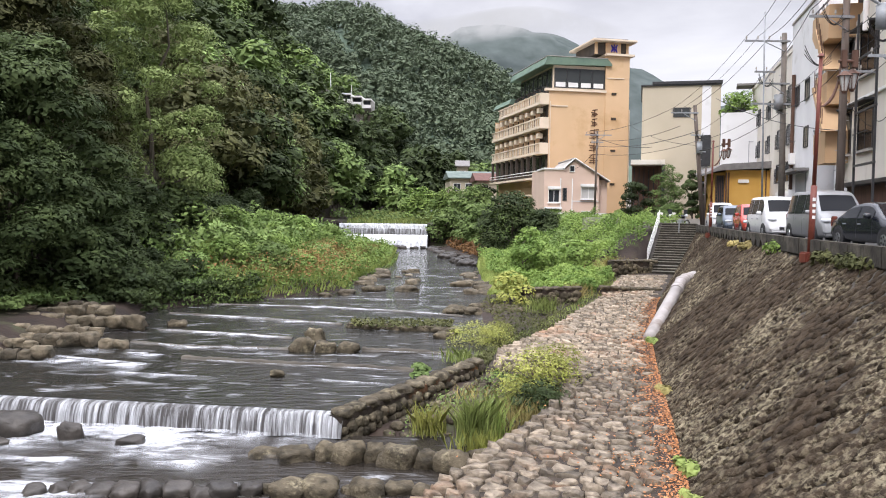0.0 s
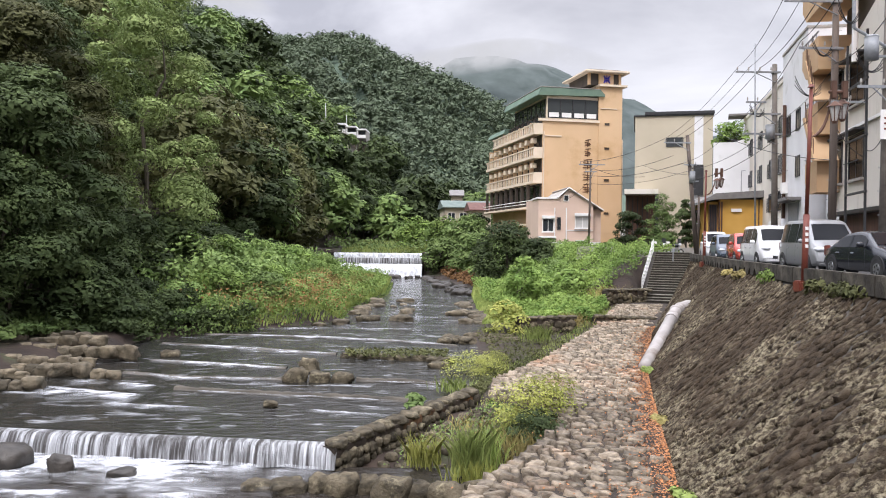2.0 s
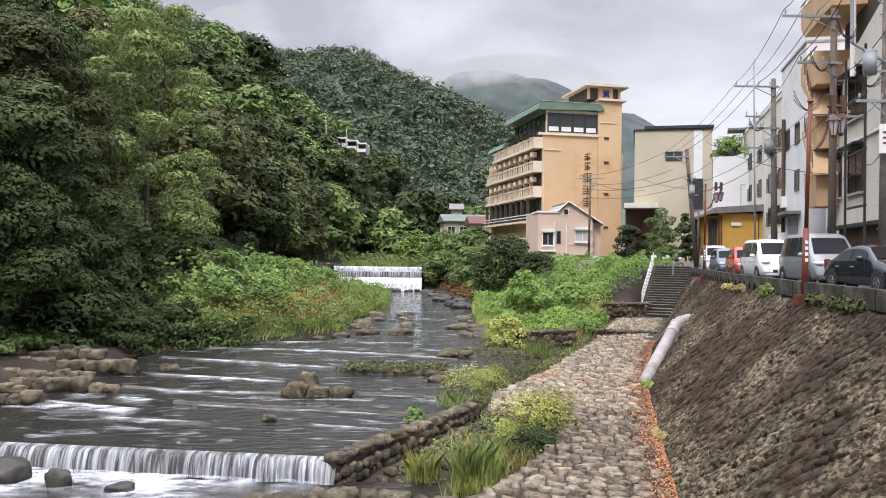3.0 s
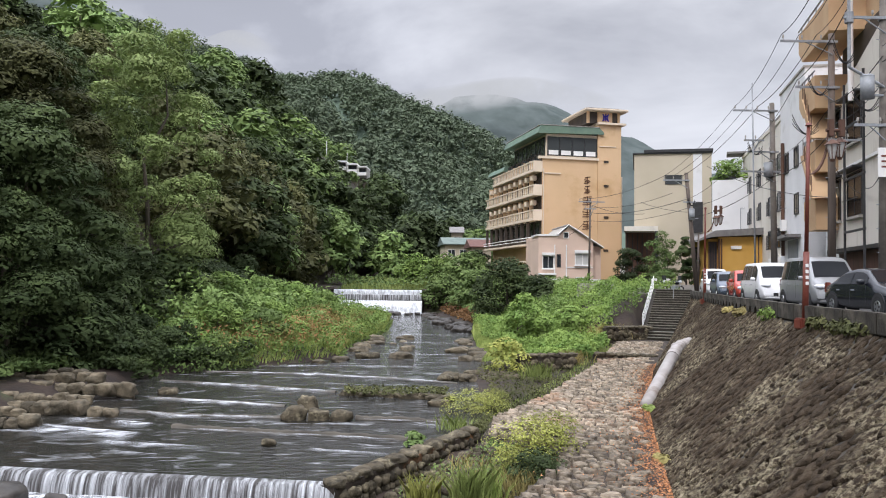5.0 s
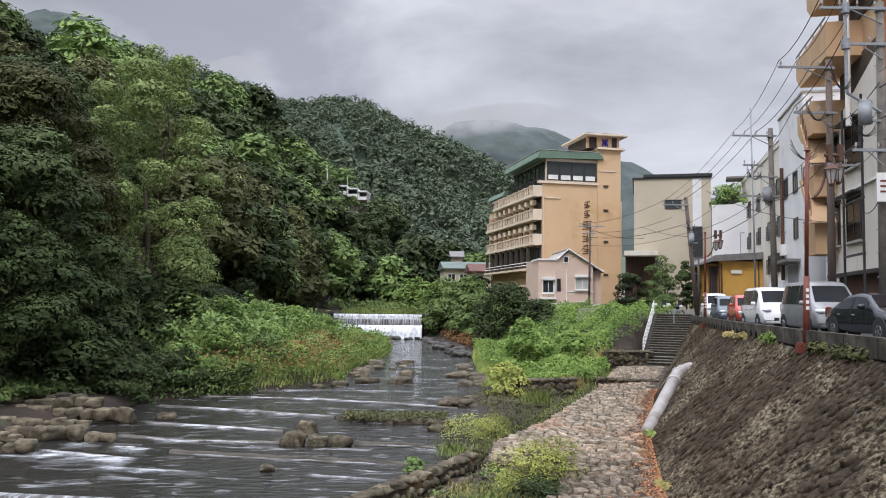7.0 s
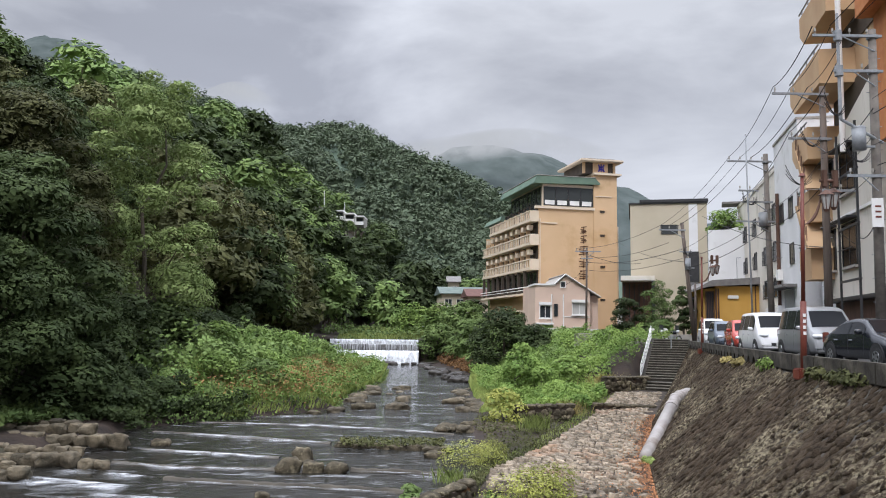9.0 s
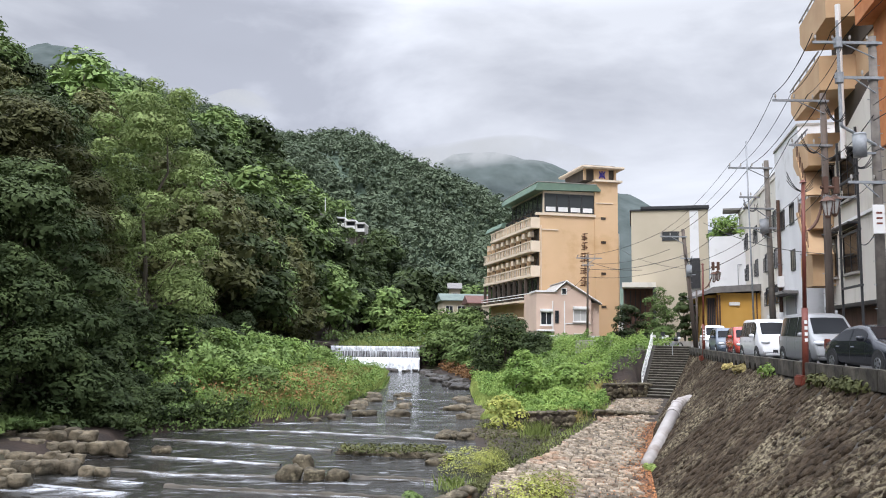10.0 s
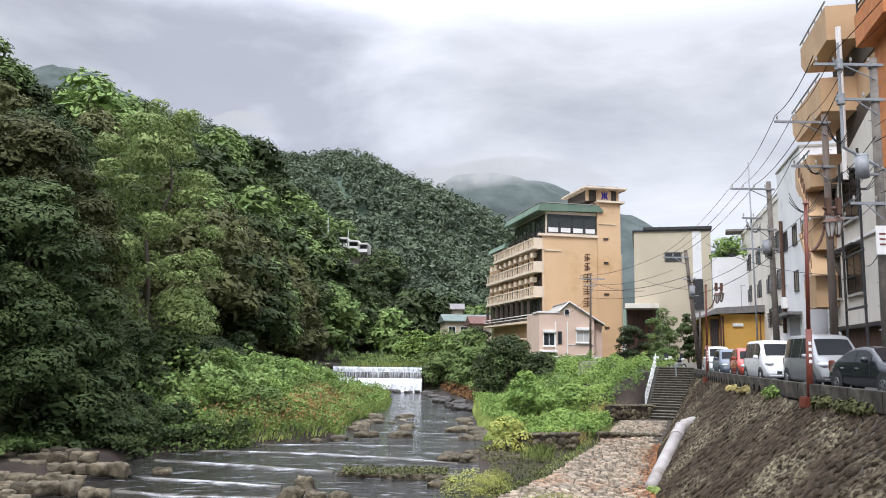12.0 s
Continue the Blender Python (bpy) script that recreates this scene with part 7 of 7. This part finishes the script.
car("white people carrier parked in the row", 15.2, 36.6, -98, L, 1.72, van_top(L, 1.88), 1.03, 0.20, (L / 2 - 1.22, L / 2 - 0.60), (-L / 2 + 0.05, -L / 2 + 0.20), (-L / 2 + 0.30, L / 2 - 1.05), M_PAINT_WHITE, 0.30, "van")
L = 3.6
car("small red hatchback parked in the row", 16.5, 42.6, -100, L, 1.6, hatch_top(L, 1.62), 0.98, 0.25, (L / 2 - 1.42, L / 2 - 0.90), (-L / 2 + 0.08, -L / 2 + 0.36), (-L / 2 + 0.45, L / 2 - 1.2), M_PAINT_RED, 0.28, "car", 2)
L = 3.8
car("slate blue hatchback parked in the row", 17.6, 48.4, -100, L, 1.66, hatch_top(L, 1.62), 0.97, 0.25, (L / 2 - 1.42, L / 2 - 0.90), (-L / 2 + 0.08, -L / 2 + 0.36), (-L / 2 + 0.45, L / 2 - 1.2), M_PAINT_BLUE, 0.29, "car", 2)
L = 3.6
car("small white van parked at the end of the row", 19.3, 55.6, -101, L, 1.62, van_top(L, 1.88), 1.0, 0.16, (L / 2 - 1.22, L / 2 - 0.60), (-L / 2 + 0.05, -L / 2 + 0.20), (-L / 2 + 0.30, L / 2 - 1.05), M_PAINT_WHITE, 0.28, "van", 2)


def motorbike(x, y, z, turn, label):
    b = thing("motorbike", x, y, z, turn, label, "motorbike", "motorbikes by the stairs")
    for cx in (-0.68, 0.70):
        bm = bm0()
        for k in range(16):
            t0, t1 = 6.2832 * k / 16, 6.2832 * (k + 1) / 16
            cyl(bm, (cx + 0.27 * math.cos(t0), 0, 0.31 + 0.27 * math.sin(t0)), (cx + 0.27 * math.cos(t1), 0, 0.31 + 0.27 * math.sin(t1)), 0.05, None, 6)
        wh = part("wheel", bm, M_TYRE, b)
        part("hub", cyl(bm0(), (cx, -0.06, 0.31), (cx, 0.06, 0.31), 0.09, None, 10), M_RIM, wh)
    part("engine", box(bm0(), -0.3, 0.3, -0.17, 0.17, 0.28, 0.62, 0.06), M_GALV, b)
    part("fuel_tank", rock(bm0(), 0.15, 0, 0.85, 0.33, 0.16, 0.15, 5, 0.05), M_PAINT_BLACK, b, "", True)
    part("seat", box(bm0(), -0.75, -0.05, -0.14, 0.14, 0.74, 0.86, 0.05), M_TRIM, b)
    part("fork", cyl(bm0(), (0.70, 0, 0.31), (0.45, 0, 1.05), 0.05, None, 8), M_RIM, b)
    part("handlebar", cyl(bm0(), (0.42, -0.36, 1.08), (0.42, 0.36, 1.08), 0.025, None, 8), M_TRIM, b)
    part("windshield", box(bm0(), 0.50, 0.53, -0.2, 0.2, 1.0, 1.45, 0.02), M_GLASS_BLUE, b)
    part("headlight", rock(bm0(), 0.6, 0, 0.95, 0.11, 0.12, 0.11, 9, 0.02), M_LAMP, b, "", True)
    part("top_box", box(bm0(), -1.0, -0.65, -0.2, 0.2, 0.86, 1.2, 0.05), M_WHITE, b)
    return b


motorbike(18.4, 66.0, 5.05, -70, "white motorbike parked at the head of the stairs")
motorbike(19.7, 66.3, 5.05, -60, "black scooter with a white box by the stairs")
street_kerb = part("kerb", box(bm0(), 12, 26, 68.5, 68.8, 4.6, 5.75, 0.03), M_PALE_CONCRETE)
tagged(street_kerb, "low tan garden wall along the street", "wall", kind="structure")

# ---- white drain pipe ----
dp = thing("drain_pipe", 0, 0, 0, 0, "fat white plastic drain pipe bending out of the wall", "pipe")
bends = [Vector((11.75, 37.2, 3.16)), Vector((11.2, 36.6, 3.08)), Vector((10.9, 36.3, 2.98)), Vector((10.55, 35.7, 2.72)), Vector((8.02, 30.6, 1.25))]
for k, (a, b) in enumerate(zip(bends, bends[1:])):
    bm = cyl(bm0(), a, b, 0.27, None, 18)
    part("pipe_length", bm, M_PIPE, dp, "", True)
for k in (1, 2, 3):
    part("elbow", rock(bm0(), *bends[k], 0.27, 0.27, 0.27, 1, 0.0, 3), M_PIPE, dp, "", True)
d = (bends[4] - bends[3]).normalized()
part("collar", cyl(bm0(), bends[3] + d * 0.1, bends[3] + d * 0.32, 0.30, None, 18), M_PIPE, dp)


# ---- street lamps ----
def lantern(parent, x, y, z):
    lan = new("lantern")
    lan.parent = parent
    lan.location = (x, y, z)
    lan.scale = (0.72, 0.72, 0.72)
    bm = bm0()
    bmesh.ops.create_cone(bm, cap_ends=True, segments=6, radius1=0.10, radius2=0.24, depth=0.55, matrix=Matrix.Translation((0, 0, -0.4)))
    part("glass", bm, M_CURTAIN, lan, "frosted lantern glass")
    for k in range(6):
        t = k * math.pi / 3
        part("cage_bar", cyl(bm0(), (0.105 * math.cos(t), 0.105 * math.sin(t), -0.68), (0.245 * math.cos(t), 0.245 * math.sin(t), -0.12), 0.018, None, 5), M_BROWN, lan)
    bm = bm0()
    bmesh.ops.create_cone(bm, cap_ends=True, segments=6, radius1=0.31, radius2=0.05, depth=0.2, matrix=Matrix.Translation((0, 0, -0.02)))
    part("cap", bm, M_BROWN, lan)
    part("base", cyl(bm0(), (0, 0, -0.76), (0, 0, -0.66), 0.07, 0.11, 6), M_BROWN, lan)
    return lan


def lamp_post(x, y, z0, z1, lean, label, arm=1.0, turn=0):
    p = thing("street_lamp", x, y, z0, turn, label, "street lamp", "street lamps")
    h = z1 - z0
    part("sleeve", cyl(bm0(), (0, 0, 0), (lean * 0.35, 0, h * 0.35), 0.085, 0.08, 12), M_RED, p, "", True)
    part("post", cyl(bm0(), (lean * 0.35, 0, h * 0.35), (lean, 0, h), 0.055, 0.048, 12), M_RED, p, "", True)
    part("cap", cyl(bm0(), (lean, 0, h), (lean, 0, h + 0.08), 0.1, 0.04, 12), M_RED, p)
    for k in range(4):
        part("marker_bar", box(bm0(), lean * 0.25 - 0.05, lean * 0.25 + 0.03, -0.093, -0.082, h * 0.18 + 0.16 * k, h * 0.18 + 0.16 * k + 0.09), M_WHITE, p)
    part("foot", box(bm0(), -0.22, 0.22, -0.22, 0.22, -0.25, 0.06, 0.04), M_RED, p)
    bm = bm0()
    pts = [Vector((lean * 0.8 + arm * 0.85 * math.sin(t), 0, h - 1.35 + 1.1 * (1 - math.cos(t)))) for t in np.linspace(0, math.pi / 2, 7)]
    rings = [[bm.verts.new(q + Vector((0.045 * math.cos(u) * math.cos(e), 0.045 * math.sin(u), -0.045 * math.cos(u) * math.sin(e)))) for u in np.linspace(0, 2 * math.pi, 9)[:-1]] for q, e in zip(pts, np.linspace(0, math.pi / 2, 7))]
    for r0, r1 in zip(rings, rings[1:]):
        for k in range(8):
            bm.faces.new((r0[k], r0[(k + 1) % 8], r1[(k + 1) % 8], r1[k]))
    part("curved_arm", bm, M_BROWN, p, "", True)
    part("cross_bar", cyl(bm0(), (lean + arm * 0.75, 0, h - 0.12), (lean + arm * 1.45, 0, h - 0.12), 0.045, None, 8), M_BROWN, p)
    for k in (0.95, 1.42):
        part("finial", box(bm0(), lean + arm * k - 0.07, lean + arm * k + 0.07, -0.07, 0.07, h - 0.3, h + 0.18, 0.02), M_BROWN, p)
    lantern(p, lean + arm * 0.92, -0.12, h - 0.45)
    lantern(p, lean + arm * 1.45, 0.15, h - 0.35)
    return p


lamp_post(9.95, 21.6, 5.0, 10.3, 0.12, "rust-red street lamp with twin hanging lanterns", 0.64)
lamp_post(15.05, 45, 5.0, 10.15, 0.05, "rust-red street lamp with twin hanging lanterns", 0.62)


# ---- utility poles and cables ----
def insulator(parent, x, y, z):
    return part("insulator", cyl(cyl(bm0(), (x, y, z), (x, y, z + 0.16), 0.02, None, 6), (x, y, z + 0.1), (x, y, z + 0.24), 0.05, 0.035, 8), M_PALE_CONCRETE, parent)


def pole(name, label, x, y, z0, top, r, m, arms=(), cans=(), turn=0, steps=True):
    """A pole with cross-arms (height, from, to, insulators) and transformers (height, offset)."""
    p = thing(name, x, y, z0, turn, label, "utility pole", "utility poles")
    tx, ty, tz = top
    part("shaft", cyl(bm0(), (0, 0, -0.3), (tx - x, ty - y, tz - z0), r, r * 0.72, 12), m, p, "", True)
    for h, a, b, n in arms:
        u = (h - z0) / (tz - z0)
        ox, oy = (tx - x) * u, (ty - y) * u
        part("cross_arm", box(bm0(), ox + a, ox + b, oy - 0.18, oy - 0.10, h - z0 - 0.05, h - z0 + 0.05), M_GALV, p)
        part("brace", cyl(bm0(), (ox, oy - 0.14, h - z0 - 0.6), (ox + (a if abs(a) > abs(b) else b) * 0.55, oy - 0.14, h - z0), 0.03, None, 6), M_GALV, p)
        part("clamp", cyl(bm0(), (ox, oy, h - z0 - 0.06), (ox, oy, h - z0 + 0.06), r * 1.05, None, 12), M_GALV, p)
        for k in range(n):
            insulator(p, ox + a + (b - a) * (k + 0.15) / max(n, 1), oy - 0.14, h - z0 + 0.05)
    for h, off, cr, ch in cans:
        can = part("transformer", cyl(bm0(), (off, -0.1, h - z0), (off, -0.1, h - z0 + ch), cr, None, 16), M_GALV, p, "grey transformer can", True)
        part("lid", cyl(bm0(), (off, -0.1, h - z0 + ch), (off, -0.1, h - z0 + ch + 0.06), cr * 1.06, cr * 0.9, 16), M_GALV, can)
        part("bracket", box(bm0(), min(0, off), max(0, off), -0.14, -0.06, h - z0 + 0.1, h - z0 + 0.18), M_GALV, p)
    if steps:
        k = 2.2
        while z0 + k < tz - 0.6:
            u = k / (tz - z0)
            part("climbing_step", cyl(bm0(), ((tx - x) * u - 0.28 * (-1) ** int(k / 0.45), 0, k), ((tx - x) * u, 0, k), 0.014, None, 5), M_GALV, p)
            k += 0.45
    return p


pole("utility_pole", "weathered pole with fittings in front of the house", 15.15, 80, 5.6, (15.26, 80, 14.3), 0.12, M_WOODPOLE, ((13.9, -1.2, 1.4, 3), (13.2, -0.6, 0.6, 2)), steps=False)
pole("utility_pole", "leaning weathered pole with a small transformer", 20.2, 62, 5.0, (19.3, 62, 14.5), 0.19, M_WOODPOLE, ((13.9, -1.9, 0.2, 3), (12.2, -0.5, 0.5, 2)), ((10.8, -0.5, 0.22, 0.85),))
pole("utility_pole", "slim support post beside the leaning pole", 20.55, 63, 5.0, (20.6, 63, 9.8), 0.1, M_WOODPOLE, steps=False)
pole("utility_pole", "grey pole with a transformer and many cables", 20.3, 48, 5.0, (20.15, 48, 16.9), 0.2, M_GREYPOLE, ((16.4, -2.4, 0.3, 4), (13.9, -1.6, 0.3, 3), (12.7, -2.0, 0.4, 2)), ((12.4, -0.42, 0.27, 0.8),))
pole("utility_pole", "dark weathered pole beside the street", 17.8, 36, 5.0, (17.85, 36, 17.4), 0.19, M_WOODPOLE, ((17.0, -2.4, 0.2, 3), (14.9, -1.7, 0.3, 2), (12.5, -0.2, 1.3, 2)))
pole("utility_pole", "tall grey pole with heavy brackets and a transformer", 16.8, 30, 5.0, (16.9, 30, 17.8), 0.2, M_GREYPOLE, ((17.5, -2.4, 0.3, 4), (16.1, -1.6, 0.3, 2), (12.0, -1.2, 0.5, 2)), ((13.0, -0.62, 0.25, 0.85),))
pole("utility_pole", "thin mast with aerial above the roofs", 18.95, 47.5, 5.0, (18.75, 47.5, 18.0), 0.06, M_GALV, ((14.5, -0.6, 0.6, 2),), steps=False)
pole("utility_pole", "distant thin pole between the buildings", 23.9, 110, 5.5, (23.9, 110, 20.5), 0.14, M_WOODPOLE, ((19.5, -0.7, 0.7, 0),), steps=False)
ub = thing("pole_bracket", 15.5, 29.9, 0, 0, "galvanised post bracket with standing insulators", "bracket")
part("upright", cyl(bm0(), (0, 0, 14.2), (0, 0, 18.4), 0.07, 0.05, 10), M_GALV, ub)
part("stay", cyl(bm0(), (0, 0, 14.2), (1.6, 0, 13.3), 0.06, None, 8), M_GALV, ub)
for h in (17.5, 16.1):
    part("collar", cyl(bm0(), (0, 0, h - 0.2), (0, 0, h + 0.2), 0.16, None, 10), M_GALV, ub)


def cable(a, b, sag, r=0.014, n=14):
    a, b = Vector(a), Vector(b)
    cu = bpy.data.curves.new("cable", "CURVE")
    cu.dimensions, cu.bevel_depth, cu.bevel_resolution = "3D", r, 0
    sp = cu.splines.new("POLY")
    sp.points.add(n)
    for k in range(n + 1):
        u = k / n
        p = a.lerp(b, u)
        sp.points[k].co = (p.x, p.y, p.z - sag * 4 * u * (1 - u), 1)
    cu.materials.append(M_CABLE)
    return tagged(new("cable", cu), "black overhead cable sagging between poles", "cable", "overhead cables")


lines = [((14.5, 29.86, 17.85), (15.5, 35.86, 17.3)), ((15.2, 29.86, 17.85), (16.3, 35.86, 17.3)), ((15.9, 29.86, 17.85), (17.1, 35.86, 17.3)), ((15.4, 29.86, 16.4), (16.2, 35.86, 15.2)),
         ((15.5, 35.86, 17.3), (17.9, 47.86, 16.7)), ((16.3, 35.86, 17.3), (18.6, 47.86, 16.7)), ((17.1, 35.86, 17.3), (19.3, 47.86, 16.7)), ((16.2, 35.86, 15.2), (18.7, 47.86, 14.2)), ((17.7, 35.86, 14.0), (20.1, 47.86, 13.4)), ((17.7, 35.86, 12.8), (20.1, 47.86, 12.4)),
         ((17.9, 47.86, 16.7), (17.5, 61.86, 14.2)), ((18.6, 47.86, 16.7), (18.2, 61.86, 14.2)), ((19.3, 47.86, 16.7), (18.9, 61.86, 14.2)), ((18.7, 47.86, 14.2), (19.5, 61.86, 12.5)), ((20.0, 47.86, 13.0), (19.6, 61.86, 11.8)), ((20.0, 47.86, 12.2), (19.6, 61.86, 11.0)),
         ((17.5, 61.86, 14.2), (14.2, 79.86, 14.2)), ((18.2, 61.86, 12.9), (15.2, 79.86, 13.4)), ((19.5, 61.86, 12.5), (15.3, 79.86, 12.8)), ((19.6, 61.86, 11.8), (15.4, 79.86, 12.0)), ((19.6, 61.86, 11.4), (23.9, 109.9, 19.4)),
         ((15.2, 29.86, 17.9), (12.6, 10, 19.5)), ((15.9, 29.86, 17.9), (13.6, 10, 19.5)), ((16.7, 29.8, 15.0), (14.4, 10, 16.8)), ((16.7, 29.8, 14.4), (14.6, 10, 16.0)), ((16.7, 29.8, 13.2), (14.8, 10, 14.6)), ((16.8, 29.8, 12.4), (14.9, 10, 13.4)),
         ((16.7, 29.8, 14.6), (17.7, 35.86, 14.2)), ((16.7, 29.8, 13.6), (17.7, 35.86, 13.2)), ((16.7, 29.8, 12.2), (17.7, 35.86, 12.0)), ((17.7, 35.86, 12.5), (22.5, 45, 12.6)), ((17.7, 35.86, 11.6), (22.0, 41, 10.6)), ((17.8, 36, 9.9), (16.2, 48, 13.0)),
         ((16.8, 29.8, 10.6), (21.2, 39.5, 10.8)), ((20.2, 48, 9.6), (23.6, 52, 8.9)), ((20.2, 48, 11.4), (25.4, 58, 11.5)), ((15.3, 79.86, 13.6), (22, 85, 13.2)), ((15.3, 79.86, 12.6), (13.5, 85, 10.6))]
for k, (a, b) in enumerate(lines):
    cable(a, b, 0.25 + 0.012 * (Vector(b) - Vector(a)).length, 0.016 if k % 3 else 0.022)
# loops of slack cable on the poles
for x, y, z, s in ((17.1, 35.7, 15.0, 0.9), (16.5, 35.7, 13.2, 1.2), (16.0, 29.7, 13.0, 1.0), (15.2, 29.7, 14.8, 0.8), (19.0, 47.7, 14.2, 0.9), (19.6, 61.7, 12.4, 0.6)):
    for k in range(3):
        cable((x - s * 0.5, y, z + 0.2 * k), (x + s * 0.5, y, z - 0.3 + 0.15 * k), 0.35 + 0.15 * k, 0.016, 10)

sg = thing("pole_sign", 16.62, 29.6, 10.0, -4, "small white sign plate fixed to the tall pole", "sign")
part("plate", box(bm0(), -0.22, 0.22, -0.02, 0.02, 0, 1.1, 0.01), M_WHITE, sg)
for k in range(3):
    part("letter_bar", box(bm0(), -0.10, 0.12, -0.03, -0.02, 0.35 + 0.2 * k, 0.42 + 0.2 * k), M_RED, sg)


# ---- loose stones of path and wall: the nearest single, the rest joined ----
cobble_spots.sort(key=lambda q: q[1].translation.y)
stone_spots.sort(key=lambda q: q[1].translation.y)
near_cobbles = [q for q in cobble_spots if q[1].translation.y > 13.0][:300]
for k, m in near_cobbles:
    ob = new("cobble", cobbles[k])
    ob.parent = pavement
    ob.matrix_basis = m
y_far = near_cobbles[-1][1].translation.y
join_copies("cobbles", cobbles, [q for q in cobble_spots if q[1].translation.y > y_far or q[1].translation.y <= 13.0], M_COBBLE, pavement)
near_stones = [q for q in stone_spots if q[1].translation.y > 12.5][:300]
for k, m in near_stones:
    ob = new("stone", wall_stones[k])
    ob.parent = wall
    ob.matrix_basis = m
y_far = near_stones[-1][1].translation.y
join_copies("stones", wall_stones, [q for q in stone_spots if q[1].translation.y > y_far or q[1].translation.y <= 12.5], M_WALLSTONE, wall)
